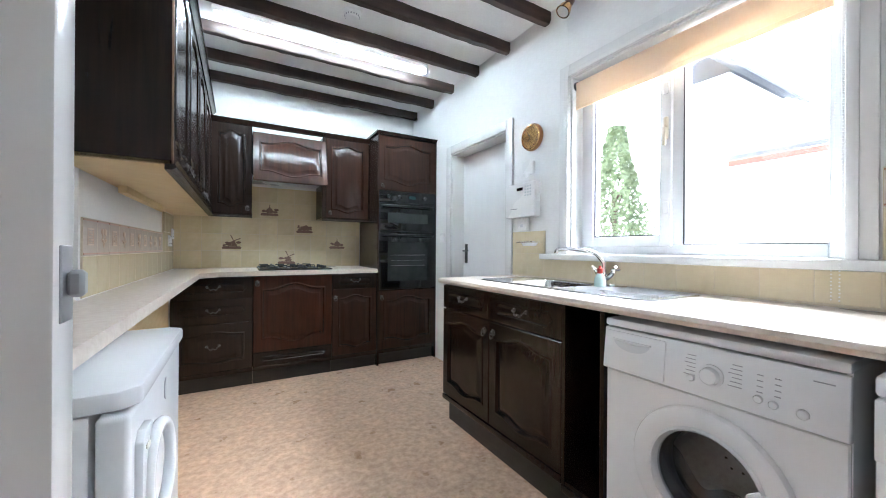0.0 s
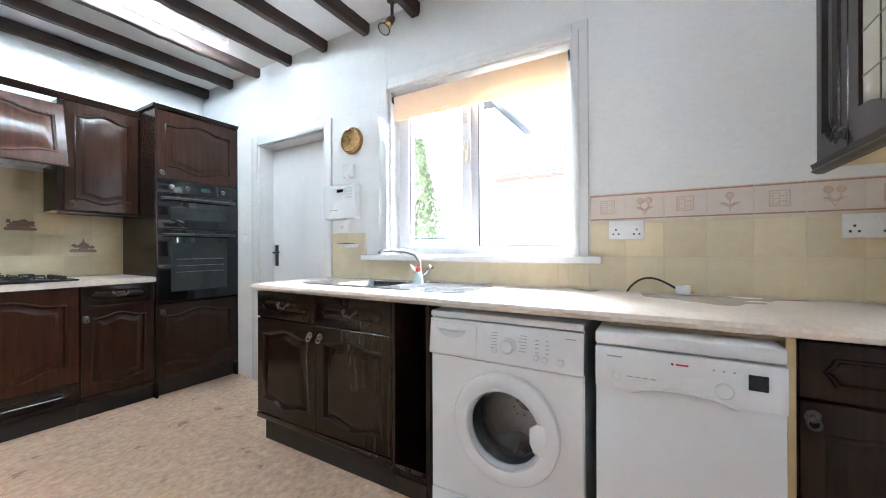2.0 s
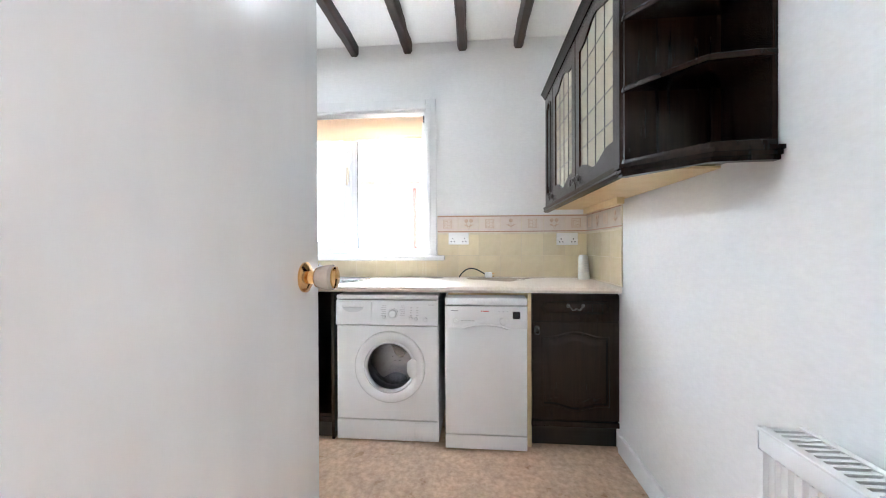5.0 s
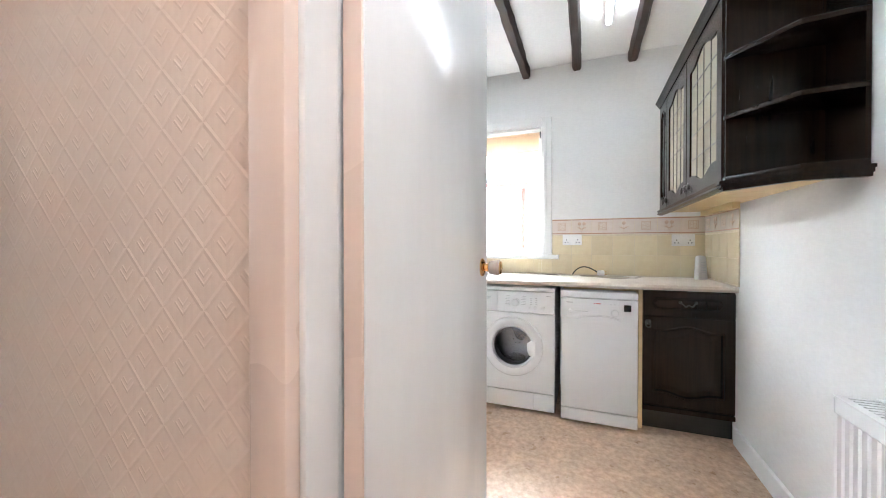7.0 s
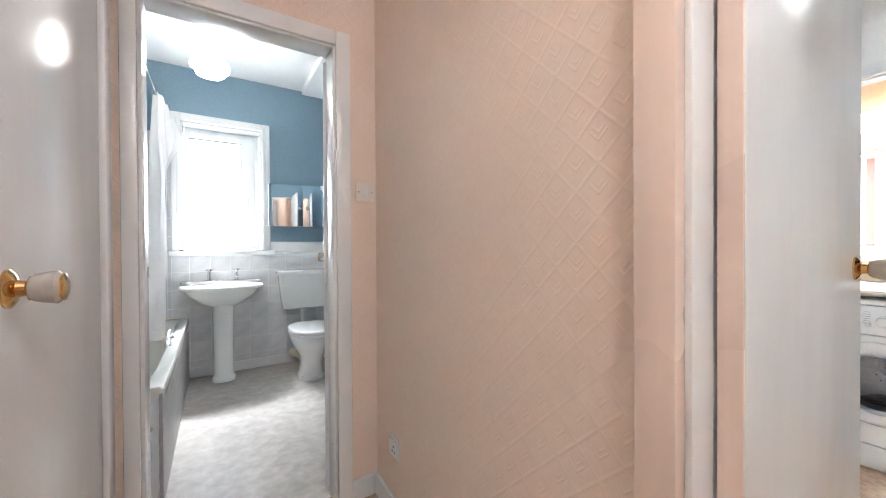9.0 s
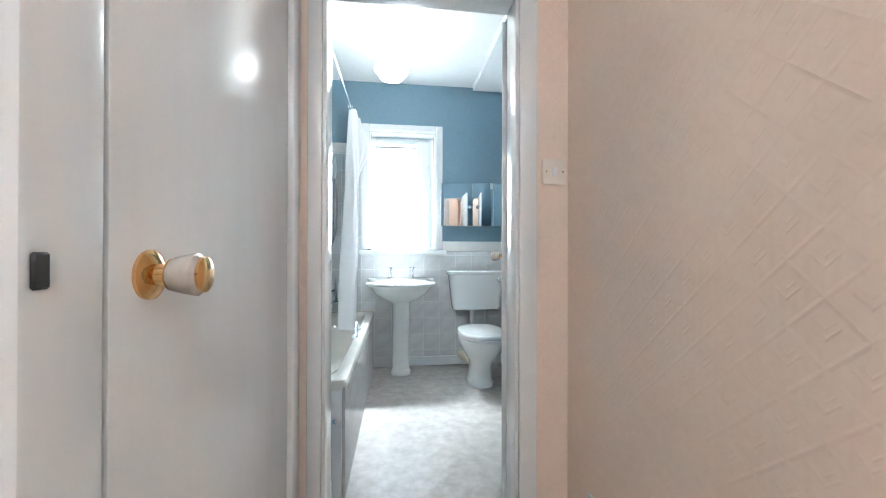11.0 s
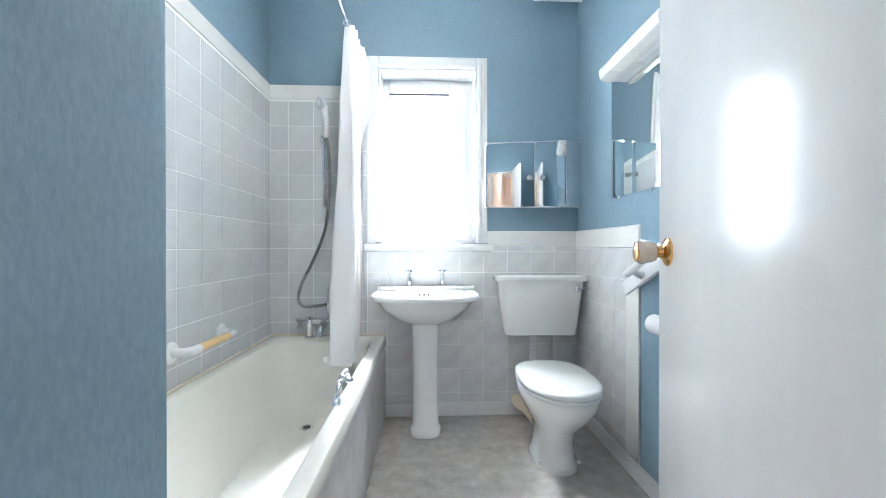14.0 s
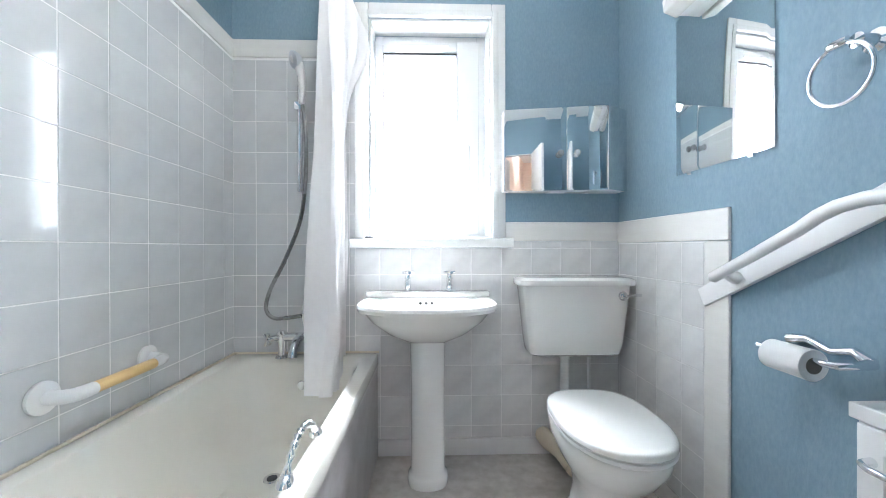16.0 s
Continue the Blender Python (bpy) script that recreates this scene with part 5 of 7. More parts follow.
for z0, z1, nm in ((RZ0 + 0.0, RZ0 + 0.02, "bottom_shelf"), (RZ0 + 0.238, RZ0 + 0.256, "shelf"), (RZ0 + 0.468, RZ0 + 0.486, "shelf"), (RZ1 - 0.02, RZ1, "top")):
    bm = bmesh.new()
    canted(bm, z0, z1)
    part(nm, bm, OAK, u)
for k, (gz, gg) in enumerate(((-0.012, 0.022), (-0.024, 0.014), (-0.036, 0.006))):
    def edge(g):
        return [(0.0, 0.313 + g), (-0.02 - g, 0.313 + g), (-0.206 - g, 0.165), (-0.218 - g, 0.05), (-0.218 - g, 0.002)]
    bm = bmesh.new()
    prism(bm, edge(gg) + edge(gg - 0.024)[::-1], RZ0 + gz, RZ0 + gz + 0.0118, "z")
    part("pelmet", bm, OAK, u)
bm = bmesh.new()
canted(bm, RZ1 + 0.001, RZ1 + 0.034, 0.02)
part("cornice", bm, OAK, u)
bm = bmesh.new()
box(bm, -0.215, 0.0, 0.0025, 0.016, RZ0 + 0.02, RZ1 - 0.02)
part("back_panel", bm, OAK, u)
bm = bmesh.new()
box(bm, -0.016, -0.0005, 0.016, 0.308, RZ0 + 0.02, RZ1 - 0.02)
part("side_panel", bm, OAK, u)

# narrow wall cabinet near the doorway
u = wall_unit("wall_cabinet", "narrow dark oak wall cabinet with an arched door near the doorway", (-0.216, -0.47, 0), 180, 0.258, 0.313, RZ0, RZ1, [(0.0, 0.258, RZ0, RZ1, (0.032, RZ0 + 0.075))])
pelmet(u, 0.0, 0.258, RZ0)
cornice(u, 0.0, 0.258, RZ1)

# fridge
fr = thing("fridge", "white under-counter fridge with an oval recessed handle", "fridge", (0.225, 0.757, 0), 90)
bm = bmesh.new()
box(bm, 0.002, 0.568, 0.065, 0.55, 0.015, 0.815, 0.006, 2)
part("body", bm, APPL, fr)
bm = bmesh.new()
prism(bm, [(0.0, 0.03), (0.025, 0.0), (0.545, 0.0), (0.57, 0.03), (0.57, 0.56), (0.0, 0.56)], 0.815, 0.85, "z", 0.008)
part("top", bm, APPL, fr)
bm = bmesh.new()
box(bm, 0.0, 0.57, 0.012, 0.06, 0.05, 0.808, 0.010, 3)
d = part("door", bm, APPL, fr)
bm = bmesh.new()
sweep(bm, [(0.112 + 0.056 * math.cos(a), -0.002 - 0.018 * (0.5 + 0.5 * math.cos(a)), 0.655 + 0.088 * math.sin(a)) for a in [i * math.tau / 28 for i in range(28)]], 0.011, 10, True)
part("handle", bm, APPL, d, "white oval handle ring")
bm = bmesh.new()
prism(bm, [(0.025, 0.565), (0.045, 0.548), (0.10, 0.552), (0.118, 0.60), (0.118, 0.71), (0.10, 0.758), (0.045, 0.762), (0.025, 0.745)], -0.001, 0.0135, "y", 0.003)
part("handle_mount", bm, APPL, d)
for z in (0.58, 0.73):
    bm = bmesh.new()
    box(bm, 0.04, 0.062, -0.005, -0.001, z - 0.005, z + 0.005, 0.002)
    part("cover_cap", bm, mat("ivory_cap", (0.7, 0.68, 0.6), None, 0.4), d)
bm = bmesh.new()
lathe(bm, [(0.026, 0), (0.026, 0.002), (0.001, 0.003)], 18, (0.33, 0.012, 0.742), "-y", 0.7, 1)
part("badge", bm, GREYTXT, d)
bm = bmesh.new()
for x in (0.06, 0.51):
    lathe(bm, [(0.02, 0), (0.02, 0.016)], 12, (x, 0.1, 0))
part("feet", bm, RUBBER, fr)

# radiator on the right wall
rad = thing("radiator", "white double panel radiator with a grille top", "radiator", (0.355, KR, 0))
RL, RY0, RY1, RB, RT = 0.82, 0.045, 0.145, 0.13, 0.712
for y0, y1 in ((RY1 - 0.012, RY1), (RY0, RY0 + 0.012)):
    bm = bmesh.new()
    n = 24
    prof = []
    for i in range(n):
        x0 = -RL + 0.015 + (RL - 0.03) * i / n
        s = (RL - 0.03) / n
        prof += [(x0, y1), (x0 + s * 0.45, y1), (x0 + s * 0.55, y1 - 0.009), (x0 + s * 0.9, y1 - 0.009)]
    prof = [(-RL, y1)] + prof + [(-0.015, y1), (0, y1)]
    loft(bm, [[(p[0], p[1], RB + 0.05) for p in prof], [(p[0], p[1], RT - 0.05) for p in prof]], False, False, False)
    box(bm, -RL, 0, y0 - 0.002, y1, RT - 0.05, RT - 0.006, 0.004, 2)
    box(bm, -RL, 0, y0 - 0.002, y1, RB, RB + 0.05, 0.004, 2)
    box(bm, -RL, 0, y0 - 0.006, y1 - 0.010, RB + 0.03, RT - 0.03)
    part("panel", bm, SATIN, rad)
bm = bmesh.new()
box(bm, -RL - 0.003, 0.003, RY1 - 0.018, RY1 + 0.003, RT - 0.006, RT + 0.002, 0.002)
box(bm, -RL - 0.003, 0.003, RY0 - 0.003, RY0 + 0.012, RT - 0.006, RT + 0.002, 0.002)
for i in range(42):
    x = -RL + 0.01 + (RL - 0.02) * i / 41
    box(bm, x - 0.0045, x + 0.0045, RY0 + 0.012, RY1 - 0.018, RT - 0.005, RT - 0.001)
part("grille", bm, SATIN, rad)
for x in (-RL - 0.002, 0.0005):
    bm = bmesh.new()
    box(bm, x, x + 0.002, RY0 - 0.002, RY1, RB, RT - 0.004)
    part("side_cover", bm, SATIN, rad)
bm = bmesh.new()
sweep(bm, [(-0.03, 0.09, RB + 0.01), (-0.03, 0.09, 0.0)], 0.008, 8)
part("pipe", bm, SATIN, rad)
bm = bmesh.new()
for x in (-RL + 0.1, -0.1):
    box(bm, x, x + 0.03, 0.0, RY0, RB + 0.1, RT - 0.1)
part("bracket", bm, SATIN, rad)

# ---- kitchen lights ----
def batten_light(y, x0, x1, z, lit=TUBE):
    u = thing("fluorescent_light", "lit fluorescent batten light between the beams", "ceiling light", (0, y, 0))
    bm = bmesh.new()
    box(bm, x0, x1, -0.022, 0.022, z + 0.02, z + 0.06, 0.003)
    part("batten", bm, PLASTIC, u)
    bm = bmesh.new()
    lathe(bm, [(0.001, x0 + 0.02), (0.013, x0 + 0.02), (0.013, x1 - 0.02), (0.001, x1 - 0.02)], 14, (0, 0, z), "x")
    part("tube", bm, lit, u)
    for x in (x0 + 0.005, x1 - 0.02):
        bm = bmesh.new()
        box(bm, x, x + 0.015, -0.016, 0.016, z - 0.016, z + 0.021, 0.003)
        part("end_cap", bm, PLASTIC, u)


batten_light(2.68, 0.21, 1.73, 2.56)
batten_light(-0.11, 0.05, 1.55, 2.56, TUBE_DIM)

sd = thing("smoke_detector", "round white smoke detector on the ceiling", "smoke detector", (1.0, 2.31, KH - 0.0005))
bm = bmesh.new()
lathe(bm, [(0.058, 0), (0.058, -0.012), (0.052, -0.02), (0.045, -0.022), (0.043, -0.036), (0.036, -0.042), (0.001, -0.043)], 28)
part("body", bm, PLASTIC, sd)
bm = bmesh.new()
for k in range(16):
    a = k * math.tau / 16
    box(bm, 0.0445 * math.cos(a) - 0.003, 0.0445 * math.cos(a) + 0.003, 0.0445 * math.sin(a) - 0.003, 0.0445 * math.sin(a) + 0.003, -0.033, -0.025)
part("vents", bm, GREYTXT, sd)

sp = thing("ceiling_spotlight", "brown and brass ceiling spotlight on a beam", "spotlight", (1.90, 1.31, 2.545))
bm = bmesh.new()
lathe(bm, [(0.03, 0.0), (0.03, -0.02), (0.01, -0.024), (0.008, -0.13)], 18)
part("mount", bm, BEAM, sp)
bm = bmesh.new()
ax = Vector((-0.55, 0.12, -0.83)).normalized()
p0 = Vector((0, 0, -0.12))
sweep(bm, [p0 - ax * 0.01, p0 + ax * 0.02, p0 + ax * 0.06], [0.016, 0.022, 0.024], 18)
hd2 = part("body", bm, mat("brown_enamel", (0.09, 0.045, 0.03), None, 0.35), sp)
bm = bmesh.new()
sweep(bm, [p0 + ax * 0.06, p0 + ax * 0.075, p0 + ax * 0.105], [0.026, 0.032, 0.038], 22)
part("shade", bm, BRASS, hd2)
bm = bmesh.new()
sweep(bm, [p0 + ax * 0.1052, p0 + ax * 0.107], [0.031, 0.029], 20)
part("bulb", bm, mat("silvered_bulb", (0.8, 0.78, 0.74), None, 0.12, 0.6), hd2)
bm = bmesh.new()
sweep(bm, [(2.105, 1.53, KH - 0.02), (2.1055, 1.53, 2.22)], 0.002, 6)
solid("wall_cable", bm, WHITE_WALL, "thin painted cable down the wall", "cable")
# ---- small kitchen things ----
u = thing("wall_clock", "round brass wall clock with a gold dial", "clock", (KW, 1.815, 1.85))
bm = bmesh.new()
lathe(bm, [(0.088, 0.0), (0.092, 0.008), (0.092, 0.02), (0.086, 0.028)], 40, (0, 0, 0), "-x")
part("case", bm, mat("copper_rim", (0.42, 0.22, 0.10), (0.33, 0.16, 0.07), 0.28, 0.8), u)
bm = bmesh.new()
lathe(bm, [(0.086, 0.028), (0.083, 0.037), (0.078, 0.038), (0.076, 0.032)], 40, (0, 0, 0), "-x")
part("bezel", bm, BRASS, u)
bm = bmesh.new()
lathe(bm, [(0.077, 0.030), (0.001, 0.031)], 40, (0, 0, 0), "-x")
dial = part("dial", bm, mat("gold_dial", (0.24, 0.21, 0.06), (0.34, 0.29, 0.09), 0.14, 0.35, scale=(30, 30, 30)), u)
bm = bmesh.new()
for a, l in ((0.7, 0.05), (2.4, 0.035)):
    sweep(bm, [(-0.033, 0, 0), (-0.033, l * math.sin(a), l * math.cos(a))], 0.002, 6)
part("hands_pointer", bm, BLACKM, dial)
for k in range(12):
    a = k * math.tau / 12
    bm = bmesh.new()
    box(bm, -0.0325, -0.031, 0.066 * math.sin(a) - 0.003, 0.066 * math.sin(a) + 0.003, 0.066 * math.cos(a) - 0.003, 0.066 * math.cos(a) + 0.003)
    part("hour_mark", bm, BLACKM, dial)

u = thing("thermostat_box", "small white plastic sensor box on the wall", "sensor", (KW, 1.845, 1.645))
bm = bmesh.new()
box(bm, -0.028, 0, -0.05, 0.05, -0.045, 0.045, 0.006, 2)
part("case", bm, PLASTIC, u)
bm = bmesh.new()
box(bm, -0.032, -0.028, -0.02, 0.02, -0.062, -0.03, 0.003)
part("tab", bm, PLASTIC, u)

u = thing("alarm_panel", "white plastic alarm control panel with keypad and dark display", "alarm panel", (KW, 1.895, 1.43))
bm = bmesh.new()
box(bm, -0.055, 0, -0.15, 0.15, -0.118, 0.118, 0.010, 3)
cs = part("case", bm, PLASTIC, u)
bm = bmesh.new()
box(bm, -0.0565, -0.054, -0.035, 0.025, 0.065, 0.085)
part("display", bm, BLACK, cs)
for r in range(4):
    for c in range(3):
        bm = bmesh.new()
        box(bm, -0.058, -0.054, -0.118 + c * 0.024, -0.102 + c * 0.024, 0.083 - r * 0.020, 0.094 - r * 0.020, 0.002)
        part("key", bm, APPL_GREY, cs)
bm = bmesh.new()
box(bm, -0.0562, -0.054, 0.02, 0.09, -0.06, -0.055)
part("printed_line", bm, GREYTXT, cs)
u = thing("fused_spur", "white fused spur under the alarm panel", "socket", (KW, 1.895, 1.265))
bm = bmesh.new()
box(bm, -0.032, 0, -0.045, 0.045, -0.044, 0.044, 0.004, 2)
part("plate", bm, PLASTIC, u)
bm = bmesh.new()
box(bm, -0.035, -0.031, -0.012, 0.012, -0.02, 0.0, 0.001)
part("fuse_carrier", bm, APPL_GREY, u)


def socket(at, rz, w=0.146, double=True, label="white double wall socket"):
    """Local: plate faces -y."""
    u = thing("wall_socket", label, "socket", at, rz, "wall sockets")
    bm = bmesh.new()
    box(bm, -w / 2, w / 2, -0.010, 0.0, -0.043, 0.043, 0.003, 2)
    p = part("plate", bm, PLASTIC, u)
    for cx in ((-0.042, 0.042) if double else (0.0,)):
        for dx, dz in ((0, 0.0), (-0.011, -0.020), (0.011, -0.020)):
            bm = bmesh.new()
            box(bm, cx + dx - 0.0035, cx + dx + 0.0035, -0.0108, -0.0095, dz - 0.004, dz + 0.004)
            part("pin_hole", bm, RUBBER, p)
        bm = bmesh.new()
        box(bm, cx * 0.35 - 0.006, cx * 0.35 + 0.006, -0.014, -0.0098, 0.012, 0.032, 0.001)
        part("rocker", bm, PLASTIC, p)
    return u


socket((KW - 0.009, 0.124, 1.187), -90)
socket((KW - 0.009, -0.642, 1.18), -90)
socket((KL + 0.009, 3.55, 1.14), 90, 0.146, True, "white wall socket by the tile corner")
u = socket((KL + 0.009, 3.68, 1.20), 90, 0.086, False, "white cooker switch by the tile corner")
u = thing("light_switch", "white light switch beside the back door", "switch", (KW, 3.06, 1.20), -90)
bm = bmesh.new()
box(bm, -0.043, 0.043, -0.012, 0, -0.043, 0.043, 0.003, 2)
part("plate", bm, PLASTIC, u)
bm = bmesh.new()
box(bm, -0.008, 0.008, -0.017, -0.011, -0.014, 0.014, 0.002)
part("rocker", bm, PLASTIC, u)
# hall switch and socket
u = thing("hall_switch", "cream light switch with brass screws beside the bathroom door", "switch", (-0.662, HY, 1.372), 0)
bm = bmesh.new()
box(bm, -0.044, 0.044, -0.014, 0, -0.044, 0.044, 0.004, 2)
part("plate", bm, mat("cream_plastic", (0.78, 0.72, 0.64), None, 0.35), u)
bm = bmesh.new()
box(bm, -0.010, 0.010, -0.018, -0.013, -0.016, 0.016, 0.002)
part("rocker", bm, PLASTIC, u)
for s in (-1, 1):
    bm = bmesh.new()
    lathe(bm, [(0.003, 0.0), (0.003, 0.001)], 10, (s * 0.03, -0.014, 0), "-y")
    part("screw", bm, BRASS, u)
socket((HX, 1.50, 0.30), -90, 0.086, False, "white single socket low on the hall wall")
bm = bmesh.new()
lathe(bm, [(0.003, 0), (0.003, 0.006)], 8, (HX, 1.0, 2.03), "-x")
solid("wall_nail", bm, PEWTER, "small nail in the peach hall wall", "nail")

bm = bmesh.new()
box(bm, HL + 0.0222, HL + 0.027, 0.812, 0.828, 1.062, 1.094, 0.002)
solid("latch_keep", bm, BLACKM, "small black latch keep on the white door casing", "latch")

# soap dish on the wall, plug with flex, air freshener
u = thing("soap_dish", "clear plastic soap dish with a wire rim", "soap dish", (KW - 0.008, 1.80, 1.115))
bm = bmesh.new()
loft(bm, [oval(0.05, 0.10, -0.04, 0, 0.0, 20, 3), oval(0.07, 0.13, -0.04, 0, 0.022, 20, 3), oval(0.064, 0.124, -0.04, 0, 0.022, 20, 3), oval(0.045, 0.095, -0.04, 0, 0.004, 20, 3)], True, True)
part("dish", bm, PLASTIC, u)
bm = bmesh.new()
sweep(bm, [(0, 0.075, 0.026), (-0.085, 0.075, 0.026), (-0.085, -0.075, 0.026), (0, -0.075, 0.026)], 0.003, 6)
part("wire", bm, CHROME, u)
u = thing("loose_plug", "white mains plug on a black flex", "plug", (2.02, -0.07, 0.905))
bm = bmesh.new()
pts = [(0.05, 0.19 - 0.19 * i / 14, 0.004 + 0.055 * math.sin(math.pi * (i / 14) ** 0.8) + 0.02 * (i / 14)) for i in range(15)]
sweep(bm, pts, 0.0045, 8)
part("flex", bm, BLACKM, u)
bm = bmesh.new()
box(bm, 0.03, 0.07, -0.045, 0.008, 0.003, 0.042, 0.008, 2)
part("plug", bm, PLASTIC, u)
for dz in (0.012, 0.032):
    bm = bmesh.new()
    box(bm, 0.046, 0.054, -0.06, -0.044, dz - 0.002, dz + 0.002)
    part("pin", bm, BRASS, u)
u = thing("air_freshener", "white plastic air freshener with a slotted front", "air freshener", (1.99, -0.725, 0.905), -60)
bm = bmesh.new()
loft(bm, [oval(0.075, 0.05, 0, 0, 0.0, 24, 4), oval(0.078, 0.052, 0, 0, 0.01, 24, 4), oval(0.062, 0.042, 0, 0.004, 0.15, 24, 4), oval(0.05, 0.034, 0, 0.005, 0.163, 24, 3), oval(0.03, 0.02, 0, 0.005, 0.166, 24, 3)])
part("body", bm, PLASTIC, u)
for i in range(7):
    z = 0.05 + i * 0.011
    bm = bmesh.new()
    box(bm, -0.018, 0.018, -0.0265 + 0.00035 * i * 1.2, -0.022, z, z + 0.004)
    part("slot", bm, APPL_GREY, u)

# ---- bathroom ----
# bath tub
TX0, TX1, TY0, TY1, TZ = BX0 + 0.009, -1.425, 2.108, BY1 - 0.009, 0.525
tub = thing("bath_tub", "cream enamel bath tub with a rolled rim", "bath", (0, 0, 0))
bm = bmesh.new()
cx, cy, wx, wy = (TX0 + TX1) / 2, (TY0 + TY1) / 2, TX1 - TX0, TY1 - TY0
def trg(dx, dy, z, p, oy=0.0):
    return oval(wx - dx, wy - dy, cx, cy + oy, z, 64, p)
loft(bm, [trg(0.0, 0.0, TZ - 0.05, 60), trg(0.0, 0.0, TZ - 0.012, 60), trg(0.012, 0.012, TZ - 0.002, 50), trg(0.03, 0.03, TZ, 40), trg(0.10, 0.12, TZ, 14), trg(0.125, 0.15, TZ - 0.006, 10), trg(0.145, 0.18, TZ - 0.03, 8), trg(0.20, 0.30, TZ - 0.22, 6, 0.02), trg(0.25, 0.42, TZ - 0.36, 5, 0.04), trg(0.34, 0.56, TZ - 0.415, 4, 0.05), trg(0.5, 0.9, TZ - 0.425, 3, 0.05)], False, True)
part("tub_shell", bm, ENAMEL, tub)
bm = bmesh.new()
box(bm, TX1 - 0.022, TX1 - 0.008, TY0, TY1, 0.0, TZ - 0.03, 0.002)
part("side_panel", bm, PANEL, tub, "grey marbled bath panel")
bm = bmesh.new()
box(bm, -1.4985, TX1 - 0.023, TY0 - 0.001, TY0 + 0.012, 0.0, TZ - 0.045, 0.002)
ep = part("end_panel", bm, SATIN, tub, "white painted end panel")
bm = bmesh.new()
lathe(bm, [(0.004, 0), (0.004, 0.010), (0.010, 0.013), (0.010, 0.020), (0.001, 0.022)], 14, (-1.475, TY0 - 0.001, 0.355), "-y")
part("knob", bm, CHROME, ep)
bm = bmesh.new()
lathe(bm, [(0.034, 0.0), (0.032, 0.004), (0.02, 0.002), (0.001, 0.001)], 24, (-1.815, 3.60, TZ - 0.42))
part("waste", bm, CHROME, tub)
bm = bmesh.new()
lathe(bm, [(0.0335, 0.0), (0.001, 0.0012)], 16, (-1.815, 3.60, TZ - 0.4165), "z", 0.6, 0.6)
part("waste_hole", bm, RUBBER, tub)
bm = bmesh.new()
lathe(bm, [(0.022, 0), (0.02, 0.004), (0.001, 0.005)], 20, (-1.77, 3.818, TZ - 0.12), "-y")
part("overflow", bm, CHROME, tub)


def tub_grip(y):
    u = thing("bath_grip", "chrome twisted grip handle on the bath rim", "grip handle", (-1.485, y, TZ - 0.001), 0, "bath grips")
    bm = bmesh.new()
    pts, rs = [], []
    for i in range(33):
        a = i / 32
        pts.append((0.0, -0.10 + 0.20 * a, 0.008 + 0.062 * math.sin(math.pi * a) ** 0.6))
        rs.append(0.0085 + 0.0025 * math.sin(a * 60))
    sweep(bm, pts, rs, 10)
    part("bar", bm, CHROME, u)
    for s in (-1, 1):
        bm = bmesh.new()
        loft(bm, [oval(0.04, 0.05, 0, s * 0.108, 0.0012, 18), oval(0.036, 0.046, 0, s * 0.106, 0.010, 18), oval(0.02, 0.026, 0, s * 0.10, 0.020, 18)])
        part("foot", bm, CHROME, u)


tub_grip(3.02)

# basin
BC = -1.178
bs = thing("wash_basin", "white china wash basin with a scalloped shelf back on a pedestal", "basin", (BC, 3.93, 0))
bm = bmesh.new()
def brg(w, d, z, p=2.6, back=7.0):
    return oval(w, d, 0, -d / 2 - 0.001, z, 56, p, back)
def inr(w, d, z, oy=-0.235):
    return oval(w, d, 0, oy, z, 56, 2.2)
loft(bm, [brg(0.10, 0.18, 0.60), brg(0.20, 0.24, 0.625), brg(0.36, 0.34, 0.675), brg(0.49, 0.41, 0.735), brg(0.55, 0.435, 0.775), brg(0.60, 0.45, 0.786), brg(0.608, 0.455, 0.80), brg(0.60, 0.45, 0.812), brg(0.585, 0.44, 0.816),
          inr(0.46, 0.27, 0.813), inr(0.44, 0.255, 0.80), inr(0.36, 0.21, 0.73), inr(0.20, 0.13, 0.69), inr(0.04, 0.03, 0.684)], True, True)
part("bowl", bm, CHINA, bs)
bm = bmesh.new()
prism(bm, [(-0.305, -0.001), (-0.308, -0.05), (-0.295, -0.088), (-0.262, -0.10), (-0.225, -0.076), (0.225, -0.076), (0.262, -0.10), (0.295, -0.088), (0.308, -0.05), (0.305, -0.001)], 0.812, 0.838, "z", 0.010)
part("tap_ledge", bm, CHINA, bs)
bm = bmesh.new()
def prg(w, d, z):
    return oval(w, d, 0, -0.19, z, 28, 2.4)
loft(bm, [prg(0.178, 0.17, 0.0), prg(0.182, 0.175, 0.012), prg(0.180, 0.173, 0.034), prg(0.168, 0.162, 0.042), prg(0.152, 0.148, 0.058), prg(0.150, 0.146, 0.20), prg(0.152, 0.148, 0.45), prg(0.160, 0.155, 0.64)])
part("pedestal", bm, CHINA, bs)
for i in range(3):
    bm = bmesh.new()
    lathe(bm, [(0.007, 0), (0.007, 0.002)], 12, (-0.035 + i * 0.027, -0.1165, 0.788), "-y")
    part("overflow_hole", bm, RUBBER, bs)
bm = bmesh.new()
sweep(bm, [(0.055, -0.105, 0.795), (0.058, -0.112, 0.775), (0.055, -0.12, 0.76)], 0.0035, 6)
part("plug_chain", bm, CHROME, bs)


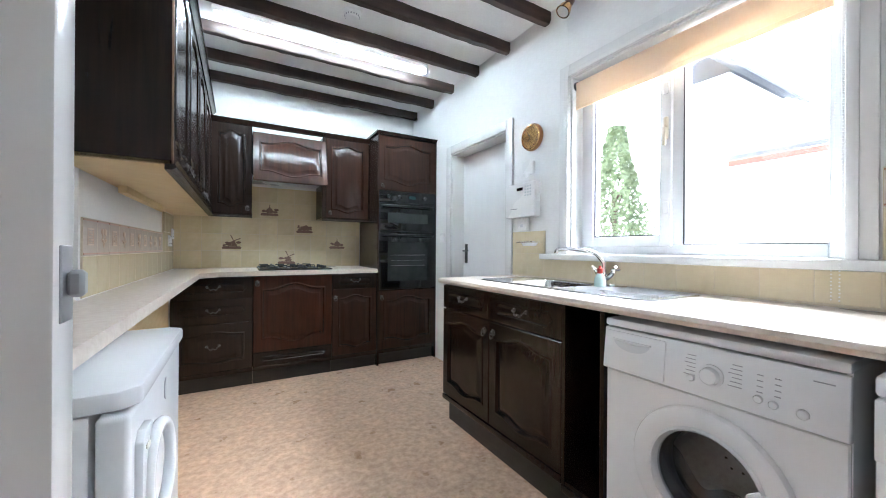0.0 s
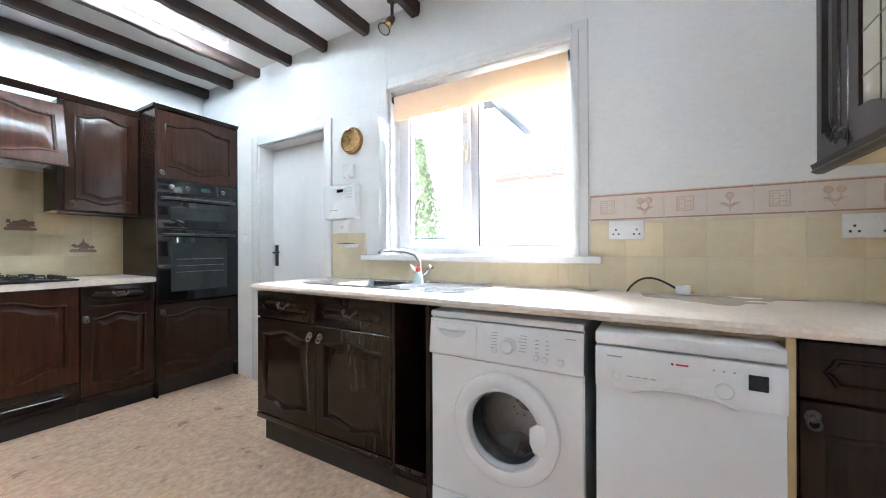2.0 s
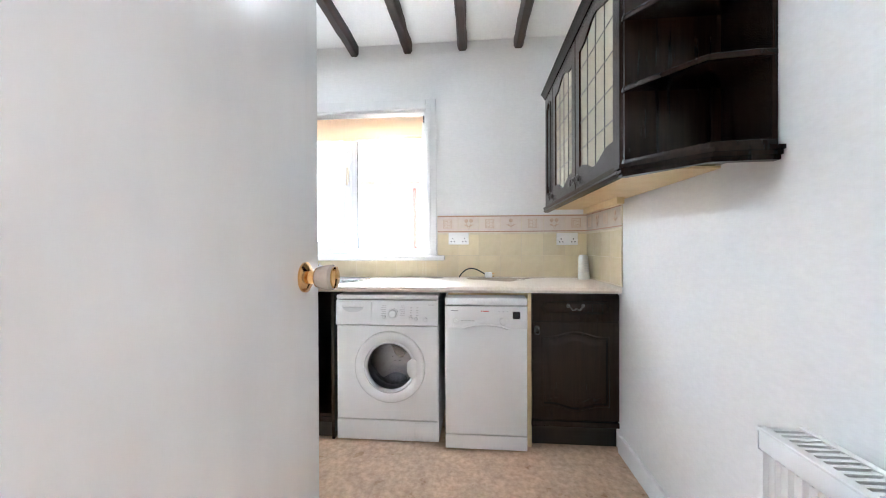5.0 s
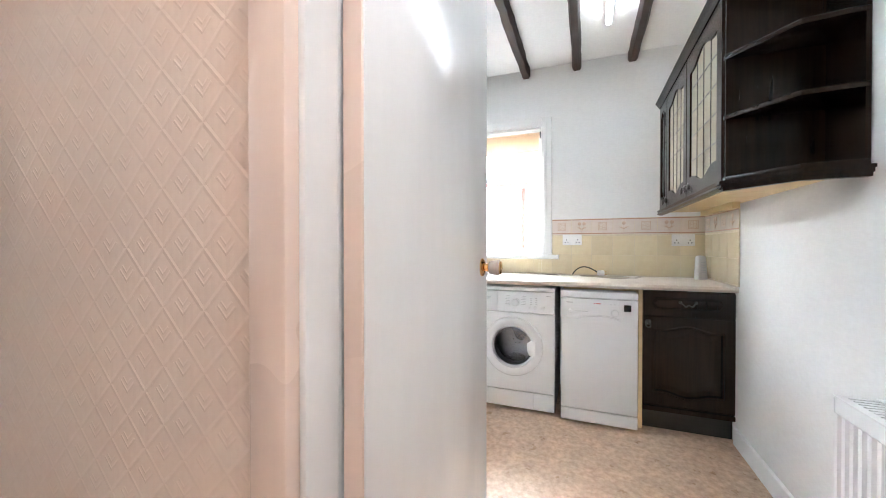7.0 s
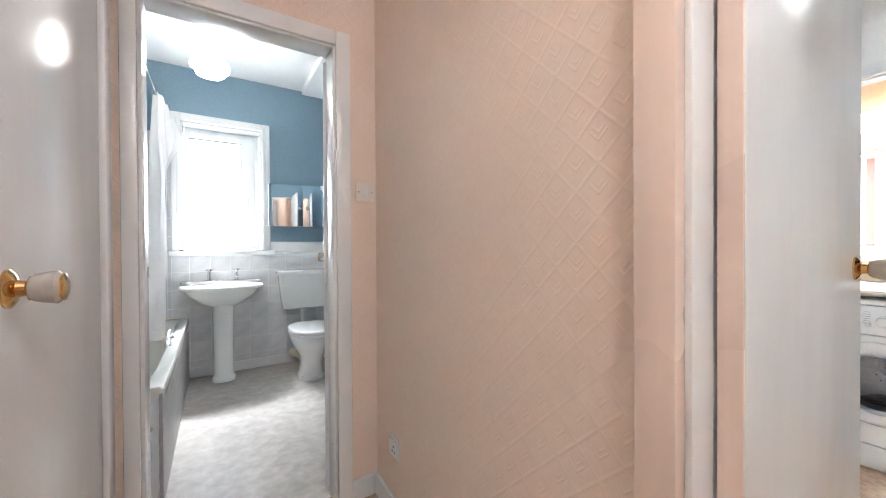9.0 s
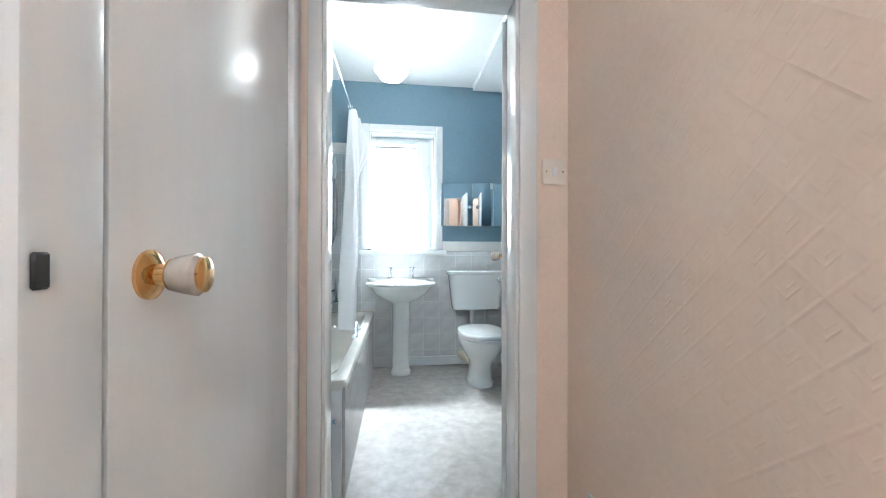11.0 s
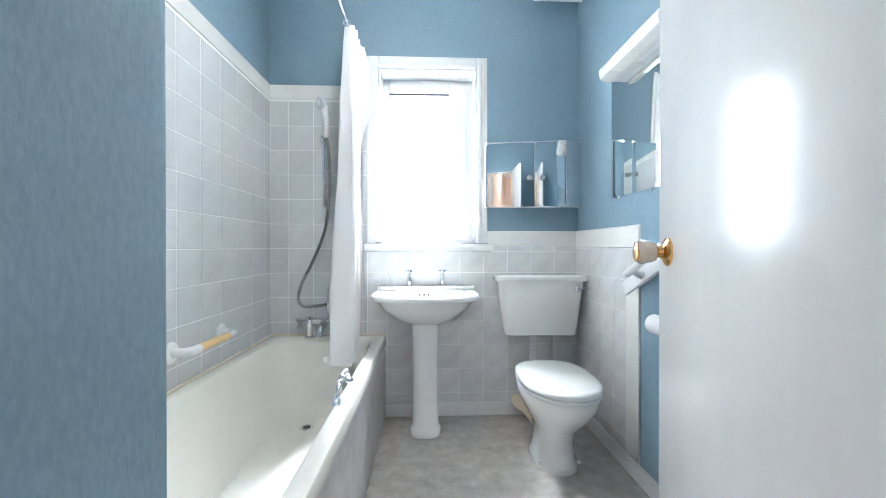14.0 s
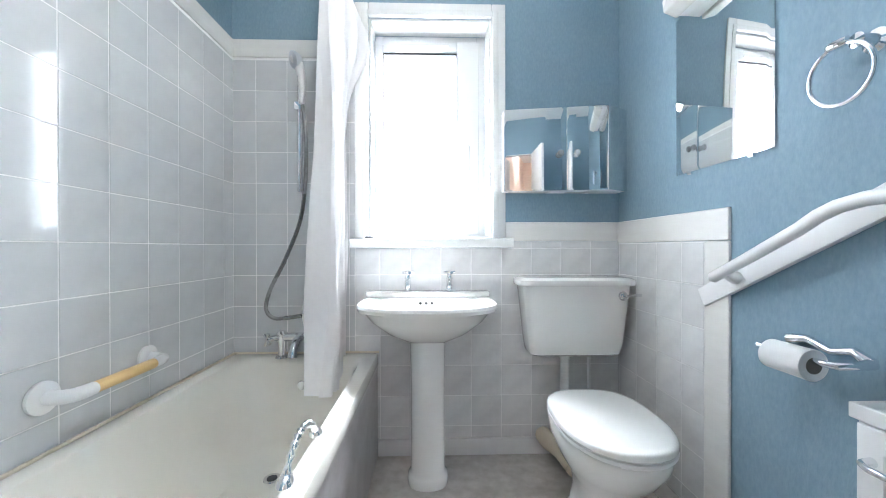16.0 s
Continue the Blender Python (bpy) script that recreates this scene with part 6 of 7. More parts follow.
def pillar_tap(at, group="basin taps"):
    u = thing("pillar_tap", "chrome cross-head pillar tap on the basin", "tap", at, 0, group)
    bm = bmesh.new()
    lathe(bm, [(0.022, 0), (0.022, 0.006), (0.015, 0.012), (0.014, 0.055), (0.017, 0.06), (0.012, 0.07), (0.009, 0.088)], 18)
    part("body", bm, CHROME, u)
    bm = bmesh.new()
    sweep(bm, [(0, 0, 0.045), (0, -0.03, 0.05), (0, -0.055, 0.044), (0, -0.06, 0.03)], [0.011, 0.011, 0.010, 0.010], 10)
    part("spout", bm, CHROME, u)
    bm = bmesh.new()
    for a in (0.4, 0.4 + math.pi / 2):
        c, s = math.cos(a) * 0.028, math.sin(a) * 0.028
        sweep(bm, [(-c, -s, 0.092), (-c * 0.4, -s * 0.4, 0.092), (c * 0.4, s * 0.4, 0.092), (c, s, 0.092)], [0.0075, 0.0045, 0.0045, 0.0075], 8)
    lathe(bm, [(0.009, 0.086), (0.010, 0.098), (0.001, 0.101)], 14)
    part("cross_head", bm, CHROME, u)


pillar_tap((BC - 0.100, 3.895, 0.8375))
pillar_tap((BC + 0.105, 3.895, 0.8375))

# toilet
wc = thing("toilet", "white china toilet with a closed lid and a high pan", "toilet", (-0.525, 3.905, 0))
def wr(w, d, z, oy, p=2.2, bk=3.0):
    return oval(w, d, 0, oy, z, 40, p, bk)
bm = bmesh.new()
loft(bm, [wr(0.215, 0.30, 0.0, -0.46), wr(0.215, 0.30, 0.025, -0.46), wr(0.19, 0.26, 0.05, -0.46), wr(0.175, 0.235, 0.14, -0.47), wr(0.20, 0.27, 0.20, -0.48), wr(0.30, 0.40, 0.28, -0.505), wr(0.355, 0.47, 0.345, -0.515), wr(0.365, 0.485, 0.385, -0.515), wr(0.355, 0.475, 0.395, -0.515)])
part("pan", bm, CHINA, wc)
bm = bmesh.new()
sweep(bm, [(-0.03, -0.30, 0.12), (-0.05, -0.18, 0.13), (-0.07, -0.06, 0.11), (-0.07, 0.018, 0.10)], [0.040, 0.038, 0.040, 0.040], 16)
part("outlet", bm, mat("cream_pipe", (0.70, 0.62, 0.48), None, 0.4), wc)
bm = bmesh.new()
loft(bm, [wr(0.362, 0.50, 0.3965, -0.52), wr(0.372, 0.51, 0.402, -0.52), wr(0.372, 0.51, 0.412, -0.52), wr(0.36, 0.498, 0.416, -0.52)])
part("seat", bm, PLASTIC, wc)
bm = bmesh.new()
loft(bm, [wr(0.368, 0.505, 0.4185, -0.52), wr(0.376, 0.512, 0.423, -0.52), wr(0.374, 0.51, 0.434, -0.52), wr(0.368, 0.503, 0.440, -0.52), wr(0.354, 0.488, 0.4445, -0.52), wr(0.335, 0.468, 0.4465, -0.52), wr(0.315, 0.446, 0.4470, -0.52), wr(0.30, 0.43, 0.4471, -0.52)])
part("lid", bm, CHINA, wc)
for x in (-0.07, 0.07):
    bm = bmesh.new()
    box(bm, x - 0.02, x + 0.02, -0.285, -0.255, 0.398, 0.425, 0.005)
    part("hinge", bm, PLASTIC, wc)
for x in (-0.095, 0.095):
    bm = bmesh.new()
    lathe(bm, [(0.011, 0), (0.009, 0.008), (0.001, 0.010)], 12, (x, -0.55, 0.026))
    part("floor_bolt", bm, PLASTIC, wc)
# cistern
cs = thing("cistern", "white plastic low-level cistern with a chrome lever", "cistern", (-0.481, 3.93, -0.006))
bm = bmesh.new()
def cr(w, d, z):
    return oval(w, d, 0, -d / 2 - 0.001, z, 40, 7)
loft(bm, [cr(0.40, 0.145, 0.545), cr(0.43, 0.16, 0.555), cr(0.45, 0.17, 0.60), cr(0.51, 0.185, 0.87), cr(0.51, 0.185, 0.878)])
part("tank", bm, CHINA, cs)
bm = bmesh.new()
loft(bm, [cr(0.545, 0.20, 0.8785), cr(0.55, 0.203, 0.884), cr(0.548, 0.20, 0.905), cr(0.52, 0.185, 0.914), cr(0.45, 0.15, 0.916)])
part("lid", bm, CHINA, cs)
bm = bmesh.new()
lathe(bm, [(0.022, 0), (0.020, 0.006), (0.012, 0.014), (0.001, 0.016)], 20, (0.205, -0.183, 0.832), "-y")
sweep(bm, [(0.205, -0.198, 0.832), (0.24, -0.205, 0.836), (0.285, -0.203, 0.838)], [0.007, 0.006, 0.008], 8)
part("lever", bm, CHROME, cs)
bm = bmesh.new()
sweep(bm, [(-0.03, -0.075, 0.55), (-0.03, -0.075, 0.30), (-0.03, -0.10, 0.26), (-0.035, -0.16, 0.245), (-0.04, -0.24, 0.245)], 0.021, 14)
part("flush_pipe", bm, PLASTIC, cs)
bm = bmesh.new()
lathe(bm, [(0.026, 0.52), (0.026, 0.546)], 16, (-0.03, -0.075, 0))
part("flush_nut", bm, PLASTIC, cs)
bm = bmesh.new()
sweep(bm, [(0.11, -0.03, 0.55), (0.11, -0.03, 0.006)], 0.008, 8)
part("water_pipe", bm, SATIN, cs)
bm = bmesh.new()
sweep(bm, [(0.19, -0.02, 0.23), (0.19, -0.03, 0.29), (0.19, -0.03, 0.31)], [0.012, 0.012, 0.009], 10)
part("isolating_valve", bm, PLASTIC, cs)

# mirrored cabinet in the corner
mc = thing("mirror_cabinet", "mirror-fronted wall cabinet with two crystal knobs", "mirror cabinet", (-0.505, BY1, 0))
bm = bmesh.new()
prism(bm, [(-0.30, -0.001), (-0.30, -0.070), (0.182, -0.146), (0.298, -0.086), (0.298, -0.001)], 1.328, 1.722, "z", 0.001)
part("body", bm, PLASTIC, mc)
def mirror_door(x0, x1, y0, y1, nm="mirror_door"):
    bm = bmesh.new()
    b = 0.010
    u1, u0 = Vector((x1, y1, 0)), Vector((x0, y0, 0))
    d = (u1 - u0).normalized()
    nrm = Vector((d.y, -d.x, 0))
    z0, z1 = 1.326, 1.724
    L = (u1 - u0).length
    def ring(i, off):
        return [u0 + d * i + nrm * off + Vector((0, 0, z0 + i)), u0 + d * (L - i) + nrm * off + Vector((0, 0, z0 + i)), u0 + d * (L - i) + nrm * off + Vector((0, 0, z1 - i)), u0 + d * i + nrm * off + Vector((0, 0, z1 - i))]
    loft(bm, [ring(0, 0), ring(0, 0.003), ring(b, 0.005)])
    return part(nm, bm, MIRROR, mc)
m1 = mirror_door(-0.298, -0.006, -0.072, -0.118)
m2 = mirror_door(-0.004, 0.180, -0.1185, -0.1475)
mirror_door(0.184, 0.300, -0.1475, -0.0875, "mirror_panel")
for x, p in ((-0.04, m1), (0.035, m2)):
    bm = bmesh.new()
    lathe(bm, [(0.006, 0.0), (0.006, 0.008), (0.015, 0.014), (0.017, 0.022), (0.010, 0.030), (0.001, 0.031)], 8, (x, -0.122 - 0.158 * x, 1.50), "-y")
    part("knob", bm, mat("crystal_knob", (0.75, 0.77, 0.78), None, 0.05, 0.6), p, "faceted crystal knob")

# shaving light and mirror on the right wall
sl = thing("shaver_light", "white plastic shaver light over the mirror", "wall light", (BX1, 3.185, 1.93))
bm = bmesh.new()
box(bm, -0.05, 0, -0.24, 0.24, -0.02, 0.05, 0.006, 2)
part("housing", bm, PLASTIC, sl)
bm = bmesh.new()
prism(bm, [(-0.11, 0.03), (-0.105, -0.012), (-0.06, -0.03), (-0.0505, -0.03), (-0.0505, 0.045), (-0.10, 0.045)], -0.235, 0.235, "y", 0.006)
part("diffuser", bm, mat("opal_diffuser", (0.80, 0.79, 0.75), None, 0.3), sl)
mr = thing("wall_mirror", "frameless rectangular mirror on the blue wall", "mirror", (BX1, 3.285, 1.63))
bm = bmesh.new()
def mring(i, off):
    a, b = 0.205 - i, 0.30 - i
    return [(-off, -a, -b), (-off, a, -b), (-off, a, b), (-off, -a, b)]
loft(bm, [mring(0, 0.002), mring(0, 0.006), mring(0.022, 0.009)])
part("glass", bm, MIRROR, mr)
for s in (-1, 1):
    for z in (-0.3, 0.3):
        bm = bmesh.new()
        box(bm, -0.012, 0, s * 0.13 - 0.01, s * 0.13 + 0.01, z - 0.008 * (z < 0) - 0.003, z + 0.008 * (z > 0) + 0.003, 0.002)
        part("clip", bm, CHROME, mr)

tr = thing("towel_ring", "chrome towel ring on the blue wall", "towel ring", (BX1, 2.85, 1.495))
bm = bmesh.new()
lathe(bm, [(0.028, 0), (0.026, 0.006), (0.014, 0.012), (0.012, 0.045), (0.016, 0.05), (0.001, 0.055)], 20, (0, 0, 0), "-x")
part("bracket", bm, CHROME, tr)
bm = bmesh.new()
sweep(bm, [(-0.05 + 0.02 * (1 - math.cos(a)) * 0.2, 0.066 * math.sin(a) + 0.035, -0.058 + 0.066 * math.cos(a)) for a in [i * math.tau / 36 for i in range(36)]], 0.0055, 10, True)
part("ring", bm, CHROME, tr)
bm = bmesh.new()
lathe(bm, [(0.009, -0.02), (0.011, -0.012), (0.011, 0.012), (0.009, 0.02)], 14, (-0.05, 0.035, 0.010), "y")
part("collar", bm, CHROME, tr)

# sloping support rail on its board
gr = thing("support_rail", "white sloping support rail on a painted board", "grab rail", (BX1, 0, 0))
a0, a1 = Vector((0, 3.342, 0.872)), Vector((0, 2.62, 1.255))
d = (a1 - a0).normalized()
nn = Vector((0, d.z, -d.y))
bm = bmesh.new()
poly = [(a0 + nn * -0.030), (a0 + nn * 0.034), (a1 + nn * 0.034), (a1 + nn * -0.030)]
prism(bm, [(p.y, p.z) for p in poly], -0.020, -0.0005, "x", 0.003)
part("board", bm, SATIN, gr)
r0, r1 = Vector((-0.078, 3.212, 0.955)), Vector((-0.078, 2.62, 1.262))
rd = (r1 - r0).normalized()
bm = bmesh.new()
sweep(bm, [r0 - rd * 0.012, r0, r0 + rd * 0.30, (-0.078, 2.90, 1.122), (-0.078, 2.86, 1.139), (-0.078, 2.81, 1.149), (-0.078, 2.75, 1.152), (-0.078, 2.63, 1.152), (-0.078, 2.62, 1.152)], [0.008] + [0.016] * 7 + [0.008], 16)
part("rail", bm, PLASTIC, gr)
for q in (r0 + rd * 0.05, Vector((-0.078, 2.68, 1.152))):
    bm = bmesh.new()
    p = Vector((-0.02, q.y + 0.02, q.z - 0.025))
    sweep(bm, [p, p + Vector((-0.006, 0, 0.003)), p + Vector((-0.035, -0.008, 0.010)), q], [0.030, 0.021, 0.015, 0.013], 16)
    part("bracket", bm, PLASTIC, gr)

tp = thing("toilet_roll_holder", "chrome toilet roll holder with a part-used white roll", "toilet roll holder", (BX1, 2.95, 0.797))
bm = bmesh.new()
pts = [(-0.012, -0.10, 0.0), (-0.016, -0.07, 0.018), (-0.012, -0.02, 0.004), (-0.016, 0.03, 0.022), (-0.014, 0.08, 0.012)]
sweep(bm, pts, [0.014, 0.011, 0.009, 0.011, 0.014], 10)
part("back_bar", bm, CHROME, tp)
bm = bmesh.new()
sweep(bm, [(-0.012, -0.10, 0.0), (-0.05, -0.10, -0.004), (-0.075, -0.09, -0.008), (-0.078, -0.06, -0.010), (-0.078, 0.105, -0.010)], [0.013, 0.009, 0.009, 0.008, 0.006], 10)
part("arm", bm, CHROME, tp)
bm = bmesh.new()
lathe(bm, [(0.019, -0.052), (0.037, -0.052), (0.037, 0.052), (0.019, 0.052)], 28, (-0.078, 0.012, -0.022), "y")
part("paper_roll", bm, PAPER, tp, "white paper roll")
bm = bmesh.new()
lathe(bm, [(0.0195, -0.0535), (0.0195, -0.0525), (0.001, -0.0525)], 20, (-0.078, 0.012, -0.022), "y")
part("core", bm, mat("grey_card", (0.25, 0.23, 0.21), None, 0.9), tp)

# low white cabinet top with a chrome handle, beside the door side
hb = thing("bathroom_cupboard", "small white painted cupboard with a chrome bow handle", "cupboard", (BX1, 2.555, 0.022))
bm = bmesh.new()
box(bm, -0.075, -0.001, -0.27, 0.27, -0.022, 0.690, 0.003)
part("body", bm, SATIN, hb)
for x0, x1, y0, y1 in ((-0.085, -0.075, -0.28, 0.28), (-0.011, -0.001, -0.28, 0.28), (-0.075, -0.011, 0.268, 0.28), (-0.075, -0.011, -0.28, -0.268)):
    bm = bmesh.new()
    box(bm, x0, x1, y0, y1, 0.672, 0.704, 0.002)
    part("top_rim", bm, SATIN, hb)
bm = bmesh.new()
box(bm, -0.0745, -0.0115, -0.2675, 0.2675, 0.6905, 0.694)
part("glass_top", bm, WINPANE, hb, "glass plate let into the top")
bm = bmesh.new()
y0, y1, z0, z1 = -0.262, 0.262, 0.03, 0.668
loft(bm, [[(-x, y0 + i, z0 + i), (-x, y1 - i, z0 + i), (-x, y1 - i, z1 - i), (-x, y0 + i, z1 - i)] for i, x in ((0, 0.0755), (0, 0.086), (0.002, 0.088), (0.045, 0.088), (0.050, 0.083), (0.058, 0.081), (0.066, 0.083), (0.085, 0.087), (0.09, 0.087))])
hd3 = part("door", bm, SATIN, hb)
bm = bmesh.new()
sweep(bm, [(-0.086, 0.235, 0.60), (-0.112, 0.232, 0.60), (-0.122, 0.215, 0.60), (-0.122, 0.16, 0.60), (-0.112, 0.143, 0.60), (-0.086, 0.14, 0.60)], [0.010, 0.008, 0.0075, 0.0075, 0.008, 0.010], 12)
part("handle", bm, CHROME, hd3, "chrome bow handle")

# grab bar on the tiled wall
gb = thing("grab_bar", "white grab bar with a pale wooden grip above the bath", "grab bar", (BX0 + 0.009, 3.21, 0.672))
for s in (-1, 1):
    bm = bmesh.new()
    lathe(bm, [(0.042, 0), (0.042, 0.008), (0.036, 0.014), (0.018, 0.018)], 24, (0, s * 0.17, 0), "x")
    f = part("flange", bm, PLASTIC, gb)
    bm = bmesh.new()
    sweep(bm, [(0.012, s * 0.17, 0), (0.045, s * 0.168, 0), (0.066, s * 0.155, 0), (0.072, s * 0.13, 0), (0.072, s * 0.105, 0)], [0.020, 0.018, 0.018, 0.018, 0.0175], 16)
    part("elbow", bm, PLASTIC, f)
bm = bmesh.new()
sweep(bm, [(0.072, -0.105, 0), (0.072, 0.105, 0)], 0.0165, 16)
part("grip", bm, WOODY, gb, "pale wooden grip")

# shower set
YB = BY1 - 0.009
sh = thing("shower_set", "chrome shower riser rail with a white hand shower and hose", "shower", (-1.80, YB, 0))
bm = bmesh.new()
sweep(bm, [(0, -0.045, 1.325), (0, -0.045, 1.90)], 0.0115, 12)
part("riser_rail", bm, CHROME, sh)
for z in (1.335, 1.89):
    bm = bmesh.new()
    sweep(bm, [(0, -0.0005, z), (0, -0.05, z)], [0.016, 0.013], 14)
    part("bracket", bm, CHROME, sh)
bm = bmesh.new()
box(bm, -0.018, 0.018, -0.075, -0.033, 1.715, 1.755, 0.005, 2)
part("slider", bm, CHROME, sh)
bm = bmesh.new()
sweep(bm, [(0.018, -0.075, 1.745), (0.026, -0.082, 1.80), (0.025, -0.088, 1.86), (0.012, -0.095, 1.92), (-0.006, -0.10, 1.955)], [0.013, 0.015, 0.017, 0.022, 0.026], 14)
hs = part("hand_shower", bm, PLASTIC, sh)
bm = bmesh.new()
ax = Vector((-0.72, -0.62, -0.3)).normalized()
p0 = Vector((0.0, -0.10, 1.94))
sweep(bm, [p0 - ax * 0.02, p0, p0 + ax * 0.014, p0 + ax * 0.018], [0.025, 0.038, 0.040, 0.034], 20)
part("spray_head", bm, APPL_GREY, hs)
bm = bmesh.new()
hose = [(0.022, -0.075, 1.735), (0.035, -0.085, 1.66), (0.045, -0.09, 1.52), (0.040, -0.09, 1.36), (0.015, -0.09, 1.18), (-0.05, -0.10, 1.00), (-0.115, -0.11, 0.86), (-0.135, -0.115, 0.77), (-0.10, -0.12, 0.725), (-0.03, -0.12, 0.725), (0.035, -0.12, 0.735)]
fine = []
for i in range(len(hose) - 1):
    q = [Vector(hose[max(0, i - 1)]), Vector(hose[i]), Vector(hose[i + 1]), Vector(hose[min(len(hose) - 1, i + 2)])]
    for k in range(10):
        t = k / 10
        fine.append(0.5 * ((2 * q[1]) + (q[2] - q[0]) * t + (2 * q[0] - 5 * q[1] + 4 * q[2] - q[3]) * t * t + (3 * q[1] - q[0] - 3 * q[2] + q[3]) * t ** 3))
sweep(bm, fine, [0.0088 + 0.0010 * (i % 2) for i in range(len(fine))], 10)
part("hose", bm, HOSE, sh, "ribbed metal hose")

mx = thing("bath_mixer", "chrome bath shower mixer with cross-head handles", "tap", (-1.79, 3.86, TZ))
for x in (-0.09, 0.09):
    bm = bmesh.new()
    lathe(bm, [(0.030, 0), (0.028, 0.008), (0.018, 0.014), (0.018, 0.075), (0.025, 0.085), (0.027, 0.115), (0.016, 0.128)], 20, (x, 0, 0))
    pil = part("pillar", bm, CHROME, mx)
    s = -1 if x < 0 else 1
    hub = Vector((x + s * 0.048, -0.05, 0.098))
    bm = bmesh.new()
    sweep(bm, [(x, 0, 0.10), (x + s * 0.02, -0.022, 0.10), hub], [0.019, 0.016, 0.012], 12)
    for a in (0.5, 0.5 + math.pi / 2):
        arm = Vector((0.7071 * s * math.cos(a), 0.7071 * math.cos(a), math.sin(a))) * 0.034
        sweep(bm, [hub - arm, hub - arm * 0.5, hub + arm * 0.5, hub + arm], [0.0085, 0.0055, 0.0055, 0.0085], 8)
    part("cross_head", bm, CHROME, pil)
bm = bmesh.new()
sweep(bm, [(-0.09, 0, 0.10), (0.09, 0, 0.10)], 0.021, 16)
sweep(bm, [(0, 0, 0.10), (0, -0.06, 0.088), (0, -0.10, 0.062), (0, -0.108, 0.030)], [0.021, 0.020, 0.018, 0.021], 14)
sweep(bm, [(0.03, 0, 0.10), (0.03, -0.01, 0.15), (0.03, -0.035, 0.20), (0.03, -0.045, 0.225)], [0.015, 0.014, 0.016, 0.015], 12)
part("body", bm, CHROME, mx)
bm = bmesh.new()
sweep(bm, [(0.03, -0.045, 0.22), (0.032, -0.035, 0.31)], [0.008, 0.006], 8)
part("lever", bm, CHROME, mx)
pc = thing("plug_chain", "chrome ball chain hanging inside the bath", "chain", (-1.70, 3.80, TZ))
bm = bmesh.new()
for i in range(30):
    bmesh.ops.create_icosphere(bm, subdivisions=1, radius=0.003, matrix=Matrix.Translation((0.0, 0.03 - 0.0008 * i, 0.01 - i * 0.006)))
part("chain", bm, CHROME, pc)

# curtain and its rod
rod = thing("shower_rod", "chrome shower curtain rod along the bath", "curtain rod", (-1.615, 0, 2.335))
bm = bmesh.new()
sweep(bm, [(0, 2.106, 0), (0, 3.94, 0)], 0.0105, 12)
part("rod", bm, CHROME, rod)
bm = bmesh.new()
lathe(bm, [(0.026, 0), (0.024, 0.008), (0.012, 0.014)], 18, (0, 3.94, 0), "-y")
part("end_flange", bm, CHROME, rod)
cu = thing("shower_curtain", "white translucent shower curtain bunched at the window end", "shower curtain", (-1.60, 3.80, 0))
bm = bmesh.new()
rows, cols = 46, 150
grid = []
for j in range(rows + 1):
    t = j / rows
    z = 2.31 - t * 1.90
    spread = 0.045 + 0.062 * t ** 0.8
    length = 0.17 - 0.02 * t
    row = []
    for i in range(cols + 1):
        s = i / cols
        fold = math.sin(s * 8.2 * math.tau + 0.8 * math.sin(t * 3)) * spread * (0.75 + 0.3 * noise.noise((s * 4, t * 2, 0)))
        y = -0.14 + length * s * 1.5 + 0.02 * noise.noise((s * 9, t * 3, 4.0))
        x = 0.004 - 0.055 * t + fold * 0.80 + 0.015 * noise.noise((s * 6, t * 4, 2.0)) + 0.10 * math.exp(-((t - 0.14) / 0.10) ** 2) * (s > 0.75) * (s - 0.75) * 4 * 1.0
        row.append(bm.verts.new((x, y, z)))
    grid.append(row)
for j in range(rows):
    for i in range(cols):
        bm.faces.new((grid[j][i], grid[j][i + 1], grid[j + 1][i + 1], grid[j + 1][i]))
part("cloth", bm, CURTAIN, cu)
for i in range(7):
    bm = bmesh.new()
    y = -0.13 + 0.04 * i
    sweep(bm, [(-0.015 + 0.018 * math.sin(a), y, 2.325 + 0.020 * math.cos(a)) for a in [k * math.tau / 12 for k in range(12)]], 0.002, 6, True)
    part("curtain_ring", bm, CHROME, cu)

# pendant shade
pl = thing("pendant_lamp", "opal glass cloud-shaped pendant shade, lit", "ceiling light", (-1.25, 2.90, 0))
bm = bmesh.new()
seg = 48
rings = []
for r, z in ((0.03, 2.385), (0.045, 2.375), (0.085, 2.36), (0.098, 2.335), (0.092, 2.312), (0.115, 2.30), (0.128, 2.272), (0.12, 2.245), (0.10, 2.232), (0.10, 2.22), (0.085, 2.20), (0.05, 2.19), (0.02, 2.188)):
    r, z = r * 0.82, 2.300 + (z - 2.275) * 0.86
    rings.append([(r * (1 + 0.10 * abs(math.sin(3.5 * k * math.tau / seg + z * 40))) * math.cos(k * math.tau / seg), r * (1 + 0.10 * abs(math.sin(3.5 * k * math.tau / seg + z * 40))) * math.sin(k * math.tau / seg), z) for k in range(seg)])
loft(bm, rings)
part("shade", bm, SHADE, pl)
bm = bmesh.new()
sweep(bm, [(0, 0, 2.36), (0, 0, BH)], 0.004, 8)
part("flex", bm, PLASTIC, pl)
bm = bmesh.new()
lathe(bm, [(0.04, BH - 0.0005), (0.038, BH - 0.02), (0.01, BH - 0.03)], 18)
part("ceiling_rose", bm, PLASTIC, pl)
bm = bmesh.new()
lathe(bm, [(0.016, 2.365), (0.018, 2.41), (0.008, 2.425)], 14)
part("lamp_holder", bm, PLASTIC, pl)

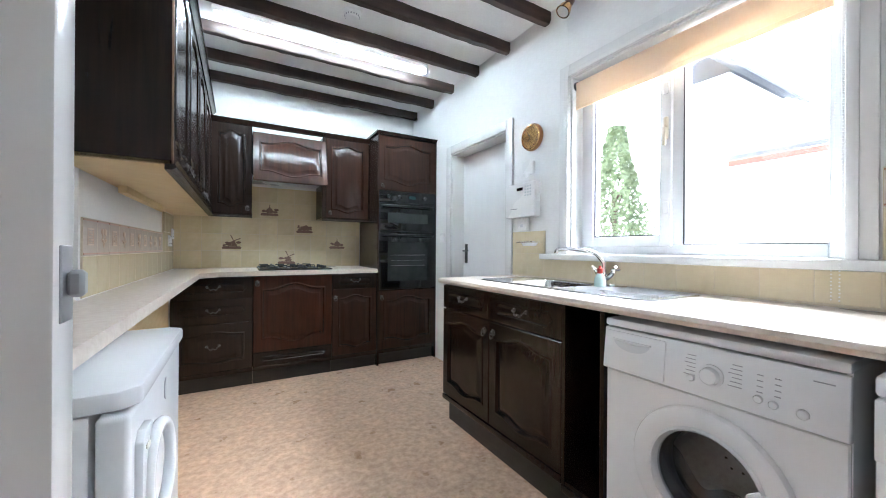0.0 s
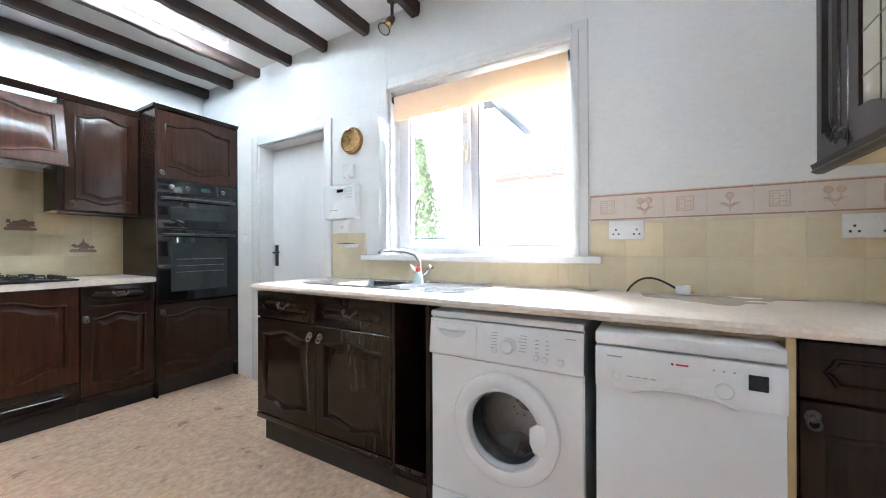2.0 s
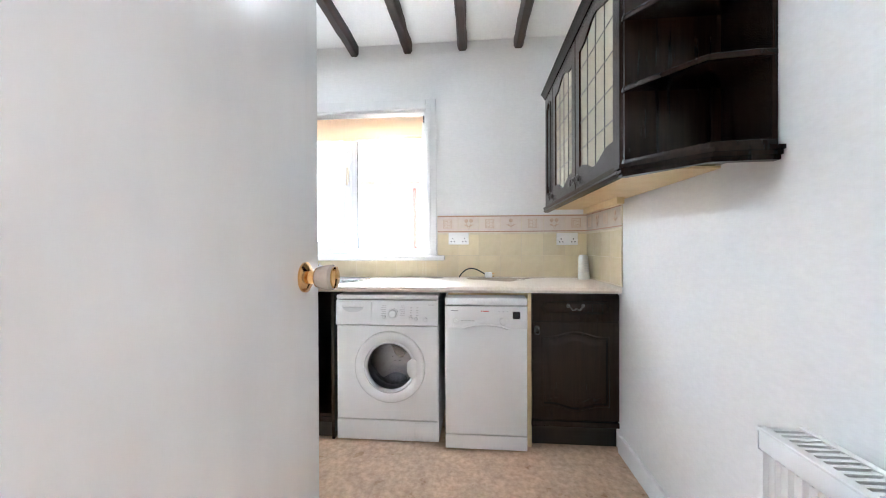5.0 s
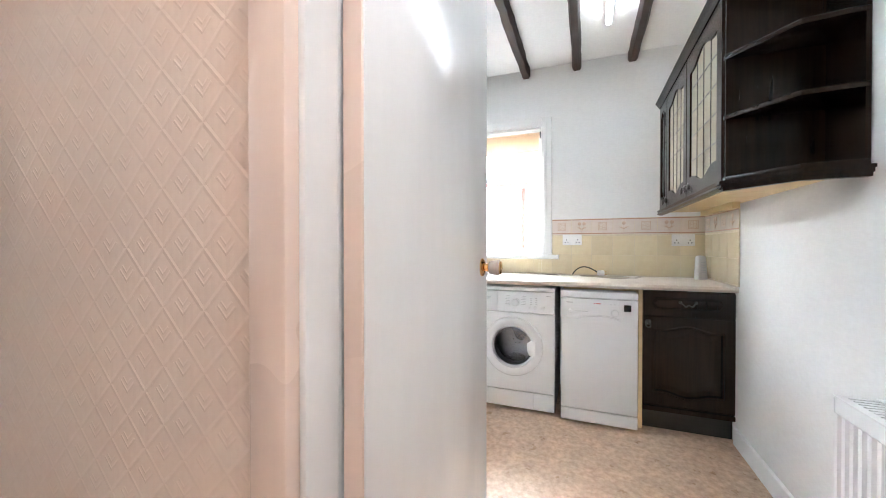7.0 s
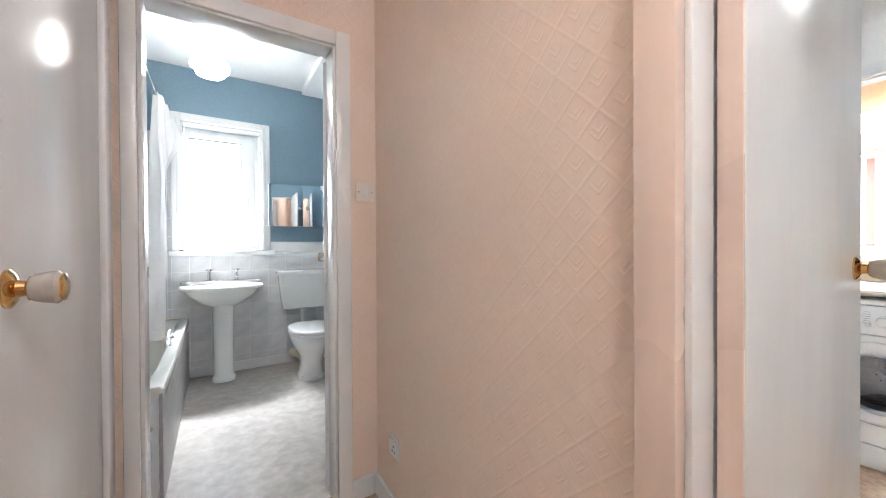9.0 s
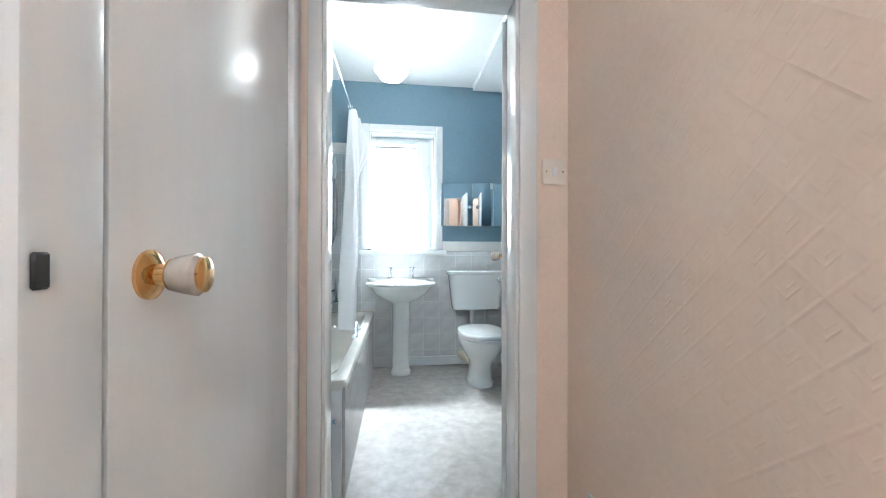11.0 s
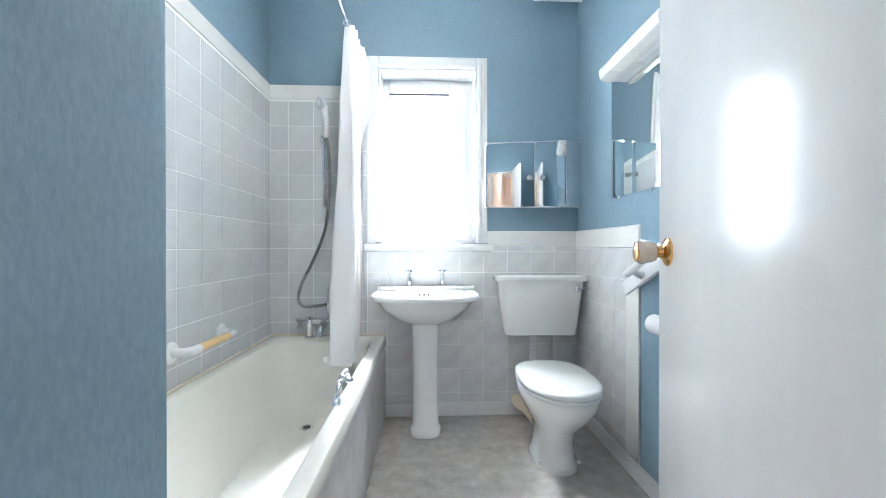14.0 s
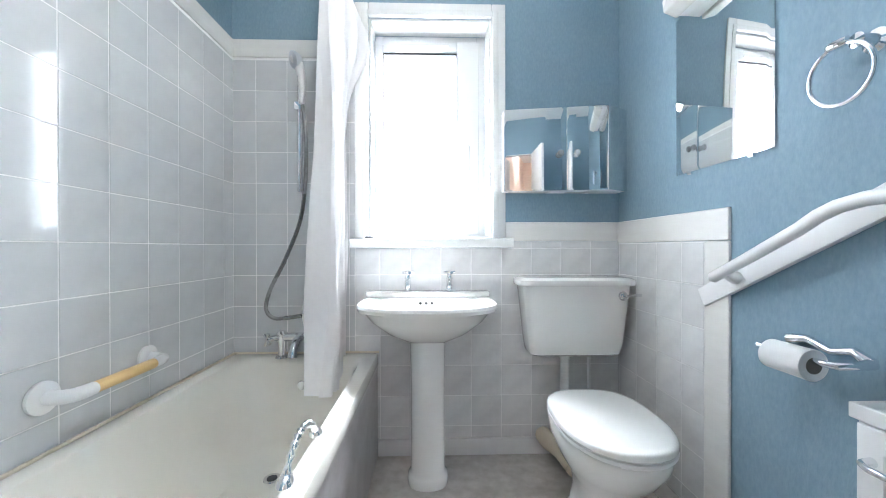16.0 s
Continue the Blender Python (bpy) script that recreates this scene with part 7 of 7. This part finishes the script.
# unseen fill lamp on the hall ceiling, behind the walk, added to brighten the hall
hl = thing("hall_fill_lamp", "round opal fill lamp added unseen on the hall ceiling, lit", "ceiling light", (-1.07, -0.45, HH - 0.0005))
bm = bmesh.new()
lathe(bm, [(0.15, 0), (0.15, -0.03), (0.12, -0.07), (0.06, -0.09), (0.001, -0.095)], 32)
part("shade", bm, mat("opal_hall_fill", (0.98, 0.98, 1.0), None, 0.3, emit=14.0), hl)

# ---- outside ----
bm = bmesh.new()
box(bm, 2.4, 40, -30, 34, -0.6, -0.5)
box(bm, -30, 2.4, 4.3, 34, -0.6, -0.5)
solid("ground", bm, GRASS, "paved and grassed garden ground outside", "", "structure")
hs = thing("neighbour_house", "white rendered single-storey house with a low roof and red fascia", "house", (9.0, 0, -0.5))
bm = bmesh.new()
box(bm, 0, 5, -7.0, 3.2, 0, 3.25)
part("wall", bm, RENDERW, hs)
bm = bmesh.new()
prism(bm, [(-0.35, 3.42), (0.9, 3.85), (0.9, 3.75), (-0.35, 3.34)], -7.3, 3.4, "y")
part("roof", bm, ROOF, hs)
bm = bmesh.new()
box(bm, -0.38, -0.34, -7.3, 3.4, 3.22, 3.33)
part("fascia", bm, REDTRIM, hs)
bm = bmesh.new()
box(bm, -0.02, -0.0005, 1.55, 1.65, 0, 3.2)
part("downpipe", bm, REDTRIM, hs)
gh = thing("gable_house", "taller neighbouring house with a grey tiled roof edge", "house", (13.0, 5.9, -0.5))
bm = bmesh.new()
box(bm, 0.5, 6, -0.5, 0.5, 0, 7.1)
part("wall", bm, RENDERW, gh)
bm = bmesh.new()
prism(bm, [(-0.7, 7.35), (0, 7.85), (0.7, 7.35), (0.7, 7.25), (0, 7.73), (-0.7, 7.25)], 0.1, 6.4, "x")
part("roof", bm, ROOF, gh)


def bush(at, w, h, n, seed):
    rng = random.Random(seed)
    u = thing("garden_tree", "leafy green garden tree beyond the window", "tree", at)
    bm = bmesh.new()
    sweep(bm, [(0, 0, 0), (0.03, 0.02, h * 0.4), (-0.03, 0.05, h * 0.8)], [0.08, 0.06, 0.02], 8)
    for k in range(6):
        a = k * 1.05
        sweep(bm, [(0, 0, h * (0.25 + 0.08 * k)), (w * 0.25 * math.cos(a), w * 0.25 * math.sin(a), h * (0.4 + 0.08 * k))], [0.03, 0.01], 6)
    part("trunk", bm, BARK, u)
    bm = bmesh.new()
    for i in range(n):
        z = rng.random()
        a = rng.random() * math.tau
        r = w / 2 * (1 - 0.8 * z ** 1.7) * (0.35 + 0.65 * rng.random() ** 0.5) * (1 + 0.45 * noise.noise((2.2 * math.cos(a), 2.2 * math.sin(a), 3.0 * z + seed)))
        c = Vector((r * math.cos(a), r * math.sin(a), h * (0.12 + 0.9 * z)))
        s = 0.028 + 0.034 * rng.random()
        q = Euler((rng.random() * 6, rng.random() * 6, rng.random() * 6)).to_matrix()
        bm.faces.new([bm.verts.new(c + q @ Vector(p) * s) for p in ((0, -1, 0), (0.5, 0, 0.12), (0, 1.1, 0), (-0.5, 0, 0.12))])
    part("crown", bm, LEAF, u)


bush((7.0, 4.65, -0.5), 1.5, 4.0, 9000, 3)
bush((8.6, 7.4, -0.5), 1.7, 3.2, 5000, 5)
# added emissive boards that cover the sky and whiten the window views
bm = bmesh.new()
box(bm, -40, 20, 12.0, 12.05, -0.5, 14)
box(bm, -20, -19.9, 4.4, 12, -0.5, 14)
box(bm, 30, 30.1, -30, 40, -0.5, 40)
solid("backdrop", bm, mat("glowing_backdrop_white", (0.95, 0.98, 1.0), None, 0.9, emit=2.6), "added glowing white boards standing in for bright sky beyond the windows", "", "structure")
# ---- tiles, piece by piece ----
TILE_MESH = {}


def tile_mesh(w, h, t, material, name):
    key = (round(w, 4), round(h, 4), t, material.name)
    if key not in TILE_MESH:
        bm = bmesh.new()
        c = 0.001
        rings = [[(0, 0, 0), (w, 0, 0), (w, 0, h), (0, 0, h)], [(0, -t + c, 0), (w, -t + c, 0), (w, -t + c, h), (0, -t + c, h)], [(c, -t, c), (w - c, -t, c), (w - c, -t, h - c), (c, -t, h - c)]]
        loft(bm, rings, False, True)
        me = to_mesh(name, bm, material, False)
        TILE_MESH[key] = me
    return TILE_MESH[key]


def tile_wall(wall, origin, rz, u0, u1, z0, z1, size, material, t=0.008, gap=0.0028, start_u=None, start_z=None, height=None, name="tile", grout=GROUT, skip=None):
    """Tiles on a wall; local x along the wall from origin, tiles proud towards local -y."""
    hz = height or size
    m = pose(*origin, 0, 0, rz)
    su = u0 if start_u is None else start_u
    sz = z0 if start_z is None else start_z
    i0, i1 = math.floor((u0 - su) / size), math.ceil((u1 - su) / size)
    j0, j1 = math.floor((z0 - sz) / hz), math.ceil((z1 - sz) / hz)
    made = []
    for j in range(j0, j1):
        for i in range(i0, i1):
            a0, a1 = max(u0, su + i * size), min(u1, su + (i + 1) * size)
            b0, b1 = max(z0, sz + j * hz), min(z1, sz + (j + 1) * hz)
            if a1 - a0 < 0.012 or b1 - b0 < 0.012 or (skip and skip((a0 + a1) / 2, (b0 + b1) / 2)):
                continue
            ob = new(name, tile_mesh(a1 - a0 - gap, b1 - b0 - gap, t, material, name))
            ob.parent = wall
            ob.matrix_basis = m @ pose(a0 + gap / 2, 0, b0 + gap / 2)
            made.append((ob, (a0 + a1) / 2, (b0 + b1) / 2, a1 - a0))
    # grout bed
    bm = bmesh.new()
    if not skip:
        box(bm, u0, u1, -t + 0.0008, 0.0, z0, z1)
    else:
        for _, a, b, j in made:
            box(bm, max(u0, a - size / 2), min(u1, a + size / 2), -t + 0.0008, 0.0, max(z0, b - hz / 2), min(z1, b + hz / 2))
    g = part("grout_bed", bm, grout, wall)
    g.matrix_basis = m
    return made


# bathroom: bath surround to 2.0 m, the rest to 1.07 m
tile_wall(wall_bleft, (BX0, 0, 0), 90, 2.107, BY1, 0.53, 2.0, 0.1535, BTILE, start_u=2.779 - 0.1535 * 5, start_z=0.607)
tile_wall(wall_bback, (0, BY1, 0), 0, BX0 + 0.008, -1.545, 0.53, 2.0, 0.1535, BTILE, start_u=-2.034 - 0.1535, start_z=0.607)
tile_wall(wall_bback, (0, BY1, 0), 0, -1.545, BX1 - 0.008, 0.086, 1.048, 0.1535, BTILE2, start_u=-1.42, start_z=0.148 - 0.1535 * 2)
tile_wall(wall_bback, (0, BY1, 0), 0, -0.754, BX1 - 0.008, 1.048, 1.082, 0.1535, BTILE2, start_u=-1.42, start_z=1.048)
tile_wall(wall_bright, (BX1, 0, 0), -90, -BY1, -3.342, 0.086, 1.072, 0.1535, BTILE2, start_u=-BY1 + 0.02, start_z=0.148 - 0.1535 * 2)
TRIM_W = mat("painted_tile_trim", (0.76, 0.75, 0.72), (0.72, 0.71, 0.68), 0.4, scale=(3, 3, 40))
bm = bmesh.new()
box(bm, BX0, BX0 + 0.012, 2.106, BY1 - 0.012, 2.0, 2.09, 0.003)
box(bm, BX0, -1.546, BY1 - 0.012, BY1, 2.0, 2.09, 0.003)
solid("trim_bath_tiles", bm, TRIM_W, "white painted wooden strip above the bath tiles", "", "structure")
bm = bmesh.new()
box(bm, -0.784, BX1 - 0.012, BY1 - 0.012, BY1, 1.083, 1.18, 0.003)
box(bm, BX1 - 0.012, BX1, 3.232, BY1, 1.073, 1.18, 0.003)
box(bm, BX1 - 0.012, BX1, 3.232, 3.338, 0.086, 1.072, 0.003)
solid("trim_wall_tiles", bm, TRIM_W, "white painted wooden strip bordering the wall tiles", "", "structure")
bm = bmesh.new()
sweep(bm, [(TX0 + 0.008, TY0, TZ + 0.003), (TX0 + 0.008, TY1 - 0.008, TZ + 0.003), (TX1, TY1 - 0.008, TZ + 0.003)], 0.006, 6)
solid("sealant", bm, mat("yellowed_sealant", (0.72, 0.66, 0.54), (0.66, 0.58, 0.44), 0.5), "yellowed sealant along the bath rim", "", "structure")

# kitchen splashbacks
KT = 0.1515
def kt(wall, origin, rz, u0, u1, z0, z1, glaze=KTILE, **k):
    return tile_wall(wall, origin, rz, u0, u1, z0, z1, KT, glaze, t=0.007, grout=KGROUT, **k)


kt(wall_back, (0, KB, 0), 0, KL, 1.49, 0.906, 1.66, start_u=0.314 - KT / 2, start_z=0.912, glaze=KTILE_TAN)
kt(wall_window, (KW, 0, 0), -90, -0.279, -KR, 0.906, 1.228, start_u=-0.28, start_z=0.914)
kt(wall_window, (KW, 0, 0), -90, -1.70, -0.279, 0.906, 1.028, start_u=-0.28 - KT * 12, start_z=0.914)
kt(wall_window, (KW, 0, 0), -90, -2.018, -1.70, 0.906, 1.215, start_u=-2.018, start_z=0.914)
kt(wall_right, (0, KR, 0), 180, -KW, -1.49, 0.906, 1.228, start_u=-KW, start_z=0.914)
kt(wall_left, (KL, 0, 0), 90, 1.72, KB, 0.906, 1.055, start_u=1.72, start_z=0.906)
kt(wall_left, (KL, 0, 0), 90, 3.28, KB, 1.055, 1.36, start_u=1.72, start_z=1.055)


def border(wall, origin, rz, u0, u1, z0, h=0.126):
    made = tile_wall(wall, origin, rz, u0, u1, z0, z0 + h, KT, BORDER, t=0.007, height=h, name="border_tile", grout=KGROUT)
    for k, (ob, a, b, wide) in enumerate(made):
        w = wide - 0.002
        for z, nm in ((0.004, "line"), (h - 0.012, "line")):
            bm = bmesh.new()
            box(bm, 0.0005, min(w, 2 * (w / 2)) - 0.0005, -0.0085, -0.0068, z, z + 0.006)
            part(nm, bm, BORDER_LINE, ob)
        if w < 0.085:
            continue
        bm = bmesh.new()
        cx, cz = w / 2, h / 2
        if k % 2 == 0:
            for d0, d1, e0, e1 in ((-0.032, 0.032, 0.027, 0.032), (-0.032, 0.032, -0.032, -0.027), (-0.032, -0.027, -0.027, 0.027), (0.027, 0.032, -0.027, 0.027)):
                box(bm, cx + d0, cx + d1, -0.0085, -0.0068, cz + e0, cz + e1)
            for q in range(5):
                for r in range(5):
                    if (q * 3 + r * 2) % 4 != 1:
                        box(bm, cx - 0.024 + q * 0.010, cx - 0.017 + q * 0.010, -0.0085, -0.0068, cz - 0.024 + r * 0.010, cz - 0.018 + r * 0.010)
        else:
            n = 2 if k % 4 == 1 else 1
            for f in range(n):
                fx = cx + (f - (n - 1) / 2) * 0.034
                lathe(bm, [(0.0145, 0.0066), (0.013, 0.010), (0.006, 0.0115), (0.001, 0.0115)], 14, (fx, 0, cz + 0.022), "-y")
                sweep(bm, [(fx, -0.0075, cz + 0.01), (fx * 0.6 + cx * 0.4, -0.0075, cz - 0.02), (cx, -0.0075, cz - 0.04)], 0.002, 5)
            for s in (-1, 1):
                sweep(bm, [(cx, -0.0075, cz - 0.022), (cx + s * 0.017, -0.0075, cz - 0.012), (cx + s * 0.034, -0.0075, cz - 0.006)], [0.003, 0.0065, 0.001], 6)
        part("motif", bm, MOTIF, ob)


border(wall_window, (KW, 0, 0), -90, -0.279, -KR, 1.229)
border(wall_right, (0, KR, 0), 180, -KW, -1.49, 1.229)
border(wall_left, (KL, 0, 0), 90, 1.72, 3.28, 1.056, 0.140)

# brown picture tiles on the splashback: windmill, barn, boats and cottages as plain shapes
BROWN = mat("brown_transfer_print", (0.16, 0.085, 0.06), (0.26, 0.15, 0.11), 0.35, scale=(160, 160, 160))
def picture(x, z, style):
    u = thing("picture_print", "brown landscape print on a cream tile", "tile picture", (x, KB - 0.0072, z), 0, "picture tiles")
    bm = bmesh.new()
    def plate(poly):
        prism(bm, poly, -0.0012, 0.0, "y")
    rng = random.Random(int(x * 100))
    plate([(-0.055, -0.04), (0.055, -0.04), (0.06, -0.03), (0.05, -0.022), (-0.05, -0.020), (-0.06, -0.03)])
    for k in range(9):
        cx, cz, r = -0.045 + 0.09 * rng.random(), -0.015 + 0.022 * rng.random(), 0.006 + 0.008 * rng.random()
        plate([(cx + r * math.cos(a) * (1 + 0.4 * rng.random()), cz + r * 0.7 * math.sin(a)) for a in [q * math.tau / 7 for q in range(7)]])
    if style == 0:
        plate([(-0.002, -0.02), (0.028, -0.02), (0.020, 0.018), (0.006, 0.018)])
        for a in (0.4, 0.4 + math.pi / 2, 0.4 + math.pi, 0.4 + 1.5 * math.pi):
            c, s = math.cos(a), math.sin(a)
            plate([(0.013 - s * 0.002, 0.018 + c * 0.002), (0.013 + c * 0.045 - s * 0.005, 0.018 + s * 0.045 + c * 0.005), (0.013 + c * 0.045 + s * 0.002, 0.018 + s * 0.045 - c * 0.002), (0.013 + s * 0.002, 0.018 - c * 0.002)])
    elif style == 1:
        plate([(-0.03, -0.02), (0.035, -0.02), (0.035, 0.006), (0.012, 0.024), (-0.008, 0.014), (-0.03, 0.010)])
        plate([(-0.052, 0.0), (-0.035, 0.0), (-0.038, 0.02), (-0.048, 0.022)])
    else:
        plate([(-0.02, -0.02), (0.02, -0.02), (0.02, 0.008), (0.0, 0.026), (-0.02, 0.008)])
        plate([(-0.005, 0.018), (0.005, 0.018), (0.0, 0.048)])
    part("print", bm, BROWN, u).scale = (1.3, 1.0, 1.25)


picture(0.623, 1.444, 2)
picture(0.938, 1.289, 1)
picture(0.314, 1.129, 0)
picture(0.774, 0.987, 0)
picture(1.254, 1.136, 2)
